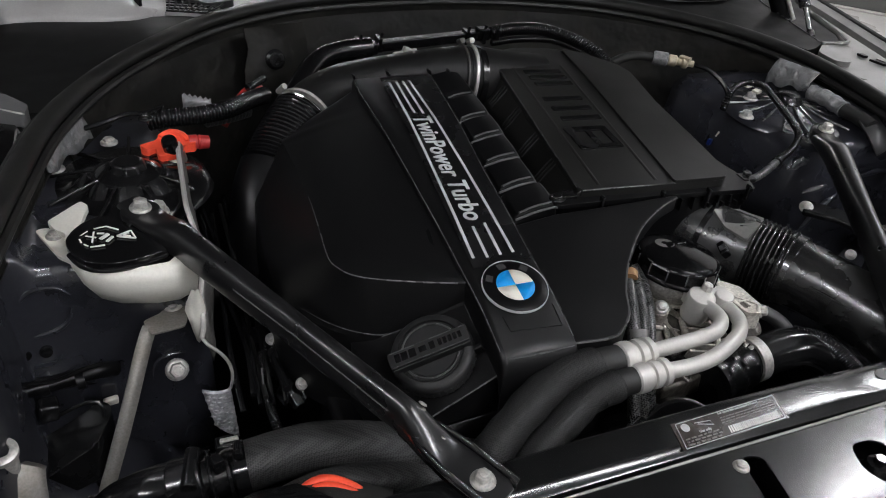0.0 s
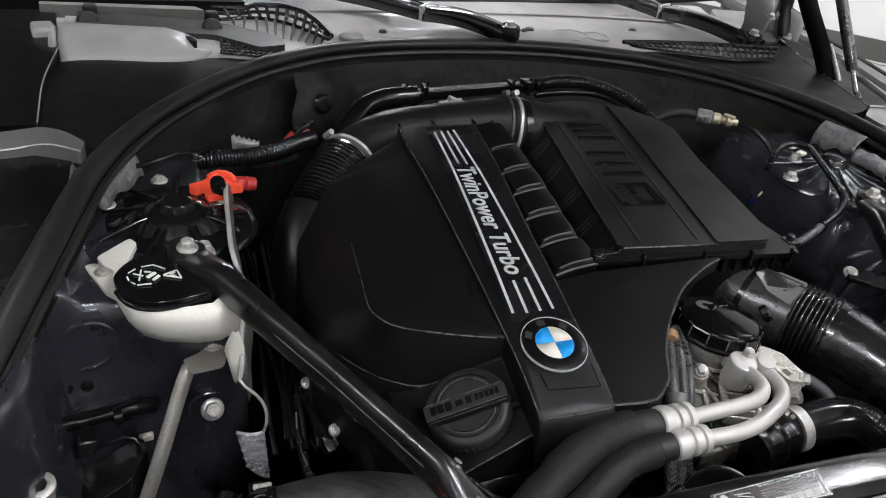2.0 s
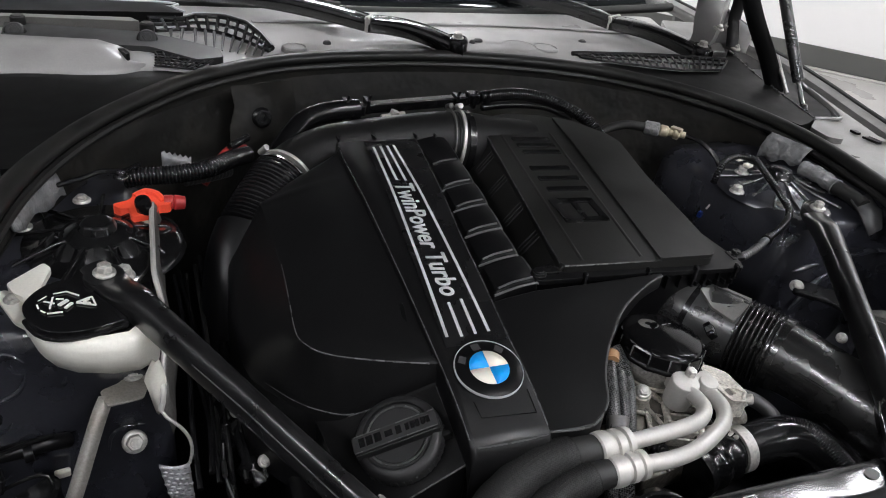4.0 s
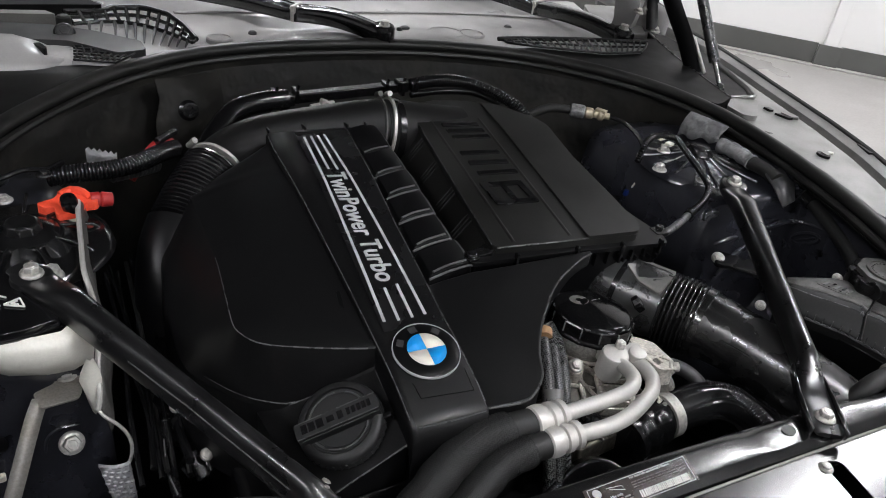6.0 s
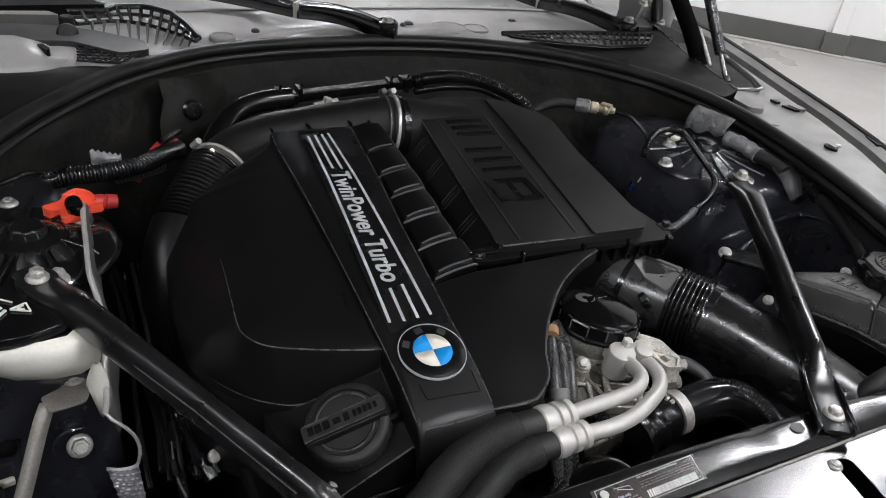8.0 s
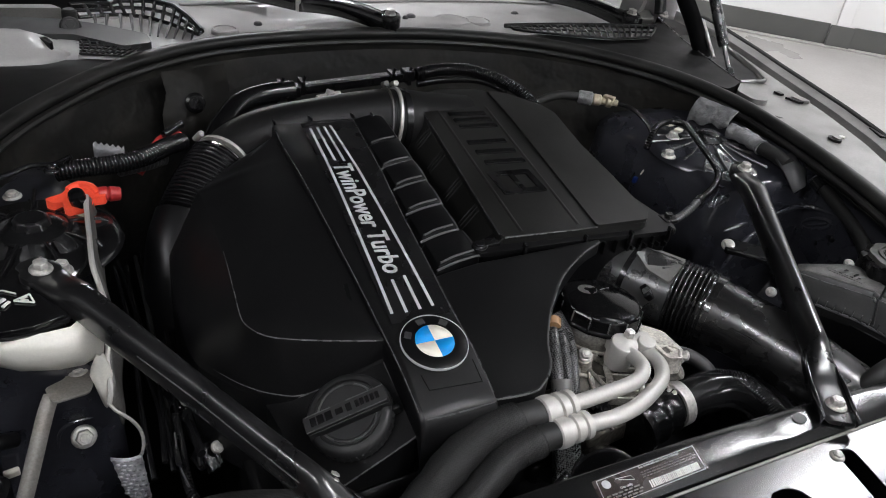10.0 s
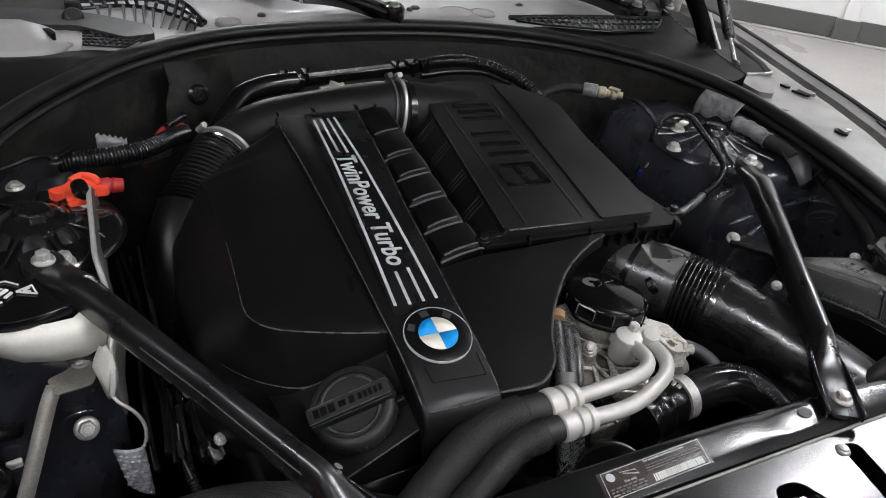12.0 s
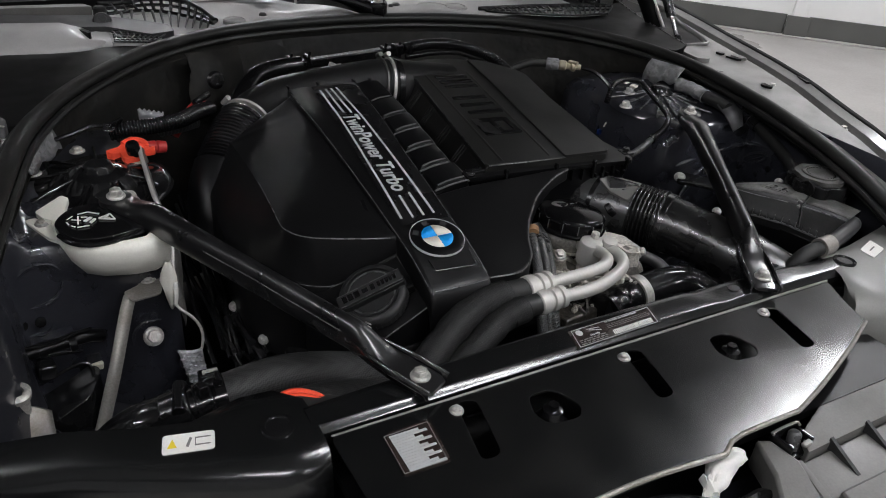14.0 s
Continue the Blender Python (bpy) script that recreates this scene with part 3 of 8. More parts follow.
def gas_strut():
    g = thing("gas_strut", (0.740, 0.713, 0.10), "grey bonnet gas strut with a polished rod", "gas strut")
    p, d = Vector((0.740, 0.713, 0.100)), Vector((-0.05, 0.72, 1.0)).normalized()
    part("rod", rod(p - d * 0.006, p + d * 0.07, 0.0045), CHROME, g, "polished steel rod")
    part("cylinder", lathe([(0.004, 0), (0.0100, 0.001), (0.0108, 0.004), (0.0108, 0.285), (0.006, 0.29)], p + d * 0.052, d, 20), TRIM_SATIN, g, "satin grey cylinder")
    part("ball_joint", lathe([(0.004, -0.008), (0.009, -0.004), (0.009, 0.006), (0.004, 0.01)], p, d, 16), PLASTIC_GLOSS, g)


gas_strut()


# ---------------------------------------------------------------- front panel
def front_panel():
    p = thing("radiator_support", (0, -0.05, -0.05), "satin black front crossmember above the radiator", "radiator support")
    # rear beam with its rounded shoulder
    rows = []
    for x in np.linspace(-0.385, 0.43, 60):
        bow = 0.012 * (1 - (x / 0.42) ** 2)
        dip = 0.0016 * math.exp(-((x - 0.19) / 0.016) ** 2)
        dent = 0.0022 * math.exp(-((x - 0.165) / 0.016) ** 2) - 0.0012 * math.exp(-((x - 0.318) / 0.022) ** 2)
        row = []
        for y, z in ((0.016, -0.09), (0.017, -0.02), (0.0158, -0.0066), (0.0140, -0.0026), (0.0115, -0.0006), (0.004, 0), (-0.004, 0), (-0.0120, 0), (-0.0165, -0.0006), (-0.0200, -0.0040), (-0.0228, -0.010), (-0.0238, -0.018), (-0.0238, -0.05)):
            y1 = y + bow * (1 if y > 0 else 0.3)
            row.append((x, y1, z + (-0.0033 + 0.066 * y1 - dip * (y > -0.015) - dent * (y > 0) if z > -0.005 else 0.0)))
        rows.append(row)
    part("beam", sheet(rows), PANEL_PAINT, p, "satin black crossmember beam", smooth=50)
    # front plate with slots
    def slot(x, y, w=0.0115, l=0.042, lean=-0.018):
        return rounded([(x - w + lean * -0.4, y + l), (x + w + lean * -0.4, y + l - 0.006), (x + w + lean * 0.5, y - l), (x - w + lean * 0.5, y - l)], 0.010)
    def eye(x, y):
        return rounded([(x - 0.018, y + 0.024), (x + 0.014, y + 0.022), (x + 0.027, y - 0.012), (x + 0.016, y - 0.027), (x - 0.02, y - 0.024), (x - 0.028, y - 0.004)], 0.012)
    outline = rounded([(-0.372, -0.0245), (-0.2, -0.0235), (0.1, -0.021), (0.372, -0.0215), (0.348, -0.072), (0.336, -0.110), (0.262, -0.141), (0.169, -0.1745), (0.111, -0.192), (0.065, -0.192), (0.012, -0.193), (-0.015, -0.206), (-0.12, -0.197), (-0.25, -0.2), (-0.365, -0.19)], 0.012)
    holes = [slot(-0.229, -0.073), slot(-0.004, -0.075), slot(0.227, -0.077), eye(-0.138, -0.077), eye(0.127, -0.078)]
    high = lambda x, y: -0.0125 - 0.035 * max(0.0, -y - 0.12)
    part("plate", prism(outline, lambda x, y: high(x, y) - 0.003, high, holes), PLATE_PAINT, p, "satin black cover plate with slots", bevel=0.0012)
    for line in (((0.336, -0.110), (0.262, -0.141), (0.169, -0.1745), (0.111, -0.192)), ((0.111, -0.192), (0.065, -0.192), (0.012, -0.1935), (-0.015, -0.206)), ((-0.015, -0.206), (-0.12, -0.198), (-0.25, -0.2), (-0.362, -0.19))):
        part("edge_bead", tube([(x, y, high(x, y) - 0.001) for x, y in line], 0.003, 8, 0.02), GREY_SHEET, p, "pale rolled edge")
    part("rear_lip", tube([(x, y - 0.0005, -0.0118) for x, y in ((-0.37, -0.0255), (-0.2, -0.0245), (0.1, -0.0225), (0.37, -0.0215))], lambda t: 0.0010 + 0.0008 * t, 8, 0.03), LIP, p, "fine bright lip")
    # what shows through the slots
    part("inner_channel", box((0.74, 0.15, 0.012), (0.0, -0.1, -0.055)), PLASTIC, p, "black channel under the plate")
    for x, y in ((-0.138, -0.077), (0.127, -0.078)):
        part("catch_insert", lathe([(0.021, 0), (0.021, 0.012), (0.015, 0.016), (0.011, 0.03), (0.004, 0.032)], (x, y, -0.049), (0, 0, 1), 20), PLASTIC_GLOSS, p)
        part("catch_screw", lathe([(0.006, 0), (0.006, 0.006)], (x, y, -0.018), (0, 0, 1), 6), PLASTIC_GLOSS, p)
    for x, y in ((-0.2385, -0.043), (-0.0145, -0.0435), (0.2205, -0.043)):
        bolt("panel_bolt", (x, y, -0.0140), p, r=0.0058, flange=0.0080, head=0.0062)
    # type plate: film, printed bars and a bar code
    def on(u, v):
        x = -0.056 + 0.13 * u - 0.007 * v
        y = 0.0145 + 0.004 * u - 0.032 * v
        return x, y
    def quad(u0, u1, v0, v1, z):
        return prism([on(u0, v0), on(u0, v1), on(u1, v1), on(u1, v0)], lambda x, y: beam(y) + z + 0.0012, lambda x, y: beam(y) + z + 0.0018)
    beam = lambda y: -0.0033 + 0.066 * y
    film = part("type_plate", quad(0, 1, 0.05, 1.0, -0.0012), LABEL_BROWN, p, "dark brown printed type plate")
    rnd = random.Random(4)
    bars = []
    for r in range(2, 5):
        u = 0.42
        while u < 0.93:
            w = rnd.uniform(0.012, 0.04)
            bars.append(quad(u, min(u + w, 0.95), 0.145 + 0.085 * r, 0.168 + 0.085 * r, -0.0007))
            u += w + 0.012
    for r in range(1, 4):
        u = 0.06
        while u < 0.36:
            w = rnd.uniform(0.02, 0.06)
            bars.append(quad(u, min(u + w, 0.38), 0.56 + 0.1 * r, 0.60 + 0.1 * r, -0.0007))
            u += w + 0.015
    part("print", merged(*bars), GREY_PRINT, film, "small unreadable grey print")
    part("frame_print", merged(quad(0.03, 0.97, 0.09, 0.105, -0.0007), quad(0.03, 0.97, 0.955, 0.97, -0.0007), quad(0.03, 0.035, 0.09, 0.97, -0.0007), quad(0.965, 0.97, 0.09, 0.97, -0.0007)), DECAL, film, "thin pale frame line")
    can = [(0.19, 0.24), (0.225, 0.24), (0.225, 0.30), (0.33, 0.30), (0.37, 0.20), (0.385, 0.24), (0.34, 0.47), (0.23, 0.47), (0.215, 0.30)]
    part("oil_can_print", tube([(*on(u, v), beam(on(u, v)[1]) + 0.0010) for u, v in can], 0.0004, 6, 0.02), DECAL, film, "oil can outline")
    skew = math.degrees(math.atan2(on(1, 0)[1] - on(0, 0)[1], on(1, 0)[0] - on(0, 0)[0]))
    for words, size, u, v in (("For more info see Owner's Manual", 0.0036, 0.42, 0.20), ("Use only", 0.0040, 0.20, 0.60)):
        strip_of_text(words, size, film, pose(*on(u, v), beam(on(u, v)[1]) + 0.0010, 3.8, 0, skew), DECAL, 0.0003)
    ax, ay = on(0.10, 0.3)
    part("mark", prism(circle(ax, ay, 0.0045), lambda x, y: beam(y) + 0.0005, lambda x, y: beam(y) + 0.0012), DECAL, film, "small round mark")
    code, u = [], 0.45
    while u < 0.93:
        w = rnd.choice((0.006, 0.010, 0.014))
        code.append(quad(u, u + w, 0.66, 0.9, -0.0007))
        u += w + rnd.choice((0.006, 0.009))
    for bm in code:
        part("code_bar", bm, PAPER, film)
    # ribbed warning label on the plate
    lab2 = part("fan_label", prism(rounded([(-0.322, -0.045), (-0.271, -0.043), (-0.277, -0.103), (-0.327, -0.102)], 0.005), -0.0125, -0.0116), LABEL_BROWN, p, "black label with pale hatched lines")
    rim = [(-0.3235, -0.048), (-0.2745, -0.046), (-0.2800, -0.1005), (-0.3255, -0.0995)]
    for a, b in zip(rim, rim[1:] + rim[:1]):
        part("frame_line", rod((*a, -0.0116), (*b, -0.0116), 0.0005, seg=6), GREY_PRINT, lab2)
    for k in range(14):
        y = -0.05 - 0.0036 * k
        w = 0.041 * (0.78 + 0.22 * math.sin(k * 2.1))
        part("hatch_line", prism([(-0.3195, y), (-0.3195 + w, y), (-0.3195 + w, y - 0.0031), (-0.3195, y - 0.0031)], -0.0116, -0.0111), DECAL, lab2)
    part("drain_hole", prism(circle(0.214, 0.006, 0.0088, 20, 0.8), -0.02, lambda x, y: beam(y) + 0.0006), PLASTIC, p, "dark drain hole")


front_panel()


def side_panel(side):
    s = side
    p = thing("headlamp_cover", (s * 0.52, 0.0, -0.03), "satin black plastic cover over the headlamp mount" if s < 0 else "satin grey cover over the headlamp mount with a white label", "headlamp cover")
    if s < 0:
        back = [(-0.38, 0.035), (-0.405, 0.06), (-0.44, 0.062), (-0.49, 0.045), (-0.535, 0.055), (-0.6, 0.078), (-0.68, 0.09)]
        front = [(-0.378, -0.05), (-0.40, -0.06), (-0.43, -0.058), (-0.479, -0.042), (-0.53, -0.022), (-0.6, 0.01), (-0.68, 0.03)]
    else:
        back = [(0.408, 0.024), (0.43, 0.028), (0.4674, 0.031), (0.5, 0.036), (0.545, 0.045), (0.6057, 0.057), (0.70, 0.085)]
        front = [(0.386, -0.044), (0.365, -0.066), (0.347, -0.090), (0.40, -0.110), (0.46, -0.103), (0.55, -0.072), (0.70, -0.02)]
    rows = []
    for (x0, y0), (x1, y1) in zip(back, front):
        rows.append([(x0 + (x1 - x0) * t, y0 + (y1 - y0) * t, z) for t, z in ((-0.03, -0.07), (-0.02, -0.016), (0.04, -0.006), (0.2, -0.004), (0.5, -0.004), (0.78, -0.006), (0.92, -0.012), (1.0, -0.026), (1.03, -0.05), (1.04, -0.09))])
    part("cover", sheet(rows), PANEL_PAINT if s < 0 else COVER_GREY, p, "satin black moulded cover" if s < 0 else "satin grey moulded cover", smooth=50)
    cx, cy = (-0.416, 0.0) if s < 0 else (0.4292, -0.0037)
    part("clip", lathe([(0.016, -0.006), (0.016, 0.001), (0.012, 0.002), (0.011, 0.0005), (0.004, 0.0005)], (cx, cy, -0.003), (0, 0, 1), 24), PLASTIC_GLOSS, p, "round black plastic clip")
    if s < 0:
        q = [(-0.5185, 0.030), (-0.472, 0.0195), (-0.4775, -0.0045), (-0.524, 0.0055)]
    else:
        q = [(0.4822, 0.0099), (0.5253, 0.0239), (0.5226, -0.0022), (0.4818, -0.0142)]
    lab = part("warning_label", prism(rounded(q, 0.004), -0.0042, -0.0032), PAPER, p, "white warning label with small pictograms" if s < 0 else "small white label with a line of print")
    a, b, c, d = (Vector((*v, 0)) for v in q)
    at = lambda u, v: (a + (b - a) * u + (d - a) * v).xy[:]
    if s > 0:
        part("print", prism([at(0.3, 0.45), at(0.7, 0.45), at(0.7, 0.55), at(0.3, 0.55)], -0.0032, -0.0027), GREY_PRINT, lab)
        return
    part("warning_triangle", prism([at(0.1, 0.72), at(0.28, 0.72), at(0.19, 0.25)], -0.0032, -0.0027), YELLOW, lab, "yellow warning triangle")
    part("pictogram", merged(prism([at(0.45, 0.7), at(0.5, 0.75), at(0.57, 0.3), at(0.52, 0.25)], -0.0032, -0.0027), prism([at(0.62, 0.28), at(0.64, 0.28), at(0.64, 0.72), at(0.62, 0.72)], -0.0032, -0.0027), prism([at(0.64, 0.28), at(0.92, 0.28), at(0.92, 0.33), at(0.64, 0.33)], -0.0032, -0.0027), prism([at(0.64, 0.66), at(0.92, 0.66), at(0.92, 0.71), at(0.64, 0.71)], -0.0032, -0.0027)), GREY_PRINT, lab)


side_panel(-1)
side_panel(1)


def strut_brace(side, top, foot):
    b = thing("strut_brace", foot, "black enamelled strut brace bolted to the front panel", "strut brace", "strut braces")
    p, q = Vector(top), Vector(foot)
    d = q - p
    L = d.length
    d.normalize()
    s = d.cross(Vector((0, 0, 1))).normalized()
    u = s.cross(d).normalized()
    bm = bmesh.new()
    rings = []
    n = 64
    for i in range(n + 1):
        t = i / n * (L + 0.045) - 0.022
        if t < 0.07:
            k = max(0.0, min(1.0, (t - 0.012) / 0.058))
            if side > 0:
                w, h, lift = 0.0195 - 0.0025 * k, 0.0120 + 0.0070 * k, -0.008 + 0.012 * k
            else:
                w, h, lift = 0.0195 - 0.0025 * k, 0.0045 + 0.0145 * k * k * (3 - 2 * k), -0.001 + 0.005 * k
        elif t > L - 0.088:
            k = max(0.0, min(1.0, (L - 0.03 - t) / 0.058))
            w, h, lift = 0.0195 + (0.0118 - 0.0195) * k, 0.0032 + 0.0168 * k * k * (3 - 2 * k), 0.001 + 0.006 * k * k
        else:
            w, h, lift = (0.0170 - 0.0052 * min(1.0, (t - 0.07) / 0.17)) * (1.0 if side > 0 else 0.93), 0.0190 + 0.001 * min(1.0, (t - 0.07) / 0.17), 0.004 + 0.003 * (t - 0.07) / (L - 0.158)
        c = p + d * t + u * lift
        tip = 1.0 if 0.012 < t + 0.022 < L + 0.04 else 0.75
        rings.append([bm.verts.new(c + s * (tip * w * math.copysign(abs(math.cos(a)) ** 0.8, math.cos(a))) + u * (h * math.copysign(abs(math.sin(a)) ** 0.8, math.sin(a)))) for a in (2 * math.pi * k / 24 for k in range(24))])
    for a, c in zip(rings, rings[1:]):
        for k in range(24):
            bm.faces.new((a[k], a[(k + 1) % 24], c[(k + 1) % 24], c[k]))
    bm.faces.new(rings[0][::-1])
    bm.faces.new(rings[-1])
    part("tube", bm, BRACE_PAINT, b, "black enamelled tube with flattened ends")
    lips = []
    for e in (-1, 1):
        lips.append(sheet([[q + d * t + s * (e * w) + u * z for t, w in ((-0.078, 0.0125), (-0.055, 0.0165), (-0.03, 0.0192), (0.022, 0.0192))] for z in (-0.004, 0.0085)]))
    part("foot_flange", merged(*lips), BLACK_PAINT, b, solid=0.003)
    up = (u * 0.8 + Vector((0, 0, 0.3))).normalized()
    part("top_boss", lathe([(0.012, -0.018), (0.0185, -0.015), (0.0205, -0.010), (0.0212, -0.002), (0.0200, 0.0018), (0.0160, 0.0030), (0.0, 0.0032)], p, up, 32), BRACE_PAINT, b, "rounded pressed boss under the bolt")
    bolt("top_bolt", p + u * 0.0035, b, up, r=0.0080, flange=0.0118, head=0.011)
    bolt("foot_bolt", q + Vector((0, 0, 0.0035)), b, (0, 0, 1), r=0.0080, flange=0.0116, head=0.0095)
    if side < 0:
        # bright highlight down the tube's edge, painted as a thin pale line
        part("pale_edge", tube([p + d * t + s * (0.0108 + 0.0035 * max(0.0, 0.25 - t) / 0.1) + u * 0.0125 for t in np.linspace(0.17, L - 0.10, 9)], 0.0008, 6, 0.02), EDGE, b, "fine painted edge highlight")
        chip = []
        for k, (t, o) in enumerate(((0.393, 0.0), (0.397, 0.004), (0.428, 0.012))):
            chip.append(lathe([(0.0045 - 0.001 * k, 0), (0.004 - 0.001 * k, 0.0008)], p + d * t + s * -(0.012 - o) + u * (0.0205 if k < 2 else 0.017), u - s * 0.7, 7))
        for bm in chip:
            part("paint_chip", bm, GREY_SHEET, b, "bare chipped paint")


strut_brace(-1, (-0.495, 0.409, 0.062), (-0.260, 0.001, 0.003))
strut_brace(1, (0.503, 0.413, 0.060), (0.260, 0.001, 0.003))


# ---------------------------------------------------------------- engine cover
_dy = np.linspace(0.05, 0.9, 341)
_dz = np.interp(_dy, [0.1, 0.12, 0.15, 0.188, 0.3, 0.4, 0.5, 0.64, 0.8], [0.018, 0.026, 0.0385, 0.048, 0.067, 0.081, 0.093, 0.10, 0.105])
_dz = np.convolve(np.pad(_dz, 10, mode="edge"), np.ones(21) / 21, "valid")


def deck(y):
    return float(np.interp(y, _dy, _dz))


def strip_x(y, u):
    """Across the printed strip: u from 0 at its left edge to 1 at its right."""
    a = np.interp(y, [0.12, 0.33, 0.64], [-0.184, -0.174, -0.153])
    b = np.interp(y, [0.12, 0.237, 0.392, 0.641], [-0.105, -0.103, -0.094, -0.070])
    return float(a + (b - a) * u)


def line_x(y, u):
    """Across the print: u from 0 at the left rule to 1 at the right."""
    a = np.interp(y, [0.237, 0.618], [-0.1735, -0.1435])
    b = np.interp(y, [0.237, 0.618], [-0.1215, -0.1105])
    return float(a + (b - a) * u)


def engine_cover():
    c = thing("engine_cover", (-0.18, 0.36, -0.10), "black moulded plastic engine cover with a printed centre strip", "engine cover")
    # left plateau
    inner = [(-0.188, 0.212), (-0.2355, 0.2236), (-0.283, 0.2396), (-0.303, 0.2506), (-0.3136, 0.2644), (-0.3187, 0.2835), (-0.3148, 0.334), (-0.309, 0.4075), (-0.3063, 0.493), (-0.3064, 0.552), (-0.304, 0.574), (-0.25, 0.600), (-0.186, 0.627)]
    outer = [(-0.1905, 0.209), (-0.234, 0.215), (-0.273, 0.222), (-0.2919, 0.2288), (-0.3168, 0.2452), (-0.3394, 0.2728), (-0.3606, 0.3114), (-0.3646, 0.3717), (-0.3591, 0.459), (-0.346, 0.552), (-0.312, 0.586), (-0.253, 0.607), (-0.186, 0.633)]
    z_in = [0.0465, 0.049, 0.051, 0.052, 0.053, 0.053, 0.053, 0.052, 0.052, 0.051, 0.050, 0.070, 0.0915]
    z_out = [0.026, 0.0065, -0.012, -0.0115, -0.010, -0.0093, -0.008, -0.006, -0.0037, 0.0, 0.026, 0.055, 0.080]
    n = 56
    def resample(pts):
        fine = curve_points([(*p, 0) for p in pts], 0.002)
        m = len(pts) - 1
        # evenly by control point so that the two outlines correspond
        idx = [0]
        j = 0
        for q in pts[1:]:
            j = min(range(idx[-1] + 1, len(fine)), key=lambda k: (fine[k] - Vector((*q, 0))).length)
            idx.append(j)
        out = []
        for k in range(n + 1):
            s = k / n * m
            i = min(int(s), m - 1)
            f = idx[i] + (idx[i + 1] - idx[i]) * (s - i)
            a = int(f)
            out.append(fine[a].lerp(fine[min(a + 1, len(fine) - 1)], f - a))
        return out
    ri, ro = resample(inner), resample(outer)
    rows, left_z = [], []
    for k, (a, b) in enumerate(zip(ri, ro)):
        yl = 0.212 + (0.627 - 0.212) * (k / n) ** 0.8
        zi, zo = (float(np.interp(k / n * 12, range(13), z)) for z in (z_in, z_out))
        left_z.append(zi)
        row = []
        for j in range(10):
            t = j / 9
            x, y = -0.1885 + (a.x + 0.1885) * t, yl + (a.y - yl) * t
            row.append((x, y, (deck(yl) - 0.0075) * (1 - t) + zi * t + 0.003 * math.sin(math.pi * t)))
        row += [tuple(a.lerp(b, t).xy) + (zi + (zo - zi) * f,) for t, f in ((0.025, 0.010), (0.07, 0.05), (0.3, 0.24), (0.62, 0.56), (0.92, 0.90))]
        v = (b - a).normalized()
        row += [(b.x, b.y, zo), (b.x + 0.003 * v.x, b.y + 0.003 * v.y, zo - 0.006), (b.x + 0.006 * v.x, b.y + 0.006 * v.y, zo - 0.05), (b.x + 0.006 * v.x, b.y + 0.006 * v.y, -0.13)]
        rows.append(row)
    part("left_shell", sheet(rows), COVER_PLASTIC, c, "matt black moulded shell with a raised plateau", smooth=18)
    # highlights on the plateau's ridge and lower edge, painted as pale lines
    part("ridge_edge", tube([(p.x, p.y, z + 0.0001) for p, z in zip(ri, left_z)][1:34], lambda t: 0.0010 - 0.0006 * t, 6, 0.008), EDGE, c, "fine painted ridge highlight")
    part("lower_edge", tube([(p.x, p.y, float(np.interp(k / n * 12, range(13), z_out)) - 0.0006) for k, p in enumerate(ro)][9:26], lambda t: 0.0009 - 0.0005 * t, 6, 0.008), EDGE, c, "fine painted edge highlight")
    # shallow moulded ledge in the plateau
    part("moulded_ledge", prism(rounded([(-0.262, 0.268), (-0.205, 0.258), (-0.199, 0.300), (-0.204, 0.300), (-0.208, 0.268), (-0.262, 0.276)], 0.004), lambda x, y: deck(y) - 0.012, lambda x, y: deck(y) - 0.0050), PLASTIC, c, bevel=0.001)
    # raised centre band: shoulder, inlay, front drop
    ys = np.linspace(0.118, 0.642, 66)
    rows = []
    for y in ys:
        z = deck(y)
        xl = float(np.interp(y, [0.12, 0.6, 0.64], [-0.190, -0.193, -0.190]))
        l, r = strip_x(y, 0), strip_x(y, 1)
        rows.append([(xl, y, z - 0.03), (xl, y, z - 0.006), (xl + 0.0015, y, z - 0.0025), (xl + 0.004, y, z - 0.001), (l - 0.0008, y, z), (l, y, z - 0.0004), (l + (r - l) * 0.5, y, z + 0.0006), (r - 0.003, y, z), (r - 0.0012, y, z - 0.0006), (r, y, z - 0.003), (r + 0.002, y, z - 0.012), (r + 0.003, y, z - 0.045)])
    front = []
    for dy, dz in ((-0.012, -0.13), (-0.0115, -0.05), (-0.0105, -0.022), (-0.008, -0.012), (-0.004, -0.0045)):
        front.append([(x, ys[0] + dy, z + dz + (0.0 if z > deck(ys[0]) - 0.02 else -0.004)) for x, y, z in rows[0]])
    part("centre_band", sheet(front + rows), COVER_PLASTIC, c, "raised centre band", smooth=50)
    # painted highlights along the band's edges
    part("band_edge", tube([(float(np.interp(y, [0.12, 0.6, 0.64], [-0.190, -0.193, -0.190])) + 0.002, y, deck(y) - 0.0022) for y in np.linspace(0.125, 0.635, 24)], 0.0008, 6, 0.02), EDGE, c, "fine painted edge highlight")
    part("band_edge", tube([(strip_x(y, 1) - 0.0008, y, deck(y) - 0.0008) for y in np.linspace(0.125, 0.638, 24)], 0.0009, 6, 0.02), EDGE, c, "fine painted edge highlight")
    part("band_edge", tube([(strip_x(0.121, u), 0.1165 - 0.0015 * math.sin(math.pi * u), deck(0.118) - 0.003) for u in (0.02, 0.3, 0.6, 0.97)], 0.0009, 6, 0.01), EDGE, c, "fine painted edge highlight")
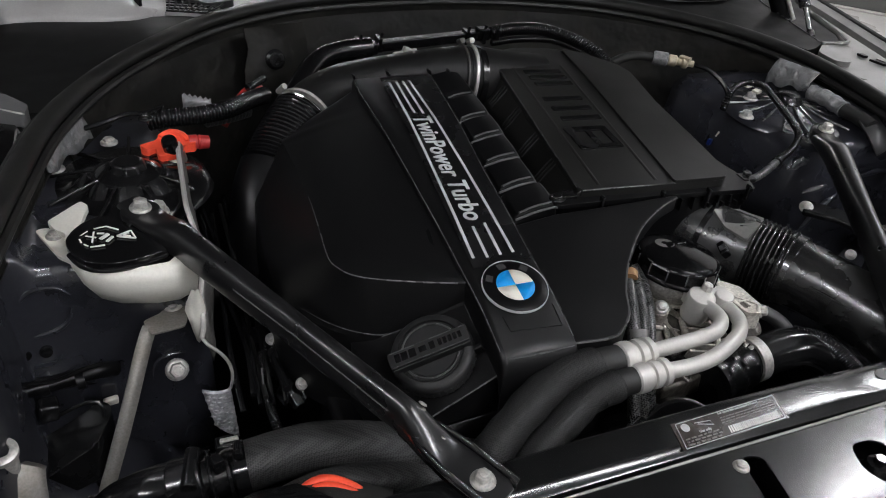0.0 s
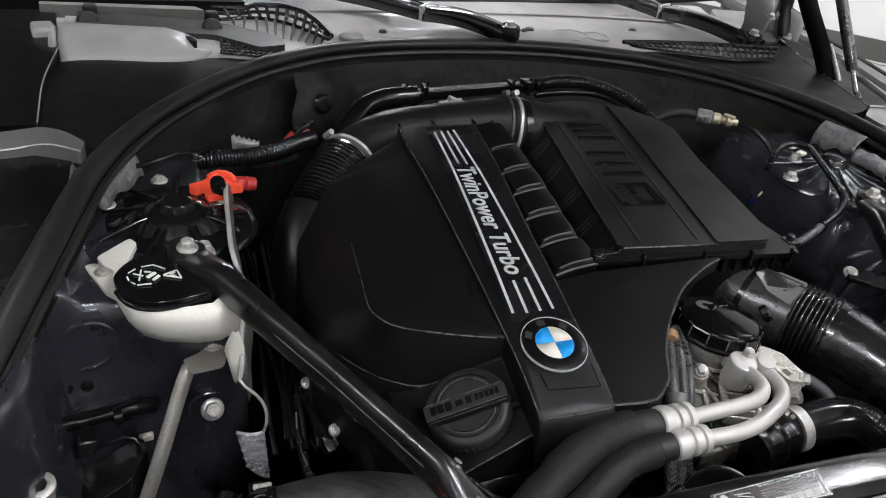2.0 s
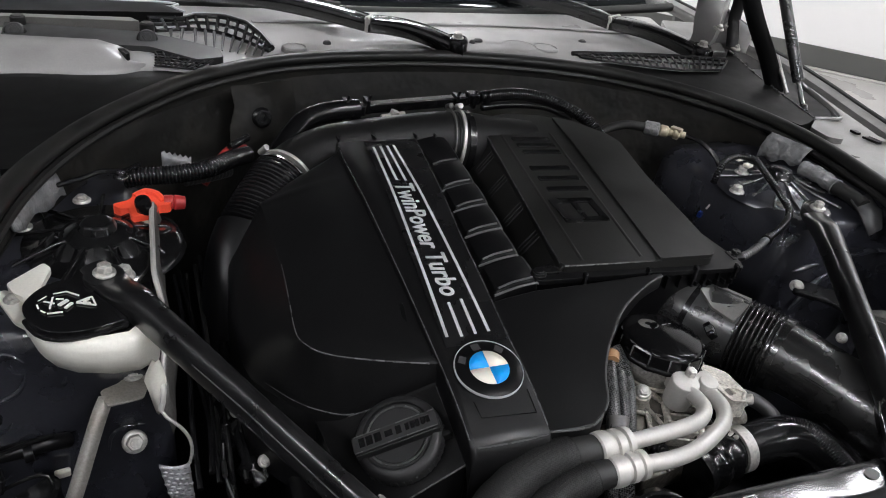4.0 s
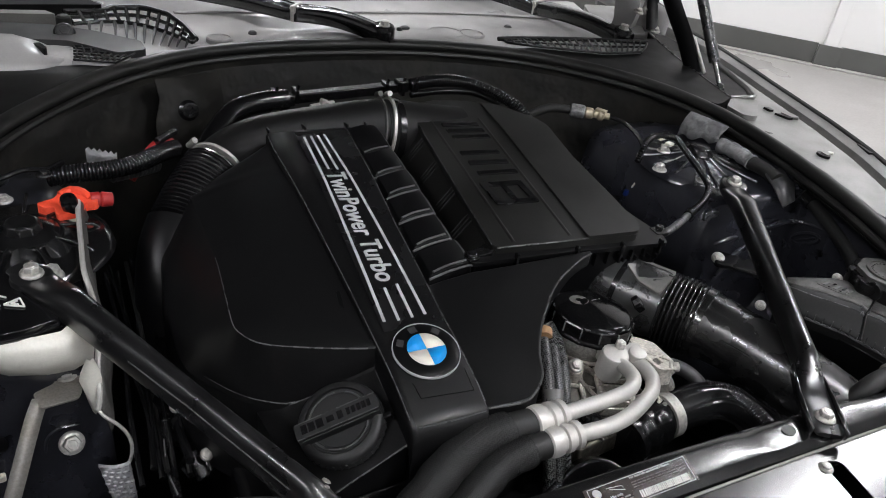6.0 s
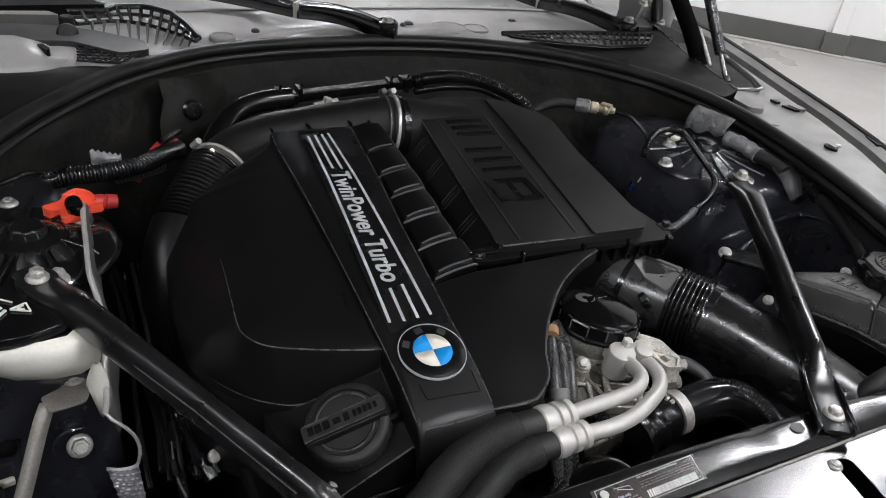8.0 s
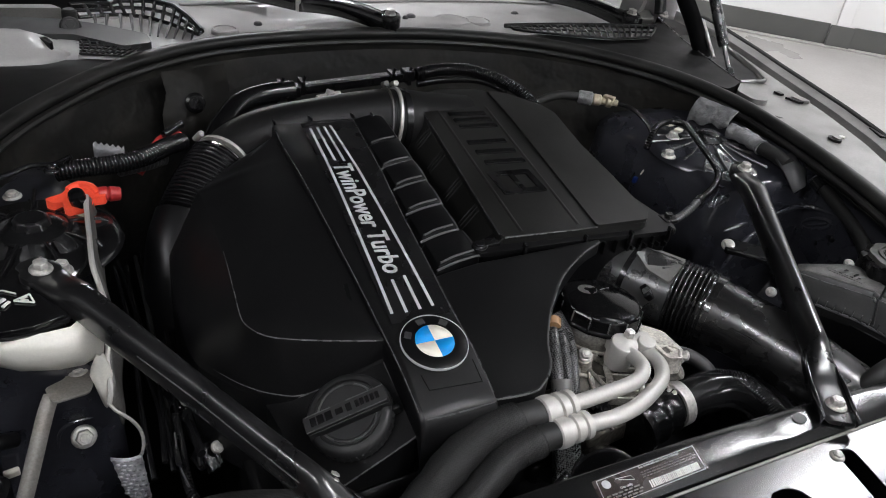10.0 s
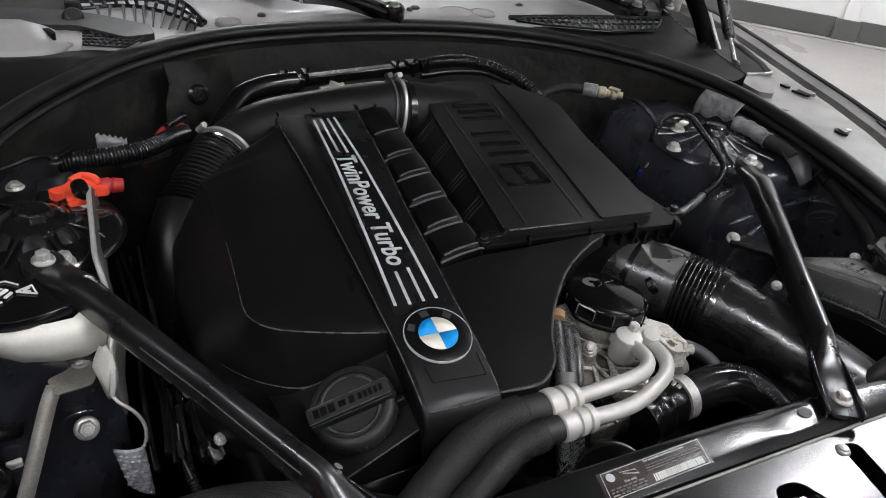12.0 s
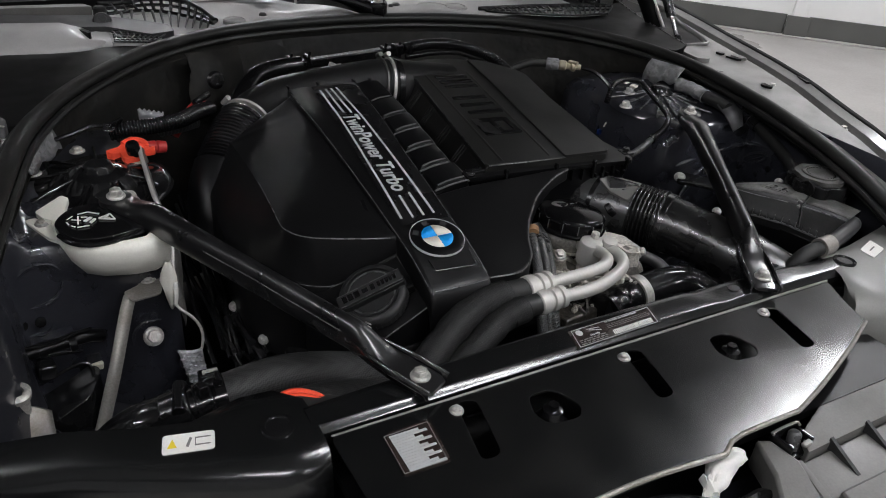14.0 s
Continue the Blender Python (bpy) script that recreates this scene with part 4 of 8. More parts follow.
    inlay = [[(strip_x(y, u), y, deck(y) + 0.0009 + 0.0005 * (1 - (2 * u - 1) ** 2)) for u in (0.03, 0.3, 0.6, 0.965)] for y in np.linspace(0.225, 0.635, 40)]
    part("inlay", sheet(inlay), INLAY, c, "smooth black printed inlay")
    # printed rules
    def rule(u, y0, y1, w=0.0035):
        rows = []
        for y in np.linspace(y0, y1, 24):
            x = line_x(y, u)
            rows.append([(x - w / 2, y, deck(y) + 0.0019), (x + w / 2, y, deck(y) + 0.0019)])
        return sheet(rows)
    for u, a, b in ((0.04, 0.238, 0.618), (0.96, 0.238, 0.622), (0.35, 0.523, 0.619), (0.66, 0.520, 0.620), (0.35, 0.236, 0.286), (0.66, 0.237, 0.289)):
        part("printed_rule", rule(u, a, b), DECAL, c, "silver printed rule")
    t = strip_of_text("TwinPower Turbo", 0.0305, c, Matrix.Identity(4), DECAL, 0.0002, 0.0006, 0.16)
    wide = max(v.co.x for v in t.data.vertices)
    for v in t.data.vertices:
        u, w = v.co.x / wide, v.co.y
        y = 0.515 + (0.2955 - 0.515) * u
        v.co = (line_x(y, 0.5) - 0.0118 + w * 1.12, y, deck(y) + 0.0019 + v.co.z)
    tagged(t, "silver printed lettering")
    # fine frame scored into the strip below the badge
    m = []
    for p, q in (((-0.172, 0.158), (-0.170, 0.141)), ((-0.170, 0.141), (-0.113, 0.137)), ((-0.113, 0.137), (-0.1125, 0.162))):
        m.append(tube([(*p, deck(p[1]) + 0.0006), (*q, deck(q[1]) + 0.0006)], 0.0004, 6, 0.01))
    part("score_line", merged(*m), PLASTIC_GLOSS, c)
    # pad for the filler cap, and the lower front
    pad = lambda x, y: 0.002 + 0.48 * (x + 0.184) + 0.28 * (y - 0.122)
    out = rounded([(-0.1905, 0.2085), (-0.1858, 0.1215), (-0.2, 0.1200), (-0.2665, 0.1165), (-0.296, 0.1735), (-0.307, 0.236), (-0.285, 0.2255), (-0.273, 0.2215), (-0.234, 0.2145)], 0.003)
    part("cap_pad", prism(out, lambda x, y: pad(x, y) - 0.10, pad), COVER_PLASTIC, c, "flat sloping pad round the filler neck", bevel=0.0018)
    for line in (((-0.1905, 0.207), (-0.189, 0.17), (-0.1862, 0.124)), ((-0.188, 0.1208), (-0.22, 0.1190), (-0.2655, 0.1167)), ((-0.267, 0.1175), (-0.295, 0.172)), ((-0.290, 0.2275), (-0.273, 0.2218), (-0.234, 0.2148), (-0.1925, 0.2088))):
        # pale line painting the light that the pad's edge catches
        part("pad_edge", tube([(x, y, pad(x, y) - 0.0004) for x, y in line], 0.0010, 6, 0.01), EDGE, c, "fine painted edge highlight")
    part("front_apron", sheet([[(x, y, z) for x, y in ((-0.2655, 0.1150), (-0.22, 0.1175), (-0.186, 0.1190), (-0.15, 0.114), (-0.105, 0.112))] for z in (-0.05, -0.10, -0.15)]), PLASTIC, c, solid=0.003)
    # right front shell
    rp = lambda x, y: 0.024 + 0.10 * (y - 0.12)
    out = [(-0.1052, 0.1187), (-0.0760, 0.1155), (-0.0560, 0.1168), (-0.0393, 0.1281), (-0.0285, 0.1385), (-0.0221, 0.1482), (-0.0115, 0.1716), (-0.002, 0.187), (0.0091, 0.2030), (0.0225, 0.220), (0.0367, 0.2353), (0.0535, 0.2535), (0.0708, 0.2691), (0.0855, 0.280), (0.1009, 0.2898), (0.1180, 0.300), (0.1353, 0.3087), (0.1587, 0.3179), (0.160, 0.3225), (0.04, 0.3195), (-0.025, 0.3185), (-0.066, 0.312), (-0.1, 0.305)]
    part("right_shell", prism(out, lambda x, y: rp(x, y) - 0.055 + 0.035 * min(1.0, max(0.0, (y - 0.2) / 0.1)), rp), COVER_PLASTIC, c, "matt black shell with an arched cut-out", bevel=0.003)
    # painted highlight round the arch
    part("arch_edge", tube([(x, y, rp(x, y) - 0.0012) for x, y in out[0:18]], 0.0012, 6, 0.01), EDGE, c, "fine painted edge highlight")
    # six runner blocks between strip and filter housing, each with two lips painted highlight-pale
    fronts = [(0.584, -0.064, -0.022), (0.522, -0.069, -0.026), (0.471, -0.071, -0.0275), (0.4165, -0.076, -0.0295), (0.362, -0.079, -0.0315), (0.310, -0.080, -0.0275)]
    for k, (yf, xa, xb) in enumerate(fronts):
        yb = (fronts[k - 1][0] if k else 0.668) - 0.002
        zf = deck(yf) - 0.019
        zb = zf + 0.007 + 0.05 * (yb - yf)
        lean = 0.018
        rows = []
        for t, z in ((1.0, zb - 0.022), (0.985, zb - 0.004), (0.93, zb), (0.55, zb - 0.002), (0.25, zb - 0.005), (0.10, zf + 0.003), (0.05, zf - 0.001), (0.02, zf - 0.008), (0.02, zf - 0.03)):
            y = yf + (yb - yf) * t
            rows.append([(xa + (xb + 0.012 - xa) * u, y + lean * u, z + g) for u, g in ((-0.08, -0.012), (0.0, -0.002), (0.04, 0), (0.45, 0.001), (0.9, 0), (0.97, -0.003), (1.0, -0.010), (1.0, -0.04))])
        part("runner_block", sheet(rows), PLASTIC, c, smooth=40)
        # highlight lines on the block's front edge, painted as pale lips
        part("runner_lip", tube([(xa - 0.004, yf - 0.001, zf + 0.0008), ((xa + xb) / 2, yf + lean * 0.42, zf + 0.002), (xb + 0.004, yf + lean * 0.80, zf + 0.001), (xb + 0.0105, yf + lean * 0.9 + 0.003, zf - 0.003), (xb + 0.012, yf + lean + 0.5 * (yb - yf), zf + 0.001), (xb + 0.011, yf + lean + 0.9 * (yb - yf), zf + 0.004)], 0.0015, 8, 0.004), LIP_GLINT, c, "glossy rib with painted highlight")
        part("runner_lip", tube([(xa + 0.004, yf + 0.0075, zf + 0.0048), ((xa + xb) / 2, yf + 0.0075 + lean * 0.42, zf + 0.0055), (xb + 0.003, yf + 0.0075 + lean * 0.80, zf + 0.0045)], 0.0013, 8, 0.006), LIP_GLINT, c, "glossy rib with painted highlight")
    part("runner_floor", prism([(-0.1, 0.31), (0.005, 0.33), (0.02, 0.70), (-0.07, 0.69)], -0.06, lambda x, y: deck(y) - 0.075), PLASTIC_FINE, c)


engine_cover()


def badge():
    at = Vector((-0.1435, 0.1905, deck(0.1905) + 0.0008))
    nrm = Vector((0, -(deck(0.215) - deck(0.165)) / 0.05, 1)).normalized()
    b = thing("badge", at, "round badge with blue and cream quarters in a black ring", "badge")
    part("plate", lathe([(0.0355, 0), (0.0355, 0.002), (0.034, 0.003), (0.0215, 0.0032), (0.0, 0.0032)], at, nrm, 64), BADGE_BLACK, b, "black ring")
    part("rim", lathe([(0.0350, 0.0), (0.0360, 0.0), (0.0360, 0.0026), (0.0357, 0.0032), (0.0353, 0.0032), (0.0350, 0.002)], at, nrm, 64), DECAL, b, "thin pale rim")
    m = aim(at, at + nrm)
    right = Vector((1, 0, 0))
    up = nrm.cross(right).normalized()
    for k in range(4):
        bm = bmesh.new()
        vs = [bm.verts.new(at + nrm * 0.0036)]
        for j in range(15):
            a = math.pi / 2 * (k + j / 14)
            vs.append(bm.verts.new(at + nrm * 0.0036 + 0.0208 * (math.cos(a) * right + math.sin(a) * up)))
        bm.faces.new(vs)
        part("quarter", bm, CREAM if k in (0, 2) else BLUE, b, "cream enamel quarter" if k in (0, 2) else "blue enamel quarter", solid=0.0008)
    cross = part("quarter_cross", merged(box((0.042, 0.0006, 0.0006), (0, 0, 0)), box((0.0006, 0.042, 0.0006), (0, 0, 0))), DECAL, b)
    cross.data.transform(Matrix.Translation(at + nrm * 0.0038) @ Matrix((right.to_4d(), up.to_4d(), nrm.to_4d(), (0, 0, 0, 1))).to_3x3().transposed().to_4x4())
    # three plain dark-grey bars where the ring carries print
    for a in (150, 100, 48):
        p = at + nrm * 0.0034 + 0.028 * (math.cos(radians(a)) * right + math.sin(radians(a)) * up)
        w = box((0.009, 0.0075, 0.0005), (0, 0, 0), (0, 0, a - 90))
        moved(w, Matrix.Translation(p) @ Matrix((right, up, nrm)).transposed().to_4x4())
        part("ring_mark", w, TRIM_GREY, b, "plain dark grey bar")


badge()


def filler_cap():
    nrm = Vector((-0.48, -0.28, 1.0)).normalized()
    at = Vector((-0.2365, 0.1705, 0.002 + 0.48 * (-0.2365 + 0.184) + 0.28 * (0.1705 - 0.122))) + nrm * 0.001
    c = thing("oil_filler_cap", at, "ribbed black oil filler cap with a broad grip bar", "oil cap")
    part("skirt", lathe([(0.0400, 0), (0.0440, 0.001), (0.0440, 0.010), (0.0425, 0.014), (0.0395, 0.0165), (0.0350, 0.0172), (0.0342, 0.0140), (0.0, 0.0140)], at, nrm, 64), CAP_GREY, c, "round black cap body", smooth=35)
    right = Vector((0.0743, -0.0117, 0.0324))
    right = (right - nrm * right.dot(nrm)).normalized()
    up = nrm.cross(right).normalized()
    m = Matrix.Translation(at) @ Matrix((right, up, nrm)).transposed().to_4x4()
    # two half-round finger wells with raised rims, either side of the grip
    for e in (-1, 1):
        for r, z, mat, name in ((0.0325, 0.0155, CAP_GREY, "finger_well"), (0.0275, 0.0172, CAP_GREY, "well_floor")):
            arc = [(r * math.cos(a), e * r * math.sin(a)) for a in np.linspace(math.asin(0.0125 / r), math.pi - math.asin(0.0125 / r), 20)]
            part(name, moved(prism(arc, 0.012, z), m), mat, c, bevel=0.0008)
        rim = [Vector((0.0300 * math.cos(a), e * 0.0300 * math.sin(a), 0.0172)) for a in np.linspace(math.asin(0.0125 / 0.03), math.pi - math.asin(0.0125 / 0.03), 20)]
        part("well_rim", moved(tube(rim, 0.0011, 6, 0.006), m), EDGE, c)
    bar = rounded([(-0.0425, -0.0085), (-0.0425, 0.0085), (0.0425, 0.0085), (0.0425, -0.0085)], 0.003)
    g = part("grip", moved(prism(bar, 0.004, 0.0262), m), CAP_GREY, c, "raised grip bar", bevel=0.0012)
    part("grip_rib", moved(prism([(-0.0415, -0.0108), (-0.0415, -0.0088), (0.0415, -0.0088), (0.0415, -0.0108)], 0.004, 0.0235), m), CAP_GREY, c, bevel=0.0006)
    # highlights on both grip edges, painted as pale lines
    part("grip_edge", moved(tube([(-0.0415, -0.0082, 0.0260), (0.0, -0.0082, 0.0261), (0.0415, -0.0082, 0.0260)], 0.0007, 6, 0.02), m), EDGE, c)
    part("grip_edge", moved(tube([(-0.0415, 0.0082, 0.0260), (0.0, 0.0082, 0.0261), (0.0415, 0.0082, 0.0260)], 0.0007, 6, 0.02), m), EDGE, c)
    for x, w, h in ((-0.0330, 0.0055, 0.009), (-0.0255, 0.0065, 0.009), (-0.0170, 0.0070, 0.009), (-0.006, 0.0075, 0.006), (0.004, 0.0055, 0.008), (0.0125, 0.0035, 0.007), (0.0178, 0.0035, 0.007), (0.0231, 0.0035, 0.007), (0.0284, 0.0035, 0.007), (0.0337, 0.0035, 0.007)):
        part("moulded_mark", moved(box((w, h, 0.0010), (x, 0.0005, 0.0264)), m), PLASTIC_GLOSS, g, "plain moulded bar")
    for k in range(40):
        a = 2 * math.pi * k / 40
        part("skirt_rib", moved(box((0.0016, 0.0020, 0.0085), (0.0440 * math.cos(a), 0.0440 * math.sin(a), 0.0055), (0, 0, math.degrees(a))), m), CAP_GREY, c)
    part("lug", moved(box((0.012, 0.006, 0.012), (0.044, -0.012, 0.006)), m), PLASTIC, c, bevel=0.0015)


filler_cap()


# ---------------------------------------------------------------- air filter housing
def filter_housing():
    h = thing("air_filter_housing", (0.17, 0.55, -0.06), "grained black plastic air filter housing with a stepped lid", "air filter housing")
    lid = lambda x, y: 0.062 - 0.04 * (x - 0.018) + 0.095 * (y - 0.337)
    out = rounded([(0.017, 0.3375), (0.158, 0.3345), (0.2477, 0.3345), (0.2607, 0.348), (0.2661, 0.438), (0.2699, 0.536), (0.2846, 0.637), (0.275, 0.667), (0.2324, 0.7106), (0.1785, 0.734), (0.1158, 0.737), (0.0619, 0.719)], 0.012, 3)
    part("lid", prism(out, lambda x, y: lid(x, y) - 0.03, lid), LID_PLASTIC, h, "grained black lid", bevel=0.005, segments=3)
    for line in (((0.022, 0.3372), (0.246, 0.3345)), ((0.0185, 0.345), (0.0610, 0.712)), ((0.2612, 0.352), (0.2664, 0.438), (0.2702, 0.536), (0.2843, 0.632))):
        # lid edges get their highlight as a painted pale line
        part("lid_edge", tube([(x, y, lid(x, y) - 0.0014) for x, y in line], 0.0011, 6, 0.03), EDGE, h, "fine painted edge highlight")
    # raised right third, and ribs pressed along the lid
    step = rounded([(0.1615, 0.3340), (0.247, 0.3335), (0.2595, 0.348), (0.265, 0.438), (0.2688, 0.536), (0.2833, 0.637), (0.273, 0.665), (0.230, 0.709), (0.198, 0.722), (0.192, 0.625)], 0.006, 3)
    part("lid_step", prism(step, lambda x, y: lid(x, y) - 0.002, lambda x, y: lid(x, y) + 0.0035), LID_PLASTIC, h, bevel=0.0035, segments=3)
    for a, b in (((0.0498, 0.3439), (0.0799, 0.6701)), ((0.1386, 0.3439), (0.1691, 0.6700))):
        rows = [[(a[0] + (b[0] - a[0]) * t + o, a[1] + (b[1] - a[1]) * t, lid(a[0] + (b[0] - a[0]) * t, a[1] + (b[1] - a[1]) * t) + z) for o, z in ((-0.0035, -0.0004), (-0.001, 0.0012), (0.001, 0.0012), (0.0035, -0.0004))] for t in np.linspace(0, 1, 12)]
        part("lid_rib", sheet(rows), LID_PLASTIC, h)
    # three plain embossed fields in place of the moulded mark
    def field(y0, y1, x0, x1, bars):
        bms = []
        for u0, v0, u1, v1, w in bars:
            p, q = (x0 + (x1 - x0) * u0, y0 + (y1 - y0) * v0), (x0 + (x1 - x0) * u1, y0 + (y1 - y0) * v1)
            d = Vector((q[0] - p[0], q[1] - p[1], 0)).normalized() * w
            o = [(p[0] - d.y, p[1] + d.x), (p[0] + d.y, p[1] - d.x), (q[0] + d.y, q[1] - d.x), (q[0] - d.y, q[1] + d.x)]
            bms.append(prism(o, lambda x, y: lid(x, y) - 0.001, lambda x, y: lid(x, y) + 0.0022))
        part("embossed_field", merged(*bms), PLASTIC_FINE, h, "plain embossed bars", bevel=0.0006)
    tri = [(0.0, 0.10, 1.0, 0.10, 0.0048), (0.0, 0.5, 1.0, 0.5, 0.0048), (0.0, 0.9, 1.0, 0.9, 0.0048)]
    field(0.4256, 0.480, 0.0735, 0.136, [(0.0, 0.08, 1.0, 0.08, 0.005), (0.0, 0.92, 1.0, 0.92, 0.005), (0.03, 0.0, 0.03, 1.0, 0.005), (0.97, 0.0, 0.97, 1.0, 0.005), (0.5, 0.0, 0.5, 1.0, 0.004)])
    field(0.499, 0.570, 0.082, 0.148, tri)
    field(0.605, 0.655, 0.092, 0.157, tri)
    # slanted slashes on the side facing the strip
    foot = lambda y: float(np.interp(y, [0.3375, 0.719], [0.017, 0.0619]))
    slope = lambda y, t: (foot(y) + 0.002 - 0.030 * t, y, lid(foot(y), y) - 0.007 - 0.058 * t)
    wall = [[slope(y, t) for t in (-0.06, 0.0, 0.15, 0.5, 0.85, 1.0, 1.15)] for y in np.linspace(0.3395, 0.716, 14)]
    part("side_wall", sheet(wall), LID_PLASTIC, h, "grained sloping side wall", solid=0.002)
    for y0 in (0.632, 0.566, 0.492, 0.426):
        for j in range(3):
            p = [slope(y0 - 0.0072 * j + 0.010 * t, 0.06 + 0.60 * t) for t in (0, 0.5, 1)]
            part("slash_rib", tube([Vector(q) + Vector((-0.001, 0, 0.001)) for q in p], lambda t: 0.0013 * (0.35 + 0.65 * math.sin(math.pi * t)), 6, 0.006), TRIM_GREY, h, "slanted rib")
    # lower case with its flange, clips and ribs
    tray = rounded([(-0.024, 0.347), (-0.020, 0.3235), (0.05, 0.3245), (0.14, 0.3255), (0.296, 0.3215), (0.303, 0.340), (0.290, 0.42), (0.296, 0.52), (0.312, 0.64), (0.30, 0.70), (0.245, 0.745), (0.17, 0.765), (0.10, 0.760), (0.068, 0.72), (0.046, 0.50), (0.034, 0.372), (0.006, 0.356)], 0.006, 3)
    flange = lambda x, y: 0.050 - 0.05 * (x - 0.04) + 0.03 * (y - 0.33)
    part("flange", prism(tray, lambda x, y: flange(x, y) - 0.006, flange), PLASTIC, h, "flat joint flange", bevel=0.0018)
    inset = [(0.17 + (x - 0.17) * 0.95, 0.55 + (y - 0.55) * 0.97) for x, y in tray]
    part("lower_case", prism(inset, -0.06, lambda x, y: flange(x, y) - 0.006), PLASTIC, h, "black lower case", bevel=0.003)
    for x, y in ((0.045, 0.3255), (0.140, 0.3265), (0.215, 0.325), (0.282, 0.323)):
        part("clip_rib", box((0.004, 0.008, 0.022), (x, y - 0.002, flange(x, y) - 0.004)), PLASTIC_FINE, h, bevel=0.001)
    for k in range(7):
        x = 0.155 + 0.021 * k
        part("case_rib", box((0.003, 0.012, 0.018), (x, 0.330, flange(x, 0.33) - 0.018)), PLASTIC, h)
    part("corner_lug", merged(lathe([(0.010, 0), (0.010, 0.004), (0.006, 0.0045), (0.006, 0.008)], (-0.014, 0.336, 0.052), (0, 0, 1), 20), box((0.03, 0.014, 0.006), (0.0, 0.342, 0.053))), PLASTIC_FINE, h, "corner screw lug", bevel=0.001)
    part("corner_lug", merged(box((0.022, 0.02, 0.006), (0.305, 0.352, 0.036)), lathe([(0.006, 0), (0.006, 0.006)], (0.309, 0.356, 0.037), (0, 0, 1), 16)), PLASTIC_FINE, h, "corner screw lug", bevel=0.001)


filter_housing()


# ---------------------------------------------------------------- inner wings and strut towers
def faded(r):
    """Radius of a pressed bead that sinks into the sheet at both ends."""
    return lambda t: r * (0.25 + 0.75 * math.sin(math.pi * min(1.0, max(0.0, t))) ** 0.6)


def inner_wing(side):
    w = thing("inner_wing", (side * 0.52, 0.35, -0.37), "dark painted inner wing with its strut tower", "inner wing", "inner wings")
    low = ((0.645, 0.075), (0.638, 0.04), (0.634, -0.01), (0.630, -0.07), (0.622, -0.13), (0.60, -0.17), (0.55, -0.20), (0.49, -0.24), (0.445, -0.37))
    high = ((0.625, 0.07), (0.615, 0.045), (0.600, 0.034), (0.56, 0.032), (0.52, 0.032), (0.475, 0.030), (0.454, 0.018), (0.443, -0.06), (0.440, -0.37))
    face = 0.336 if side < 0 else 0.374
    rows = []
    for y in np.concatenate((np.linspace(0.03, face - 0.006, 10), np.linspace(face, face + 0.03, 9), np.linspace(face + 0.05, 0.72, 12))):
        k = min(1.0, max(0.0, (y - face) / 0.03))
        k = k * k * (3 - 2 * k)
        rows.append([(side * (p[0] + (q[0] - p[0]) * k + 0.5 * max(0.0, (0.21 if side < 0 else 0.0) - y)), y, p[1] + (q[1] - p[1]) * k) for p, q in zip(low, high)])
    part("pressing", sheet(rows), BAY_PAINT, w, "glossy dark painted pressing", solid=0.003, smooth=60)
    # domed top mount with radial ribs
    cx, cy, cz = (-0.502, 0.531, 0.034) if side < 0 else (0.545, 0.540, 0.036)
    part("top_mount", lathe([(0.098, -0.010), (0.094, -0.001), (0.085, 0.002), (0.060, 0.006), (0.036, 0.013), (0.026, 0.017)], (cx, cy, cz), (0, 0, 1), 40), BLACK_PAINT if side < 0 else BAY_PAINT, w, "domed strut mount", smooth=50)
    if side > 0:
        part("mount_cap", lathe([(0.026, 0.010), (0.025, 0.019), (0.021, 0.022), (0.018, 0.030), (0.010, 0.033), (0, 0.033)], (cx, cy, cz), (0, 0, 1), 28), PLASTIC_GLOSS, w, "black dust cap")
        for k in range(15):
            a = 2 * math.pi * k / 15 + 0.2
            far = 0.108 - 0.012 * (k % 3)
            p, q = [Vector((cx + r * math.cos(a), cy + r * math.sin(a), cz + z)) for r, z in ((0.026, 0.0185), (far, 0.003))]
            # ribs painted pale for the light on their edges
            part("mount_rib", tube([p, (p + q) / 2 - Vector((0, 0, 0.0025)), q], lambda t: 0.0016 + 0.0006 * t, 6, 0.012), EDGE, w)
    else:
        part("mount_cap", lathe([(0.031, 0.006), (0.031, 0.011), (0.026, 0.014), (0.022, 0.017), (0.019, 0.025), (0.016, 0.027), (0.0, 0.027)], (cx, cy, cz), (0, 0, 1), 9), TRIM_DARK, w, "dull dark dust cap", bevel=0.0012, smooth=25)
        part("cap_seat", lathe([(0.033, 0.010), (0.040, 0.013), (0.043, 0.0125), (0.046, 0.008)], (cx, cy, cz), (0, 0, 1), 36), BLACK_PAINT, w, "glossy rolled seat")
        for k in range(9):
            a = 2 * math.pi * k / 9 + 0.13
            far = 0.112 - 0.012 * (k % 2) - 0.030 * (math.cos(a) > 0.3)
            ridge = [Vector((cx + r * math.cos(a), cy + r * math.sin(a), cz + z)) for r, z in ((0.040, 0.0135), (0.055, 0.0115), (0.08, 0.007), (far, 0.002))]
            part("mount_rib", tube(ridge, lambda t: 0.0019 + 0.0008 * t, 10, 0.012), BLACK_PAINT, w)
        for k in (4, 5, 6, 7):
            a = 2 * math.pi * (k + 0.5) / 9 + 0.13
            out = Vector((math.cos(a), math.sin(a), 0))
            across = Vector((-out.y, out.x, 0))
            c = Vector((cx, cy, cz))
            rows = [[c + out * r + across * s * u + Vector((0, 0, z + 0.0045 * (1 - u * u))) for u in (-1, -0.6, 0, 0.6, 1)] for r, s, z in ((0.043, 0.009, 0.010), (0.047, 0.010, 0.0145), (0.056, 0.0125, 0.0085), (0.066, 0.014, 0.0))]
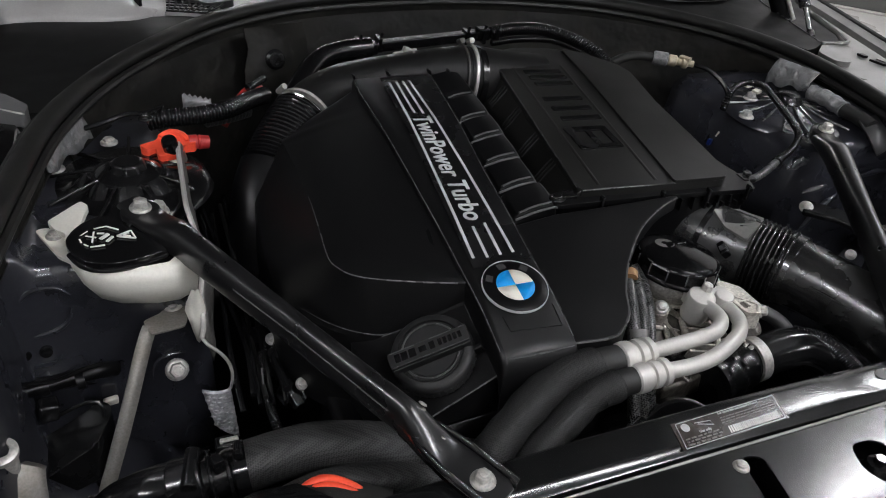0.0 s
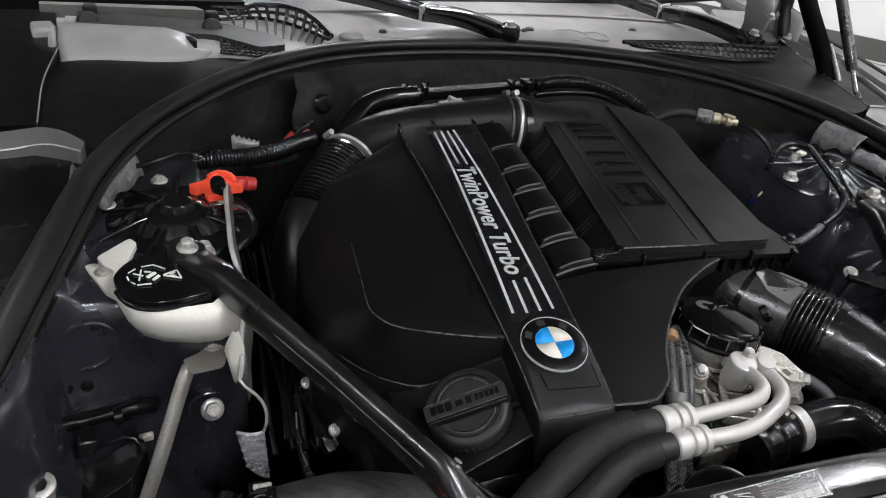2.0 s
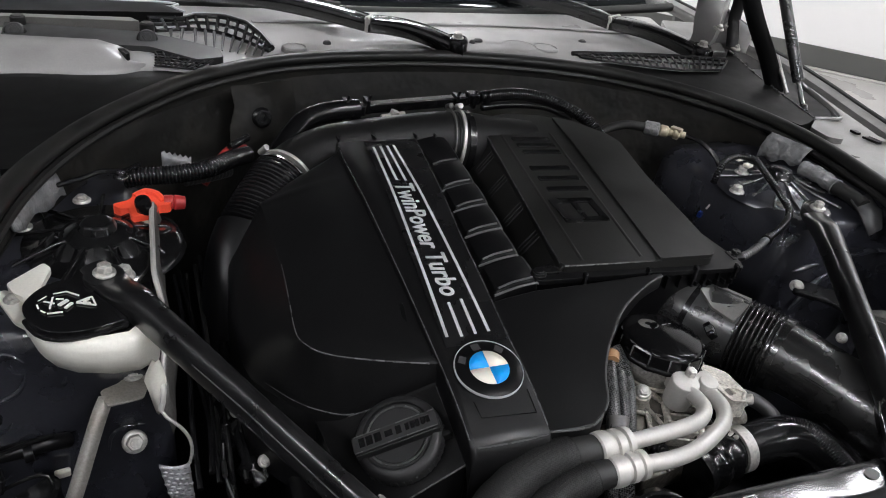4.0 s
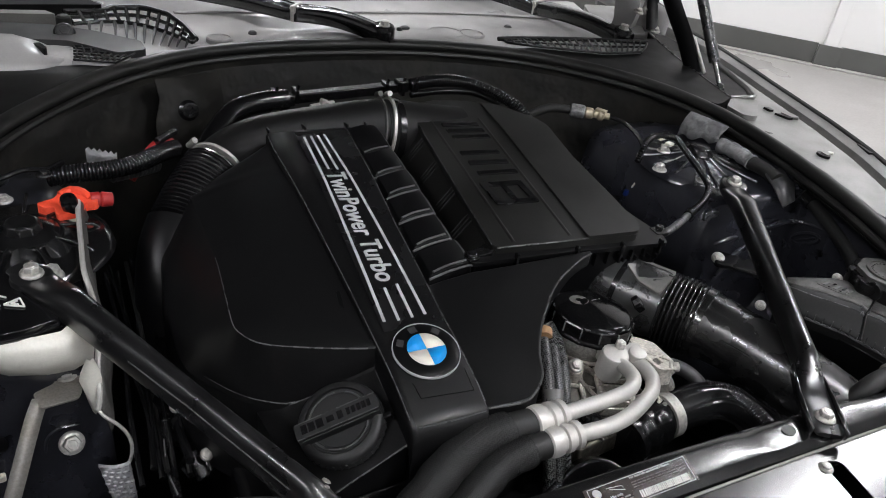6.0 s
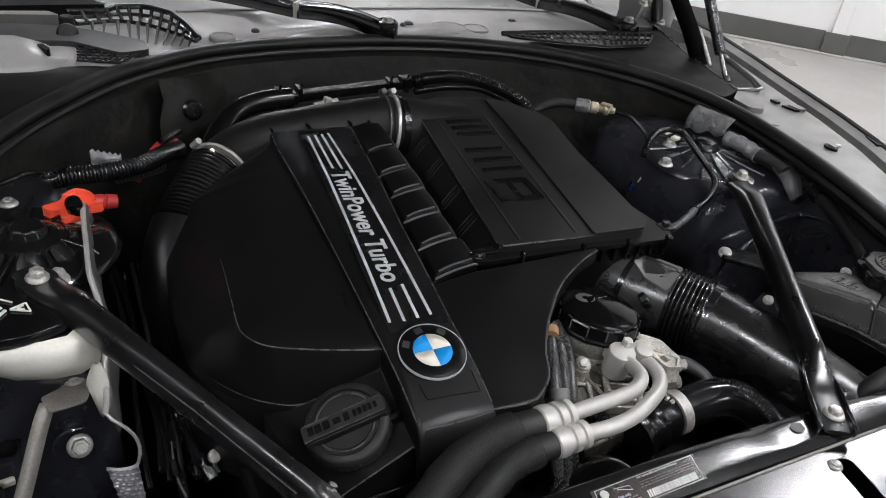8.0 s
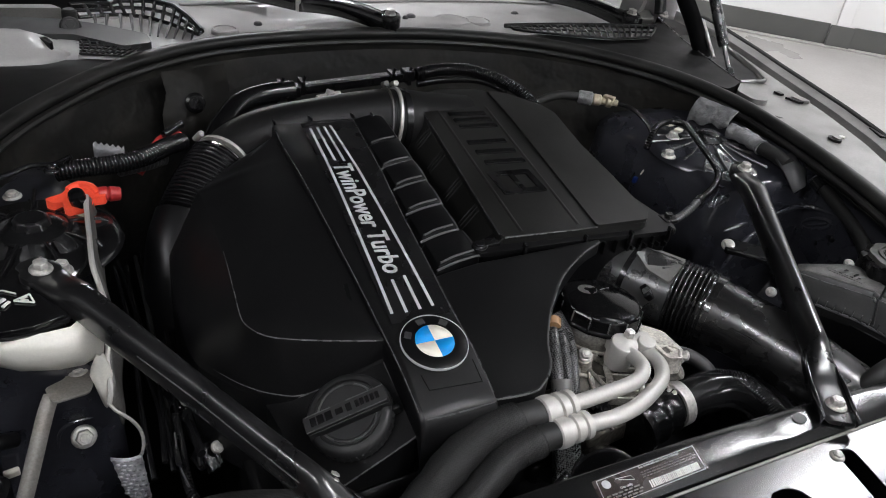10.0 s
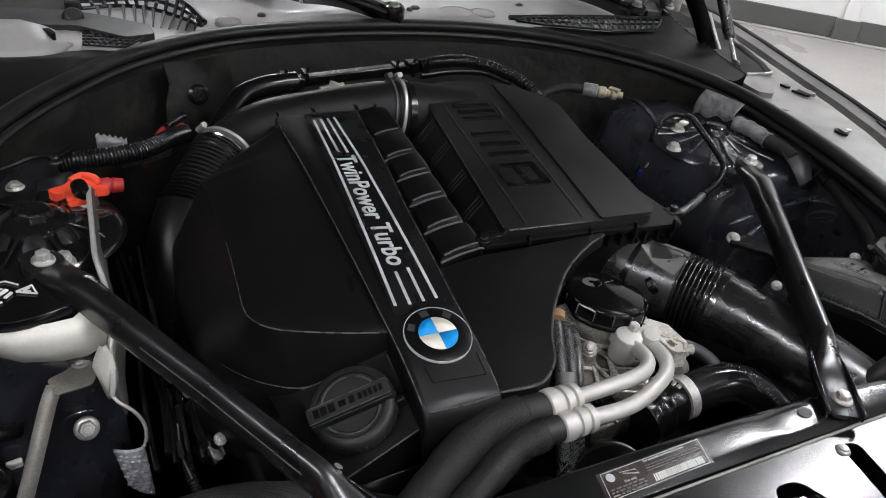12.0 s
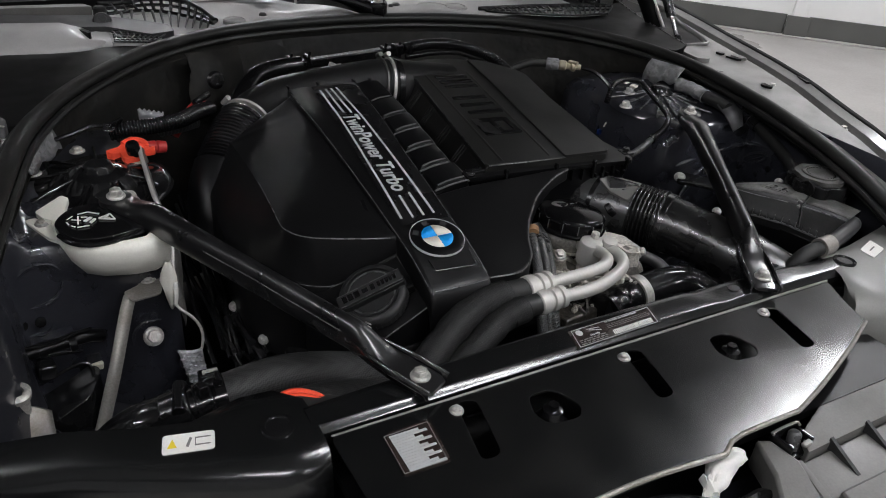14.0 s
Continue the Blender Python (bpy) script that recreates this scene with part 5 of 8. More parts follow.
            part("mount_pocket", sheet(rows), BLACK_PAINT, w, "glossy pressed panel", smooth=60)
    for a in ((233, 0.108), (196, 0.118), (150, 0.06)) if side > 0 else ((165, 0.085),):
        x, y = cx + a[1] * math.cos(radians(a[0])), cy + a[1] * math.sin(radians(a[0]))
        bolt("mount_nut", (x, y, cz + 0.012), w, (0, 0, 1), 0.008, 0.012, 0.011, "zinc-plated nut")
    if side > 0:
        bolt("wing_bolt", (0.4560, 0.3574, -0.037), w, (-0.4, -0.4, 0.8), 0.007, 0.0105, 0.008)
        bolt("wing_bolt", (0.4502, 0.2528, -0.055), w, (-0.5, -0.4, 0.75), 0.0055, 0.008, 0.006)
        bolt("wing_bolt", (0.40, 0.24, -0.10), w, (-0.4, -0.4, 0.8), 0.006, 0.010, 0.006)
    else:
        bolt("wing_bolt", (-0.482, 0.338, -0.112), w, (0.1, -0.85, 0.5), 0.0095, 0.0135, 0.010)
        bolt("wing_bolt", (-0.521, 0.612, 0.046), w, (0, 0, 1), 0.007, 0.011, 0.008)
        bolt("mount_nut", (-0.477, 0.430, 0.046), w, (0.1, -0.1, 1), 0.0085, 0.0125, 0.012, "zinc-plated nut")
    fy = face + 0.006
    def on_face(x, z):
        return (side * x, fy + 0.10 * (z + 0.05), z)
    if side < 0:
        part("pressed_bead", tube([on_face(x, z) for x, z in ((0.632, -0.030), (0.630, -0.004), (0.612, 0.017), (0.588, 0.019), (0.574, 0.008))], faded(0.0028), 8, 0.006), BAY_PAINT, w, "raised bead")
        part("pressed_bead", tube([on_face(x, z) for x, z in ((0.575, -0.006), (0.582, -0.024), (0.600, -0.034), (0.622, -0.036))], faded(0.0028), 8, 0.006), BAY_PAINT, w, "raised bead")
        part("lower_bead", tube([on_face(x, z) for x, z in ((0.642, -0.066), (0.62, -0.072), (0.602, -0.072), (0.594, -0.062))], faded(0.0025), 8, 0.006), BAY_PAINT, w, "raised bead")
        for x in (0.628, 0.608):
            part("stud", lathe([(0.0065, -0.004), (0.0065, 0.004), (0.003, 0.005)], on_face(x, -0.055), (0, -1, 0.2), 14), PLASTIC_GLOSS, w)
        part("bolt_bead", tube([on_face(0.508, -0.118), on_face(0.504, -0.098), on_face(0.490, -0.088), on_face(0.470, -0.088)], faded(0.0022), 8, 0.006), BAY_PAINT, w, "raised bead")
    else:
        part("dome_bead", tube([(0.553, 0.373, -0.006), (0.589, 0.373, -0.001), (0.618, 0.374, 0.001), (0.633, 0.352, 0.005), (0.636, 0.321, 0.010), (0.636, 0.298, 0.013)], faded(0.0050), 10, 0.006), BAY_PAINT, w, "raised crease")
        part("oval_bead", tube([(0.633, 0.344 - 0.023 * math.cos(a) + 0.007 * math.sin(a), -0.019 + 0.015 * math.cos(a) + 0.006 * math.sin(a)) for a in np.linspace(0, 2 * math.pi, 21)], 0.0046, 8, 0.006), BAY_PAINT, w, "raised oval")
        part("oval_bead", tube([(0.632, 0.360, -0.030), (0.631, 0.343, -0.020), (0.632, 0.327, -0.008)], 0.0026, 8, 0.006), BAY_PAINT, w)
        part("lower_bead", tube([(0.630, 0.330, -0.060), (0.632, 0.310, -0.042), (0.633, 0.295, -0.027)], faded(0.0028), 8, 0.006), BAY_PAINT, w, "raised crease")
        for y, z in ((0.331, -0.047), (0.309, -0.026)):
            part("stud", lathe([(0.006, -0.004), (0.006, 0.003), (0.003, 0.004)], (0.632, y, z), (-1, -0.1, 0.1), 14), PLASTIC_GLOSS, w)
        part("tower_bead", tube([(0.485, 0.376, -0.098), (0.499, 0.376, -0.076), (0.518, 0.376, -0.049), (0.536, 0.376, -0.036)], faded(0.0050), 10, 0.006), BAY_PAINT, w, "raised crease")
        part("tower_bead", tube([(0.462, 0.378, -0.024), (0.481, 0.377, -0.020), (0.510, 0.377, -0.016)], faded(0.0050), 10, 0.006), BAY_PAINT, w, "raised crease")
        stay_arm = [(0.4543, 0.3677), (0.4758, 0.3765), (0.5037, 0.3446), (0.5338, 0.3029), (0.4996, 0.2712), (0.4773, 0.3174), (0.4443, 0.3488)]
        part("stay_arm", prism(stay_arm, -0.046, -0.036), PLASTIC_FINE, w, "flat dark arm under the wing bolt", bevel=0.003)
    # pale insulation tucked below the seal
    rows = []
    for k, t in enumerate(np.linspace(0, 1, 16)):
        y = 0.63 - (0.12 if side < 0 else 0.075) * t
        x = float(np.interp(y, [0.44, 0.5, 0.56, 0.61, 0.66], [0.612, 0.596, 0.577, 0.556, 0.535] if side < 0 else [0.608, 0.612, 0.606, 0.592, 0.573]))
        w_ = 0.0008 * math.sin(k * 1.3) + 0.0006 * math.sin(k * 2.9)
        low_ = 0.046 + 0.016 * t + 0.004 * math.sin(k * 0.9)
        rows.append([(side * (x + w_ + dx), y + dy, z) for dx, dy, z in ((0.010, 0.0, 0.092), (0.004, 0.002, 0.082), (-0.002, 0.003, 0.5 * (0.082 + low_)), (-0.006, 0.0, low_))])
    part("insulation", sheet(rows), MAT_SILVER, w, "pale grey insulation sheet", solid=0.003, smooth=70)


inner_wing(-1)
inner_wing(1)


# ---------------------------------------------------------------- driver's-side corner: tank, shield, brackets
def washer_tank():
    t = thing("washer_tank", (-0.52, 0.37, -0.06), "cream washer fluid tank with a black printed cap", "washer tank")
    top = [(-0.572, 0.385), (-0.560, 0.345), (-0.535, 0.324), (-0.500, 0.314), (-0.466, 0.316), (-0.447, 0.338), (-0.452, 0.39), (-0.50, 0.425), (-0.55, 0.42)]
    def ring(grow, dx, dy, z):
        c = Vector((-0.515, 0.37, 0))
        pts = curve_points([c + (Vector((*p, 0)) - c) * grow for p in top], 0.012, closed=True)
        return [(p.x + dx, p.y + dy, z) for p in pts]
    levels = [ring(0.80, 0, 0, 0.047), ring(0.95, 0, 0, 0.044), ring(1.02, 0, 0, 0.034), ring(1.0, 0.002, 0.004, 0.014), ring(0.93, 0.006, 0.012, -0.006), ring(0.70, 0.008, 0.024, -0.020), ring(0.4, 0.01, 0.035, -0.027)]
    n = min(len(r) for r in levels)
    levels = [[r[int(i * len(r) / n)] for i in range(n)] for r in levels]
    bm = sheet([r + [r[0]] for r in levels])
    bmesh.ops.remove_doubles(bm, verts=bm.verts, dist=1e-5)
    part("body", bm, TANK_WHITE, t, "cream translucent plastic body", smooth=70)
    lower = rounded([(-0.604, 0.430), (-0.592, 0.434), (-0.562, 0.398), (-0.556, 0.368), (-0.564, 0.358), (-0.580, 0.374)], 0.005)
    part("fixing_tab", prism(lower, 0.034, 0.040, [circle(-0.585, 0.412, 0.0055, 14)]), TANK_WHITE, t, "cream fixing tab", bevel=0.0015)
    upper = rounded([(-0.590, 0.428), (-0.556, 0.458), (-0.548, 0.448), (-0.559, 0.412), (-0.562, 0.384), (-0.574, 0.388), (-0.572, 0.404), (-0.582, 0.412)], 0.004)
    part("fixing_tab", prism(upper, lambda x, y: 0.041 + 0.12 * max(0, y - 0.40), lambda x, y: 0.0475 + 0.12 * max(0, y - 0.40)), TANK_WHITE, t, "cream upright tab", bevel=0.0015)
    bolt("tab_bolt", (-0.5845, 0.4125, 0.040), t, (0, 0, 1), 0.0055, 0.0085, 0.007)
    cap = [(-0.571, 0.378), (-0.558, 0.340), (-0.536, 0.326), (-0.510, 0.326), (-0.488, 0.333), (-0.473, 0.345), (-0.490, 0.382), (-0.507, 0.403), (-0.524, 0.419), (-0.552, 0.412)]
    out = [tuple(p.xy) for p in curve_points([(*p, 0) for p in cap], 0.008, closed=True)]
    c = part("cap", prism(out, 0.047, lambda x, y: 0.0585 - 1.2 * ((x + 0.525) ** 2 + (y - 0.37) ** 2)), PLASTIC_GLOSS, t, "glossy black snap-on cap", bevel=0.003, segments=3)
    part("cap_lip", tube([(*p, 0.0475) for p in out[2:len(out) // 2 + 2]], 0.003, 8, 0.012), PLASTIC_GLOSS, t)
    # washer pictogram: windscreen outline, drops and fan
    z = 0.0592
    def bar(p, q, w=0.0016):
        a, b = Vector((*p, 0)), Vector((*q, 0))
        d = (b - a).normalized() * w / 2
        return prism([(a.x - d.y, a.y + d.x), (a.x + d.y, a.y - d.x), (b.x + d.y, b.y - d.x), (b.x - d.y, b.y + d.x)], z - 0.0016, lambda x, y: 0.0592 - 1.2 * ((x + 0.525) ** 2 + (y - 0.37) ** 2))
    ax, ay = -0.5395, 0.374
    marks = [bar((ax - 0.014, ay - 0.011), (ax - 0.010, ay - 0.016)), bar((ax - 0.008, ay - 0.018), (ax + 0.006, ay - 0.018)), bar((ax - 0.018, ay), (ax - 0.016, ay - 0.008)), bar((ax - 0.017, ay + 0.006), (ax - 0.010, ay + 0.013)), bar((ax - 0.004, ay + 0.016), (ax + 0.008, ay + 0.018)), bar((ax + 0.008, ay + 0.018), (ax + 0.020, ay + 0.008)),
             bar((ax - 0.012, ay + 0.004), (ax - 0.002, ay - 0.002)), bar((ax - 0.006, ay - 0.010), (ax - 0.004, ay + 0.010)), bar((ax + 0.002, ay - 0.006), (ax + 0.010, ay + 0.002), 0.004), bar((ax + 0.008, ay - 0.012), (ax + 0.014, ay - 0.004), 0.003), bar((ax - 0.001, ay + 0.006), (ax + 0.006, ay + 0.004)),
             bar((ax + 0.018, ay - 0.004), (ax + 0.036, ay - 0.012)), bar((ax + 0.018, ay - 0.004), (ax + 0.032, ay + 0.004)), bar((ax + 0.032, ay + 0.004), (ax + 0.036, ay - 0.012)), bar((ax + 0.024, ay - 0.004), (ax + 0.031, ay - 0.007)), bar((ax + 0.024, ay - 0.003), (ax + 0.030, ay + 0.0))]
    for mark in marks:
        part("pictogram", mark, PAPER, c)


washer_tank()


def heat_shield():
    h = thing("heat_shield", (-0.445, 0.42, -0.1), "thin dull metal heat shield with a curled edge", "heat shield")
    top = [(-0.440, 0.565, 0.062), (-0.442, 0.542, 0.056), (-0.444, 0.49, 0.050), (-0.446, 0.434, 0.047), (-0.443, 0.41, 0.036), (-0.440, 0.385, 0.024), (-0.442, 0.36, 0.004), (-0.447, 0.342, -0.018), (-0.448, 0.325, -0.04), (-0.452, 0.318, -0.055)]
    path = curve_points(top, 0.008)
    rows = [[(p.x, p.y, p.z), (p.x + 0.004, p.y, p.z - 0.004), (p.x + 0.009, p.y + 0.002, p.z - 0.03 + 0.004 * math.sin(90 * p.y)), (p.x + 0.010, p.y + 0.01, p.z - 0.045)] for p in path]
    part("sheet", sheet(rows), DARK_SHEET, h, "dull dark grey sheet", solid=0.0016)
    part("rolled_edge", tube(top, 0.0030, 8, 0.01), PIPE_ALU, h, "pale rolled edge")
    low = [(-0.452, 0.318, -0.055), (-0.446, 0.312, -0.062), (-0.436, 0.31, -0.072), (-0.427, 0.308, -0.088), (-0.424, 0.306, -0.104), (-0.427, 0.302, -0.120), (-0.434, 0.300, -0.128)]
    part("lower_edge", tube(low, 0.002, 8, 0.01), STEEL, h, "pale rolled edge")
    flap = []
    for i in range(9):
        u = i / 8
        left, right = -0.459 + 0.010 * u, -0.4285 + 0.004 * u
        flap.append([(left + (right - left) * v, 0.300 - 0.004 * math.sin(math.pi * v) - 0.010 * u, -0.114 - (0.050 + 0.026 * v) * u - 0.006 * v * (1 - u)) for v in np.linspace(0, 1, 8)])
    part("dimpled_flap", sheet(flap), FOIL, h, "dimpled silver foil flap", solid=0.0015, smooth=80)
    for i in range(9):
        for k in range(5):
            u, v = (i + 0.5) / 9, (k + 0.3 + 0.4 * (i % 2)) / 5
            left, right = -0.459 + 0.010 * u, -0.4285 + 0.004 * u
            part("dimple", lathe([(0.0034, 0.0), (0.0027, 0.0020), (0.0012, 0.0030)], (left + (right - left) * v, 0.3002 - 0.004 * math.sin(math.pi * v) - 0.010 * u, -0.114 - (0.050 + 0.026 * v) * u - 0.006 * v * (1 - u)), (0, -1, 0.15), 8, 0.6), FOIL, h)
    tongue = [[(a, 0.332, z), ((a + b) / 2, 0.329, z - 0.001), (b, 0.332, z)] for a, b, z in ((-0.456, -0.450, 0.004), (-0.463, -0.446, -0.012), (-0.4655, -0.4445, -0.022), (-0.462, -0.445, -0.038), (-0.459, -0.448, -0.054), (-0.456, -0.453, -0.068))]
    part("tongue", sheet(tongue), TANK_WHITE, h, "bent pale tongue", solid=0.0014, smooth=80)


heat_shield()


def stay():
    s = thing("stay_bracket", (-0.57, 0.24, -0.25), "brownish steel stay bolted under the washer tank", "bracket")
    def strip(pts, w, side):
        path = curve_points(pts, 0.01)
        return sheet([[p - Vector(side) * w / 2, p + Vector(side) * w / 2] for p in path])
    tab = rounded([(-0.487, 0.381), (-0.463, 0.369), (-0.4635, 0.334), (-0.468, 0.320), (-0.503, 0.315), (-0.510, 0.340), (-0.489, 0.350)], 0.005)
    part("tab", prism(tab, -0.0375, -0.0350), GREY_SHEET, s, "brownish folded tab", bevel=0.0008)
    part("leg", strip([(-0.503, 0.330, -0.0355), (-0.513, 0.314, -0.050), (-0.540, 0.276, -0.110), (-0.572, 0.246, -0.185), (-0.60, 0.22, -0.25)], 0.018, (0.85, 0.05, -0.25)), GREY_SHEET, s, "long grey leg", solid=0.0025)
    bolt("stay_bolt", (-0.477, 0.358, -0.035), s, (0, -0.2, 1), 0.007, 0.0105, 0.006)


stay()


def jump_terminal():
    j = thing("jump_start_terminal", (-0.445, 0.57, 0.03), "open bright red jump-start terminal cover", "terminal cover")
    flap = rounded([(-0.497, 0.578), (-0.470, 0.588), (-0.462, 0.604), (-0.440, 0.608), (-0.418, 0.592), (-0.405, 0.588), (-0.410, 0.566), (-0.428, 0.566), (-0.430, 0.548), (-0.470, 0.540), (-0.471, 0.565), (-0.484, 0.562)], 0.006)
    flap = [(-0.449 + 0.78 * (x + 0.449), 0.572 + 0.78 * (y - 0.568)) for x, y in flap]
    part("cover_flap", prism(flap, 0.044, lambda x, y: 0.053 + 0.10 * (y - 0.55), [circle(-0.447, 0.567, 0.0115, 18)]), RED, j, "bright red moulded flap", bevel=0.002)
    part("cover_wall", tube([(-0.459, 0.595, 0.056), (-0.446, 0.602, 0.059), (-0.432, 0.593, 0.058), (-0.426, 0.580, 0.054)], 0.005, 8, 0.008), RED, j)
    ka, kd = Vector((-0.447, 0.566, 0.046)), Vector((-0.15, -0.35, 0.92)).normalized()
    part("terminal_knob", lathe([(r * 0.7, h) for r, h in ((0.0135, -0.004), (0.0142, 0.0), (0.0142, 0.024), (0.0125, 0.0275), (0.008, 0.0275), (0.007, 0.0245), (0.0, 0.0245))], ka, kd, 14), PLASTIC_GLOSS, j, "fluted black knob", smooth=20)
    part("stub", rod((-0.447, 0.552, 0.012), (-0.447, 0.562, 0.044), 0.0075), CREAM, j, "pale stub")
    part("cable_boot", lathe([(0.009, 0), (0.0098, 0.010), (0.008, 0.012), (0.0098, 0.014), (0.0085, 0.026)], (-0.426, 0.584, 0.052), (1, 0.1, -0.15), 18), RED_RUBBER, j, "crimson cable boot")
    part("cable", tube([(-0.366, 0.700, 0.016), (-0.358, 0.706, 0.024), (-0.350, 0.714, 0.034), (-0.325, 0.735, 0.052), (-0.30, 0.752, 0.045)], 0.0062, 12, 0.01), RED_RUBBER, j, "red battery cable")


jump_terminal()


def left_corner():
    # low black tray with a rolled lip
    t = thing("side_tray", (-0.6, 0.27, -0.2), "black plastic tray below the inner wing", "tray")
    part("tray", prism(rounded([(-0.72, 0.262), (-0.60, 0.300), (-0.563, 0.318), (-0.552, 0.300), (-0.57, 0.255), (-0.70, 0.20)], 0.012), -0.17, lambda x, y: -0.130 + 0.22 * (x + 0.62)), PLASTIC_FINE, t, "black tray floor", bevel=0.004)
    part("tray_lip", tube([(-0.665, 0.285, -0.140), (-0.645, 0.297, -0.127), (-0.608, 0.300, -0.112), (-0.575, 0.302, -0.102), (-0.562, 0.298, -0.108), (-0.565, 0.285, -0.128)], 0.0022, 8, 0.01), PLASTIC_FINE, t, "rolled lip")
    rail = part("rail", tube([(-0.675, 0.298, -0.078), (-0.637, 0.302, -0.072), (-0.600, 0.306, -0.070), (-0.562, 0.312, -0.070), (-0.545, 0.325, -0.082)], 0.0085, 12, 0.008), PLASTIC, t, "dull black hose along the wing")
    for x in (-0.648, -0.612, -0.578):
        part("rail_clip", rod((x - 0.004, 0.3035, -0.0712), (x + 0.004, 0.3045, -0.0708), 0.0100), PLASTIC, rail)
    part("rail_wire", tube([(-0.668, 0.290, -0.062), (-0.63, 0.296, -0.058), (-0.60, 0.300, -0.062), (-0.575, 0.303, -0.056), (-0.555, 0.312, -0.060)], 0.0022, 8, 0.008), PLASTIC, t, "thin black wire")
    part("block", merged(box((0.045, 0.03, 0.030), (-0.655, 0.283, -0.100), (8, 0, -8)), box((0.02, 0.02, 0.02), (-0.612, 0.292, -0.092), (0, 10, 10))), PLASTIC_FINE, t, "black moulded block", bevel=0.003)
    part("clip", box((0.016, 0.006, 0.014), (-0.556, 0.332, -0.135), (20, 0, 10)), CREAM, t, "cream plastic clip", bevel=0.002)
    part("pipe", tube([(-0.66, 0.34, -0.08), (-0.62, 0.335, -0.10), (-0.57, 0.345, -0.115), (-0.54, 0.36, -0.14)], 0.0026, 10, 0.01), PLASTIC_GLOSS, t, "thin black pipe")
    b = thing("corner_bracket", (-0.64, 0.25, -0.14), "worn grey bracket with a round washer", "bracket")
    part("boss", lathe([(0.011, -0.035), (0.011, 0.004), (0.014, 0.006), (0.014, 0.012), (0.011, 0.014), (0.007, 0.014), (0.007, 0.006)], (-0.640, 0.198, -0.052), (0.05, -0.25, 0.95), 24), STEEL, b, "round grey boss")
    rows = [[(-0.652 + 0.04 * u, 0.205 - 0.022 * v, -0.066 - 0.02 * u * u - 0.028 * v * v) for v in (-0.5, 0, 0.5, 1.0, 1.4)] for u in np.linspace(0, 1, 7)]
    part("arm", sheet(rows), GREY_SHEET, b, "worn grey arm", solid=0.004)
    part("strut", tube([(-0.645, 0.2, -0.07), (-0.64, 0.21, -0.16), (-0.63, 0.22, -0.36)], 0.012, 10, 0.03), GREY_SHEET, b)
    # thin rod with bolts under the bulkhead
    r = thing("earth_strap", (-0.5, 0.63, 0.05), "thin black rod fixed with small bolts", "rod")
    part("rod", tube([(-0.57, 0.615, 0.062), (-0.525, 0.632, 0.066), (-0.495, 0.645, 0.070), (-0.470, 0.638, 0.072), (-0.45, 0.66, 0.07)], 0.0035, 8, 0.01), PLASTIC_GLOSS, r)
    bolt("rod_bolt", (-0.473, 0.628, 0.068), r, (0, 0, 1), 0.006, 0.010, 0.008, mat=BLACK_PAINT, label="small black bolt")


left_corner()


def sleeve(name, pts, r, label, category="hose", mat=None, ridge=0.0, step=0.006, pitch=1, seg=16):
    h = thing(name, pts[len(pts) // 2], label, category)
    part("sleeve", tube(pts, r, seg, step, ridge, pitch), mat or WEAVE, h)
    return h


a = sleeve("coolant_hose", [(-0.445, 0.138, -0.070), (-0.405, 0.138, -0.064), (-0.365, 0.132, -0.058), (-0.31, 0.112, -0.056), (-0.255, 0.085, -0.062), (-0.19, 0.06, -0.075)], 0.0245, "black woven-sleeved coolant hose in front of the engine")
hose_clamp("clamp", (-0.440, 0.138, -0.069), (1, -0.05, 0.1), 0.0245, a, mat=PLASTIC_GLOSS)
a = sleeve("lower_hose", [(-0.47, 0.066, -0.085), (-0.42, 0.080, -0.074), (-0.37, 0.088, -0.068), (-0.30, 0.074, -0.066), (-0.22, 0.045, -0.075), (-0.15, 0.03, -0.09)], 0.020, "black woven-sleeved lower hose")
b = thing("quick_connector", (-0.46, 0.14, -0.09), "glossy black hose connector with a wire clip", "connector")
part("body", merged(rod((-0.475, 0.14, -0.075), (-0.435, 0.138, -0.069), 0.022), rod((-0.50, 0.145, -0.085), (-0.47, 0.14, -0.075), 0.028), box((0.018, 0.014, 0.02), (-0.452, 0.146, -0.046)), rod((-0.49, 0.12, -0.06), (-0.48, 0.16, -0.055), 0.008)), PLASTIC_GLOSS, b, bevel=0.0015)
part("wire_clip", tube([(-0.462, 0.128, -0.045), (-0.458, 0.135, -0.038), (-0.446, 0.136, -0.038), (-0.442, 0.128, -0.045)], 0.0014, 6, 0.004), CHROME, b, "bright wire clip")
part("flange", merged(lathe([(0.026, 0), (0.026, 0.004), (0.022, 0.005)], (-0.452, 0.139, -0.072), (1, -0.05, 0.15), 24), lathe([(0.0255, 0), (0.0255, 0.004)], (-0.468, 0.14, -0.074), (1, -0.05, 0.15), 24), box((0.010, 0.012, 0.016), (-0.462, 0.130, -0.046), (0, 0, 15))), PLASTIC_GLOSS, b, "ribbed flange", bevel=0.001)
part("tie_buckle", merged(box((0.016, 0.004, 0.003), (-0.4485, 0.145, -0.034)), box((0.003, 0.004, 0.014), (-0.4555, 0.145, -0.040)), box((0.003, 0.004, 0.014), (-0.4415, 0.145, -0.040))), STEEL, b, "small grey buckle", bevel=0.0008)
part("elbow", tube([(-0.495, 0.145, -0.085), (-0.53, 0.15, -0.095), (-0.56, 0.165, -0.13), (-0.575, 0.18, -0.2)], 0.027, 20, 0.008), PLASTIC_GLOSS, b, "glossy black elbow")
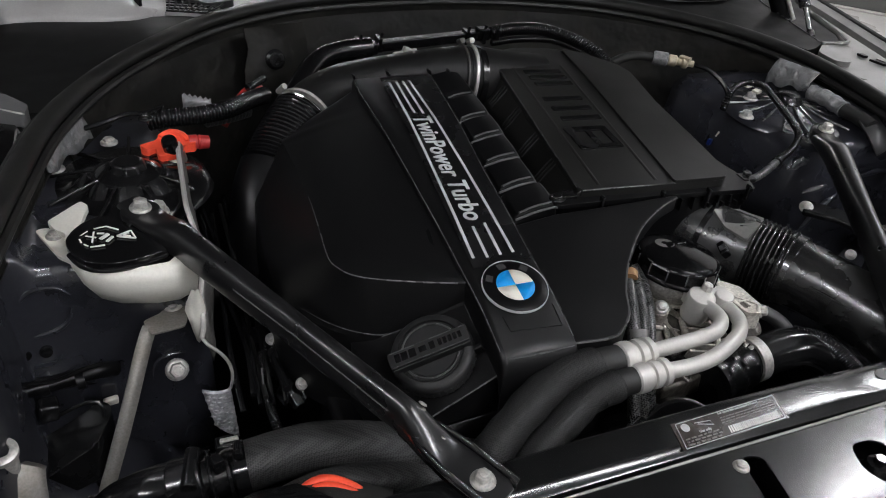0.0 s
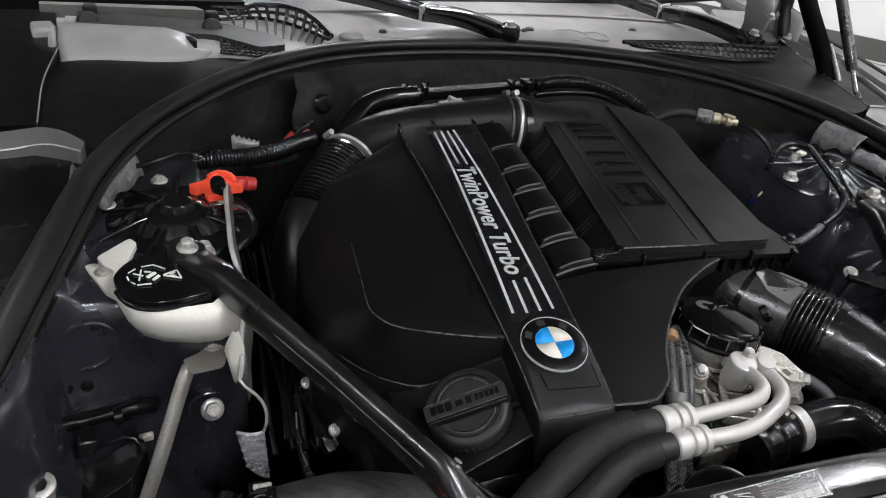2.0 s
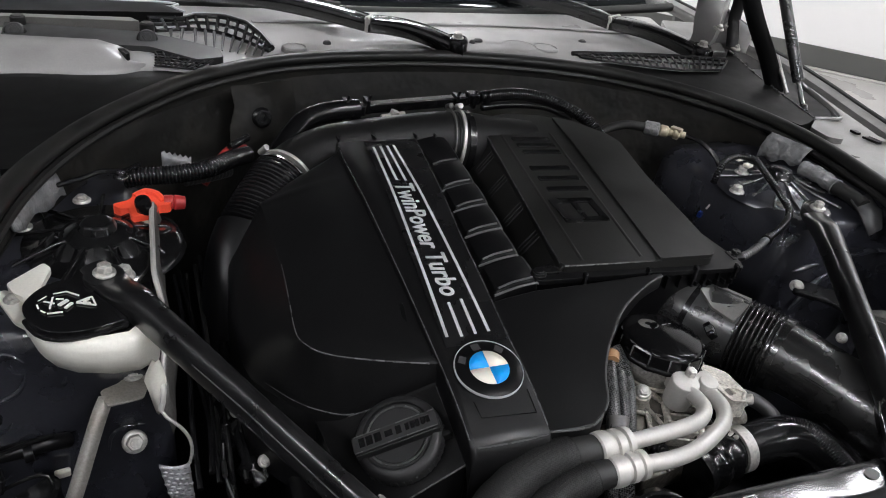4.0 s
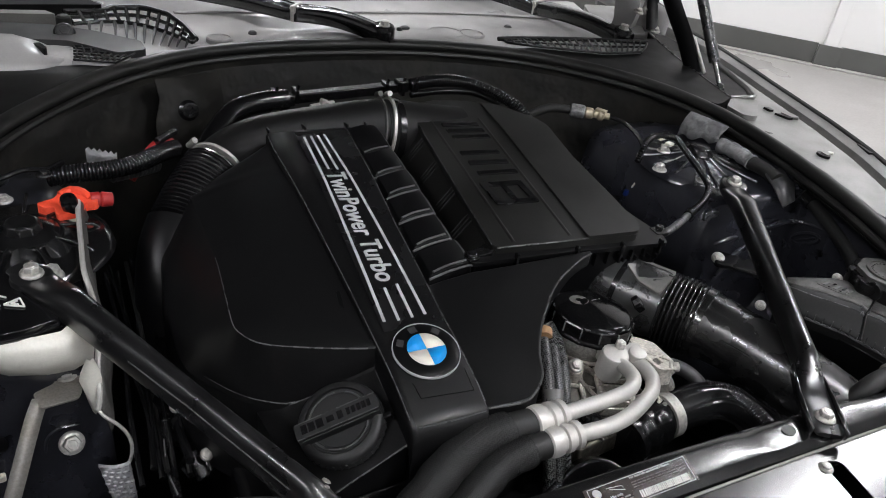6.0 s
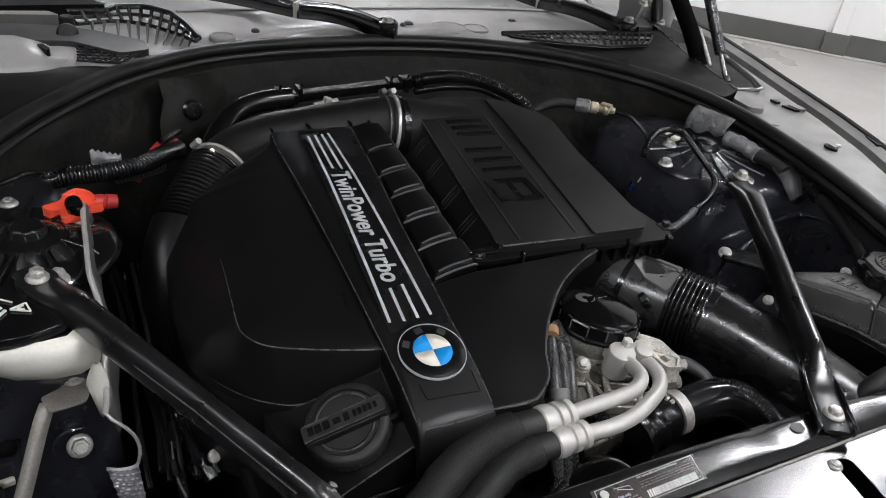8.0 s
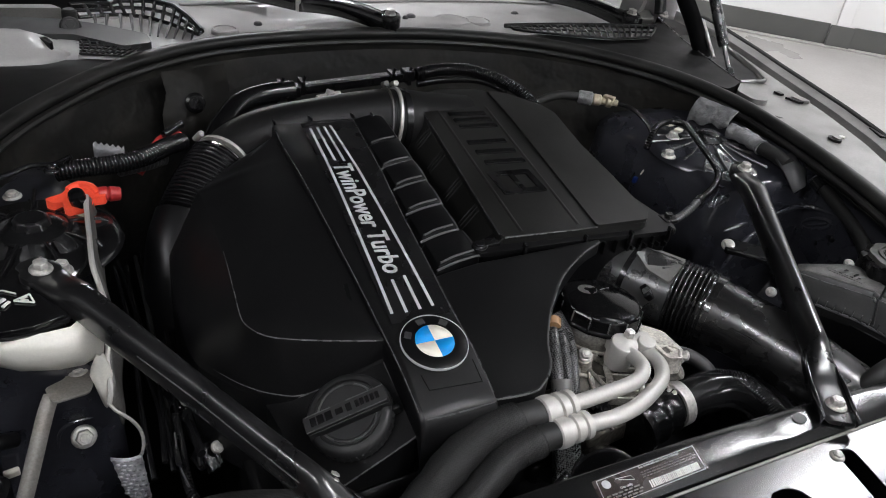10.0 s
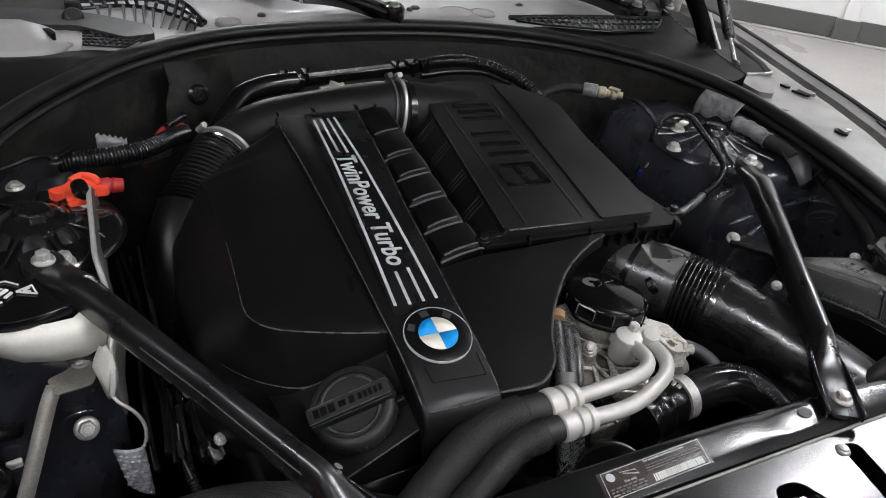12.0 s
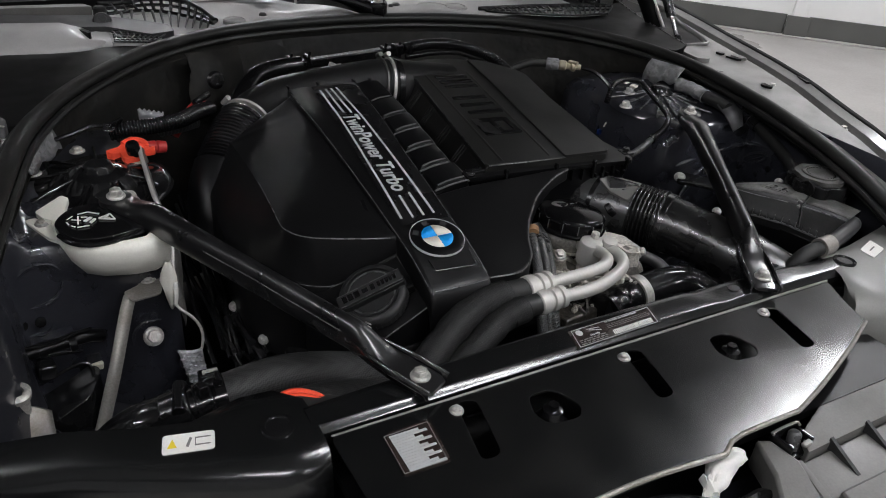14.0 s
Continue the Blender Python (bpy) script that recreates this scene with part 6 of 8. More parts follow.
for x, y, z in ((-0.52, 0.128, -0.075), (-0.545, 0.135, -0.085), (-0.505, 0.125, -0.066)):
    part("lug", box((0.012, 0.006, 0.008), (x, y, z), (20, 10, 30)), PLASTIC_GLOSS, b, bevel=0.001)
b = thing("cable_duct", (-0.37, 0.06, -0.07), "dark duct with a bright red band", "duct")
part("duct", tube([(-0.47, 0.045, -0.08), (-0.43, 0.058, -0.066), (-0.40, 0.062, -0.060), (-0.37, 0.055, -0.058), (-0.33, 0.035, -0.062)], 0.028, 18, 0.008), RUBBER, b, "black rubber duct")
for k, (dy, dz) in enumerate(((0.004, -0.003), (-0.003, -0.004), (-0.010, -0.008))):
    part("red_cable", tube([(-0.402, 0.068 + dy, -0.040 + dz), (-0.388, 0.071 + dy, -0.032 + dz), (-0.372, 0.068 + dy, -0.0295 + dz), (-0.354, 0.055 + dy, -0.0315 + dz), (-0.342, 0.043 + dy, -0.039 + dz)], 0.0042, 10, 0.006), RED, b, "bright red cable")
part("tan_cable", tube([(-0.398, 0.050, -0.047), (-0.383, 0.050, -0.041), (-0.366, 0.044, -0.040)], 0.0042, 10, 0.006), TAN, b, "tan cable")



def side_loom():
    l = thing("side_loom", (-0.37, 0.3, -0.2), "black wiring and connectors between engine and wing", "wiring loom")
    rnd = random.Random(7)
    for k in range(7):
        x = -0.415 + 0.008 * k
        pts = [(x + rnd.uniform(-0.006, 0.006), 0.62 - 0.09 * j, -0.07 - 0.012 * j + rnd.uniform(-0.02, 0.02)) for j in range(5)]
        part("wire", tube(pts, rnd.choice((0.003, 0.005, 0.007)), 8, 0.02), rnd.choice((PLASTIC_GLOSS, RUBBER)), l)
    part("corrugated_wire", ribbed([(-0.385, 0.33, -0.10), (-0.388, 0.285, -0.13), (-0.385, 0.25, -0.15), (-0.37, 0.225, -0.155), (-0.35, 0.215, -0.15)], 0.006, 0.0012, 0.004, 10), PLASTIC_GLOSS, l, "corrugated black wire")
    for x, y, z, s in ((-0.372, 0.33, -0.12, 0.03), (-0.362, 0.285, -0.13, 0.026), (-0.38, 0.37, -0.11, 0.024)):
        part("connector", merged(box((s, s * 0.8, s * 0.9), (x, y, z), (20, 10, 30)), box((s * 0.5, s * 1.3, s * 0.5), (x, y - 0.01, z + 0.004), (30, 0, 20))), PLASTIC_GLOSS, l, bevel=0.002)
    for x, y, z in ((-0.372, 0.345, -0.098), (-0.352, 0.325, -0.10), (-0.352, 0.275, -0.112)):
        bolt("connector_bolt", (x, y, z), l, (0.2, -0.6, 0.7), 0.005, 0.0075, 0.006)
    part("cleat", tube([(-0.392, 0.30, -0.10), (-0.394, 0.27, -0.115), (-0.388, 0.245, -0.13)], 0.0018, 6, 0.006), CHROME, l, "bright wire cleat")
    part("cleat", tube([(-0.36, 0.31, -0.108), (-0.355, 0.29, -0.112), (-0.35, 0.262, -0.125)], 0.0022, 6, 0.006), CHROME, l, "bright wire cleat")


side_loom()


# ---------------------------------------------------------------- back of the engine
def charge_pipe():
    p = thing("intake_pipe", (-0.1, 0.7, 0.02), "black plastic intake pipe clamped behind the engine cover", "intake pipe")
    part("pipe", tube([(-0.262, 0.645, 0.046), (-0.236, 0.672, 0.052), (-0.19, 0.695, 0.056), (-0.12, 0.708, 0.060), (-0.05, 0.710, 0.064), (0.0, 0.706, 0.066), (0.012, 0.705, 0.064)], lambda t: 0.036 + 0.007 * min(1, t * 3) + 0.004 * max(0, t * 3 - 2), 28, 0.008), TRIM_MATT, p, "smooth black pipe")
    part("mouth", tube([(0.012, 0.705, 0.064), (0.035, 0.703, 0.061), (0.07, 0.70, 0.052), (0.14, 0.70, 0.035)], lambda t: 0.0485 + 0.012 * t, 28, 0.008), TRIM_MATT, p, "flared black mouth")
    part("bellows", ribbed([(-0.262, 0.643, 0.047), (-0.279, 0.625, 0.039), (-0.299, 0.603, 0.025), (-0.319, 0.578, 0.004)], 0.0440, 0.0042, 0.0058, 30, 1.3), PLASTIC_GLOSS, p, "ribbed black bellows")
    part("elbow", tube([(-0.322, 0.578, 0.004), (-0.338, 0.552, -0.02), (-0.348, 0.52, -0.06), (-0.352, 0.5, -0.12)], 0.0425, 24, 0.01), PLASTIC, p, "dark lower elbow")
    hose_clamp("pipe_clamp", (0.020, 0.704, 0.063), (1, -0.12, -0.12), 0.0515, p, 0.005, screw=(-0.35, 0.5, 1))
    hose_clamp("pipe_clamp", (0.006, 0.7055, 0.065), (1, -0.1, -0.1), 0.0495, p, 0.003, screw=(-0.35, 0.5, 1), mat=DARK_SHEET)
    hose_clamp("pipe_clamp", (-0.257, 0.648, 0.0485), (0.6, 0.62, 0.25), 0.0420, p, 0.005, screw=(-0.6, 0.25, 0.55))
    part("clamp_wire", tube([Vector((-0.266, 0.639, 0.0450)) + 0.0436 * (math.cos(a) * Vector((0.72, -0.70, 0.0)) + math.sin(a) * Vector((-0.17, -0.18, 0.97))) for a in np.linspace(0, 2 * math.pi, 33)], 0.0014, 8, 0.006), CHROME, p, "bright wire ring")
    part("collar", tube([(0.026, 0.7035, 0.062), (0.036, 0.703, 0.061)], 0.0525, 28, 0.004), PLASTIC_FINE, p)
    for x in (-0.18, -0.125, -0.06, -0.03):
        part("pipe_tab", box((0.003, 0.016, 0.006), (x, 0.674, 0.0905), (0, 0, 10)), PLASTIC, p, bevel=0.001)


charge_pipe()


def rear_loom():
    l = thing("rear_wiring_rail", (0, 0.8, 0.05), "black wiring rail with corrugated conduit along the bulkhead", "wiring rail")
    part("rail", merged(*[box((0.225, 0.018, 0.016), (-0.015, 0.80, 0.092), (0, -3, 1)), box((0.02, 0.02, 0.02), (0.085, 0.80, 0.100)), box((0.028, 0.022, 0.018), (-0.118, 0.797, 0.086))]), PLASTIC_FINE, l, bevel=0.002)
    for x in (-0.135, -0.10, 0.055, 0.085, 0.11):
        part("rail_tie", merged(box((0.006, 0.024, 0.022), (x, 0.80, 0.094 + 0.03 * x)), box((0.004, 0.003, 0.009), (x + 0.003, 0.795, 0.108 + 0.03 * x), (0, 20, 0))), PLASTIC_GLOSS, l)
    part("conduit", ribbed([(0.10, 0.80, 0.100), (0.15, 0.806, 0.103), (0.20, 0.800, 0.102), (0.245, 0.772, 0.094), (0.275, 0.735, 0.082), (0.295, 0.70, 0.06)], 0.0112, 0.0018, 0.0045, 14), PLASTIC_GLOSS, l, "glossy corrugated conduit")
    part("conduit", ribbed([(0.10, 0.79, 0.086), (0.16, 0.795, 0.088), (0.22, 0.785, 0.086), (0.26, 0.755, 0.075)], 0.0062, 0.0012, 0.004, 10), PLASTIC_GLOSS, l, "thin corrugated conduit")
    part("pipe", tube([(-0.115, 0.797, 0.086), (-0.165, 0.79, 0.085), (-0.205, 0.772, 0.080), (-0.235, 0.742, 0.066), (-0.262, 0.71, 0.045)], 0.0165, 16, 0.008), PLASTIC_FINE, l, "black flattened pipe")
    part("stub", merged(box((0.012, 0.012, 0.02), (-0.065, 0.765, 0.085), (0, 20, 0)), rod((-0.085, 0.765, 0.082), (-0.045, 0.768, 0.086), 0.006)), STEEL, l, "grey sensor stub", bevel=0.001)
    s = thing("side_conduit", (-0.36, 0.67, 0.04), "thick black corrugated conduit at the bulkhead corner", "conduit")
    part("conduit", ribbed([(-0.470, 0.655, 0.052), (-0.445, 0.652, 0.056), (-0.40, 0.655, 0.056), (-0.36, 0.668, 0.056), (-0.325, 0.695, 0.056), (-0.30, 0.72, 0.05)], 0.0130, 0.0018, 0.0044, 16), PLASTIC_GLOSS, s, "ribbed conduit")
    part("conduit_end", ribbed([(-0.325, 0.725, 0.060), (-0.295, 0.752, 0.064)], 0.006, 0.001, 0.005, 12), PLASTIC_GLOSS, s)
    rows = [[(-0.420 + 0.038 * u, 0.690 - 0.004 * u, 0.052), (-0.420 + 0.038 * u, 0.695 - 0.004 * u, 0.070 - 0.010 * u + (0.004 if k % 2 else 0))] for k, u in enumerate(np.linspace(0, 1, 12))]
    part("toothed_strip", sheet(rows), MAT_SILVER, s, "grey toothed strip", solid=0.003)
    part("lower_conduit", ribbed([(-0.395, 0.672, 0.040), (-0.36, 0.682, 0.040), (-0.33, 0.70, 0.038)], 0.0115, 0.002, 0.006, 14), TRIM_GREY, s, "grey corrugated conduit")
    plug = thing("bulkhead_plug", (-0.257, 0.868, 0.05), "round black plug in the bulkhead", "plug")
    part("plug", lathe([(0.0165, 0), (0.0165, 0.004), (0.012, 0.008), (0.008, 0.008), (0.007, 0.004), (0.0, 0.004)], (-0.257, 0.862, 0.049), (0.2, -1, 0.35), 24), PLASTIC_FINE, plug)
    rows = [[(x, y - 0.03, z) for x, y, z in ((-0.305, 0.90, 0.10), (-0.30, 0.89, 0.07), (-0.31, 0.875, 0.04), (-0.31, 0.86, -0.02))], [(x, y - 0.035, z) for x, y, z in ((-0.20, 0.95, 0.092), (-0.195, 0.94, 0.06), (-0.195, 0.93, 0.03), (-0.195, 0.92, -0.02))]]
    part("plug_panel", sheet(rows), FELT, plug, "overlapping felt panel", solid=0.003)


rear_loom()


# ---------------------------------------------------------------- front right of the engine
def oil_filter():
    f = thing("oil_filter_housing", (0.11, 0.23, -0.12), "cast aluminium oil filter housing with a black screw cap", "oil filter housing")
    ax = Vector((0.10, 0.05, 1.0)).normalized()
    c = Vector((0.107, 0.234, -0.014))
    cap = [(0.0520, 0.008), (0.0545, 0.009), (0.0545, 0.0125), (0.0525, 0.014), (0.0515, 0.028), (0.0500, 0.0305)]
    k = part("screw_cap", lathe(cap, c, ax, 14), CAP_PLASTIC, f, "glossy black faceted screw cap", smooth=12, bevel=0.0008)
    part("cap_top", lathe([(0.0495, 0.0300), (0.0470, 0.0335), (0.044, 0.0342), (0.030, 0.0372), (0.016, 0.0392), (0.0, 0.040)], c, ax, 48), CAP_PLASTIC, k, "domed glossy top", smooth=50)
    m = aim(c, c + ax)
    for j in range(14):
        a = 2 * math.pi * j / 14
        part("cap_rib", moved(box((0.0016, 0.0016, 0.015), (0.0515 * math.cos(a), 0.0515 * math.sin(a), 0.0215), (0, 0, math.degrees(a))), m), EDGE, k)
    # rim highlight of the cap, painted as a pale ring
    part("rim_edge", tube([m @ Vector((0.0500 * math.cos(a), 0.0500 * math.sin(a), 0.0300)) for a in np.linspace(0, 2 * math.pi, 15)], 0.0007, 6, 0.03), EDGE, k, "fine painted rim highlight")
    # disc greyed for dust and for the reflection on its flat face
    part("stamped_disc", moved(lathe([(0.0125, 0), (0.0120, 0.0012), (0.0045, 0.0014), (0.004, 0.0004), (0.0, 0.0004)], (0.020, 0.004, 0.0372), (0.10, 0.02, 1), 28), m), DUST_SHEEN, k, "small dusty stamped disc with a painted reflection")
    part("top_line", moved(tube([(0.008, -0.006, 0.0400), (0.004, -0.022, 0.0388)], 0.0006, 6, 0.01), m), EDGE, k)
    part("housing", lathe([(0.040, -0.018), (0.0455, -0.010), (0.0475, -0.004), (0.0485, 0.004), (0.046, 0.008)], c, ax, 40), CAST_GREY, f, "grey cast flange")
    # body under the cap, its shade put into the colour
    part("housing_body", lathe([(0.026, -0.14), (0.029, -0.055), (0.033, -0.036), (0.040, -0.016), (0.030, -0.012)], c, ax, 36), CAST_SHADE, f, "stained cast body, shade painted in")
    for j in range(11):
        a = radians(176 + 13 * j)
        part("housing_web", moved(box((0.013, 0.0021, 0.040), (0.0390 * math.cos(a), 0.0390 * math.sin(a), -0.033), (0, -14, math.degrees(a))), m), ALU, f, bevel=0.0005)
    for r, h in ((0.0445, -0.019), (0.0400, -0.040)):
        part("housing_ring", lathe([(r - 0.006, h - 0.0015), (r, h - 0.0015), (r, h + 0.0015), (r - 0.006, h + 0.0015)], c, ax, 36), ALU, f)
    # ground below the parts, painted dark for the shade in the gaps
    part("casting_ground", merged(box((0.15, 0.09, 0.03), (0.105, 0.175, -0.100), (0, 0, 8)), box((0.07, 0.05, 0.04), (0.085, 0.185, -0.085), (0, 0, 20)), box((0.05, 0.04, 0.04), (0.135, 0.185, -0.078), (0, 10, -20))), CAST_SHADE, f, "stained dull ground of the casting, darkened as shade", bevel=0.004)
    # horizontal boss with two rings
    p, q = Vector((0.046, 0.219, -0.030)), Vector((0.106, 0.234, -0.030))
    boss = part("cast_tube", rod(p, q, 0.0092, 0.0098), ALU, f, "round cast boss")
    for t in (0.22, 0.45, 0.62):
        part("tube_ring", rod(p.lerp(q, t), p.lerp(q, t + 0.07), 0.0118), ALU, boss)
    part("cast_tube", rod((0.064, 0.200, -0.034), (0.100, 0.220, -0.036), 0.0070), ALU, f)
    # webbed triangular bracket below the lug
    web = [(0.058, 0.194, -0.030), (0.077, 0.203, -0.030), (0.101, 0.190, -0.050), (0.094, 0.166, -0.066), (0.070, 0.160, -0.070), (0.046, 0.172, -0.066)]
    for a, b in zip(web, web[1:] + web[:1]):
        part("casting_rib", rod(a, b, 0.0042, 0.0042, 10), ALU, f)
    for a, b in ((web[0], web[3]), (web[1], web[4]), ((0.055, 0.184, -0.045), (0.095, 0.180, -0.058)), ((0.070, 0.200, -0.030), (0.070, 0.160, -0.070))):
        part("casting_rib", rod(a, b, 0.0026, 0.0026, 8), ALU, f)
    # shade between the webs is painted into this floor
    part("bracket_floor", prism([(x, y) for x, y, _ in web], -0.095, lambda x, y: -0.072 + 0.9 * (y - 0.16)), CAST_SHADE, f, "stained floor between the webs, shade painted in")
    part("lug", rod((0.070, 0.198, -0.052), (0.0610, 0.1885, -0.0215), 0.0105), ALU, f, "round lug")
    # comb of thin cooling webs
    for j in range(7):
        y = 0.207 - 0.0095 * j
        part("cooling_web", box((0.044 - 0.002 * j, 0.0026, 0.020), (0.126 - 0.0045 * j, y - 0.006, -0.049 - 0.0028 * j), (24, 3, -20)), ALU, f, bevel=0.0006)
    part("casting_rib", rod((0.103, 0.206, -0.040), (0.090, 0.150, -0.062), 0.0046, 0.0040, 10), ALU, f)
    part("casting_rib", rod((0.148, 0.196, -0.038), (0.124, 0.142, -0.060), 0.0046, 0.0040, 10), ALU, f)
    part("lower_boss", lathe([(0.013, -0.02), (0.013, 0.010), (0.011, 0.012), (0.007, 0.012), (0.006, 0.004)], (0.146, 0.140, -0.062), (0.25, -0.6, 0.7), 20), ALU, f, "open round boss")
    part("lower_boss", lathe([(0.010, -0.02), (0.010, 0.008), (0.008, 0.010), (0.0, 0.010)], (0.172, 0.148, -0.045), (0.5, -0.5, 0.6), 18), CAST_GREY, f)
    rnd = random.Random(3)
    for j in range(26):
        x, y = rnd.uniform(0.04, 0.175), rnd.uniform(0.125, 0.160)
        z = -0.070 - 0.5 * max(0, 0.15 - y) + rnd.uniform(-0.020, 0.0)
        if j % 3:
            bm = box((rnd.uniform(0.002, 0.0045), rnd.uniform(0.010, 0.024), rnd.uniform(0.006, 0.014)), (x, y, z), (rnd.uniform(-30, 30), rnd.uniform(-30, 30), rnd.choice((20, 35, 110, 150)) + rnd.uniform(-10, 10)))
        else:
            d = Vector((rnd.uniform(-1, 0.6), rnd.uniform(-1, 0.0), rnd.uniform(0.1, 1))).normalized()
            r = rnd.uniform(0.004, 0.0075)
            bm = lathe([(r, -0.02), (r, 0.006), (r * 0.8, 0.007), (r * 0.55, 0.007), (r * 0.5, 0.002)], (x, y, z), d, 14)
        part("casting_detail", bm, (ALU, CAST_GREY, GREY_SHEET, PLASTIC_GLOSS)[j % 4], f, bevel=0.0006)
    for p, d in (((0.0605, 0.1875, -0.0195), (-0.3, -0.5, 0.8)), ((0.168, 0.144, -0.014), (0.5, -0.6, 0.4)), ((0.078, 0.290, 0.0), (-0.3, -0.7, 0.3)), ((0.155, 0.130, -0.060), (0.3, -0.7, 0.4))):
        bolt("housing_bolt", p, f, d, 0.0062, 0.0088, 0.010)
    # union block for the two pipes
    for x, y, z, r in ((0.100, 0.170, 0.004, 0.0165), (0.131, 0.166, 0.001, 0.0112)):
        part("union_can", lathe([(r * 0.9, -0.036), (r, -0.030), (r, -0.002), (r * 0.94, 0.0), (r * 0.6, 0.0006), (0.0, 0.0008)], (x, y, z), (0.02, -0.12, 1), 28), PIPE_ALU, f, "matt pale union", bevel=0.0006, smooth=30)
    part("union_block", box((0.058, 0.020, 0.016), (0.118, 0.184, -0.010), (0, 4, -14)), PIPE_ALU, f, "pale aluminium union block", bevel=0.002)
    deck_ = [(0.150, 0.207), (0.163, 0.200), (0.177, 0.187), (0.177, 0.166), (0.178, 0.152), (0.166, 0.136), (0.146, 0.140), (0.144, 0.156), (0.140, 0.180)]
    plate = part("cream_plate", prism(rounded(deck_, 0.004), -0.034, lambda x, y: -0.009 - 0.10 * (x - 0.15)), ALU, f, "cream cast plate", bevel=0.002)
    for a, b in (((0.150, 0.160), (0.170, 0.162)), ((0.158, 0.150), (0.160, 0.170)), ((0.150, 0.172), (0.172, 0.152))):
        part("plate_web", rod((*a, -0.0095), (*b, -0.0110), 0.0016, seg=8), ALU, plate)
    # pocket painted dark to read as a shaded recess
    part("plate_pocket", prism(rounded([(0.149, 0.158), (0.157, 0.160), (0.156, 0.149), (0.150, 0.148)], 0.002), -0.02, -0.0088), CAST_SHADE, plate, "cast pocket with painted shade")
    part("thin_bracket", sheet([[(0.140 + 0.012 * u, 0.213 - 0.012 * u, -0.012 + 0.008 * v) for v in (0, 1)] for u in np.linspace(0, 1, 5)]), STEEL, f, "thin bright bracket", solid=0.0012)
    bolt("union_bolt", (0.110, 0.178, 0.0), f, (0.1, -0.1, 1), 0.0068, 0.0095, 0.013)


oil_filter()


def cooling_line(name, metal, hose, ferrule, k=1.0):
    l = thing(name, metal[0], "pale aluminium air-conditioning line with a black hose", "air-conditioning line", "air-conditioning lines")
    part("pipe", tube(metal, 0.0086, 18, 0.004), PIPE_ALU, l, "matt aluminium pipe")
    p, d = Vector(ferrule), (Vector(hose[0]) - Vector(metal[0])).normalized()
    prof = [(0.010, -0.021), (0.0170, -0.0195), (0.0176, -0.0130), (0.0146, -0.0115), (0.0146, -0.0085), (0.0176, -0.0070), (0.0176, -0.001), (0.0146, 0.0005), (0.0146, 0.0040), (0.0180, 0.0055), (0.0188, 0.011), (0.0182, 0.018), (0.0165, 0.0195)]
    part("ferrule", lathe([(r * k, h) for r, h in prof], p, d, 32), PIPE_ALU, l, "crimped aluminium ferrule", smooth=25)
    part("hose", tube(hose, 0.0162 * k, 20, 0.004), RUBBER, l, "black rubber hose end")
    over = [Vector(h) for h in hose[1:]]
    line = curve_points(over, 0.0016)
    knit = lambda t: 0.0195 * k + 0.0007 * math.sin(23 * t) + 0.0005 * math.sin(51 * t) - 0.0011 * (round(t * (len(line) - 1)) % 2)
    part("sleeve", tube(line, knit, 18, 0.0016), SLEEVE, l, "black ribbed woven sleeve", smooth=80)
    seam = [p + Vector((0.004, 0.0, 0.0193 * k)) for p in over[1:]]
    part("sleeve_seam", tube(seam, 0.0012, 6, 0.008), RUBBER, l, "stitched seam")


cooling_line("air_conditioning_line", [(-0.028, 0.1035, 0.002), (0.01, 0.1065, 0.001), (0.048, 0.1095, 0.0), (0.078, 0.1155, -0.001), (0.097, 0.130, -0.002), (0.102, 0.150, -0.004), (0.098, 0.175, -0.006)],
             [(-0.05, 0.1025, 0.002), (-0.085, 0.1045, 0.001), (-0.12, 0.101, -0.001), (-0.16, 0.086, -0.006), (-0.205, 0.062, -0.018), (-0.25, 0.035, -0.04), (-0.29, 0.01, -0.075)], (-0.040, 0.103, 0.002))
cooling_line("air_conditioning_line", [(-0.024, 0.0775, -0.002), (0.018, 0.0770, -0.003), (0.052, 0.083, -0.004), (0.085, 0.097, -0.006), (0.112, 0.113, -0.008), (0.127, 0.133, -0.009), (0.130, 0.155, -0.010), (0.130, 0.172, -0.012)],
             [(-0.044, 0.0775, -0.003), (-0.074, 0.0775, -0.005), (-0.105, 0.074, -0.010), (-0.14, 0.06, -0.018), (-0.19, 0.035, -0.035), (-0.23, 0.01, -0.07)], (-0.036, 0.0775, -0.0025), 0.86)


def harness():
    h = thing("braided_harness", (0.0, 0.17, -0.05), "braided black wiring sleeves beside the engine cover", "wiring harness")
    for k, (dx, r) in enumerate(((0.0, 0.0075), (0.012, 0.0075), (0.022, 0.0065))):
        pts = [(0.042 + dx * 0.7, 0.238 + 0.3 * dx, 0.0), (0.022 + dx, 0.200, -0.006), (0.008 + dx, 0.165, -0.022), (-0.004 + dx, 0.135, -0.05), (-0.014 + dx, 0.105, -0.09), (-0.03 + dx, 0.07, -0.12)]
        part("braid", tube(pts, r, 12, 0.006), BRAID, h, "black braided sleeve")
    part("tape", tube([(0.012, 0.163, -0.024), (0.004, 0.143, -0.042)], 0.0125, 12, 0.006), GREY_PRINT, h, "dark grey tape")
    part("orange_band", tube([(0.040, 0.232, 0.004), (0.033, 0.221, 0.003)], 0.0088, 12, 0.004), TAN, h, "small orange-brown band")
    part("loop", ribbed([(-0.04, 0.06, -0.05), (-0.08, 0.045, -0.06), (-0.11, 0.03, -0.07), (-0.05, 0.04, -0.08), (0.0, 0.055, -0.07)], 0.006, 0.001, 0.0045, 10), PLASTIC_GLOSS, h, "corrugated wire loop")


harness()


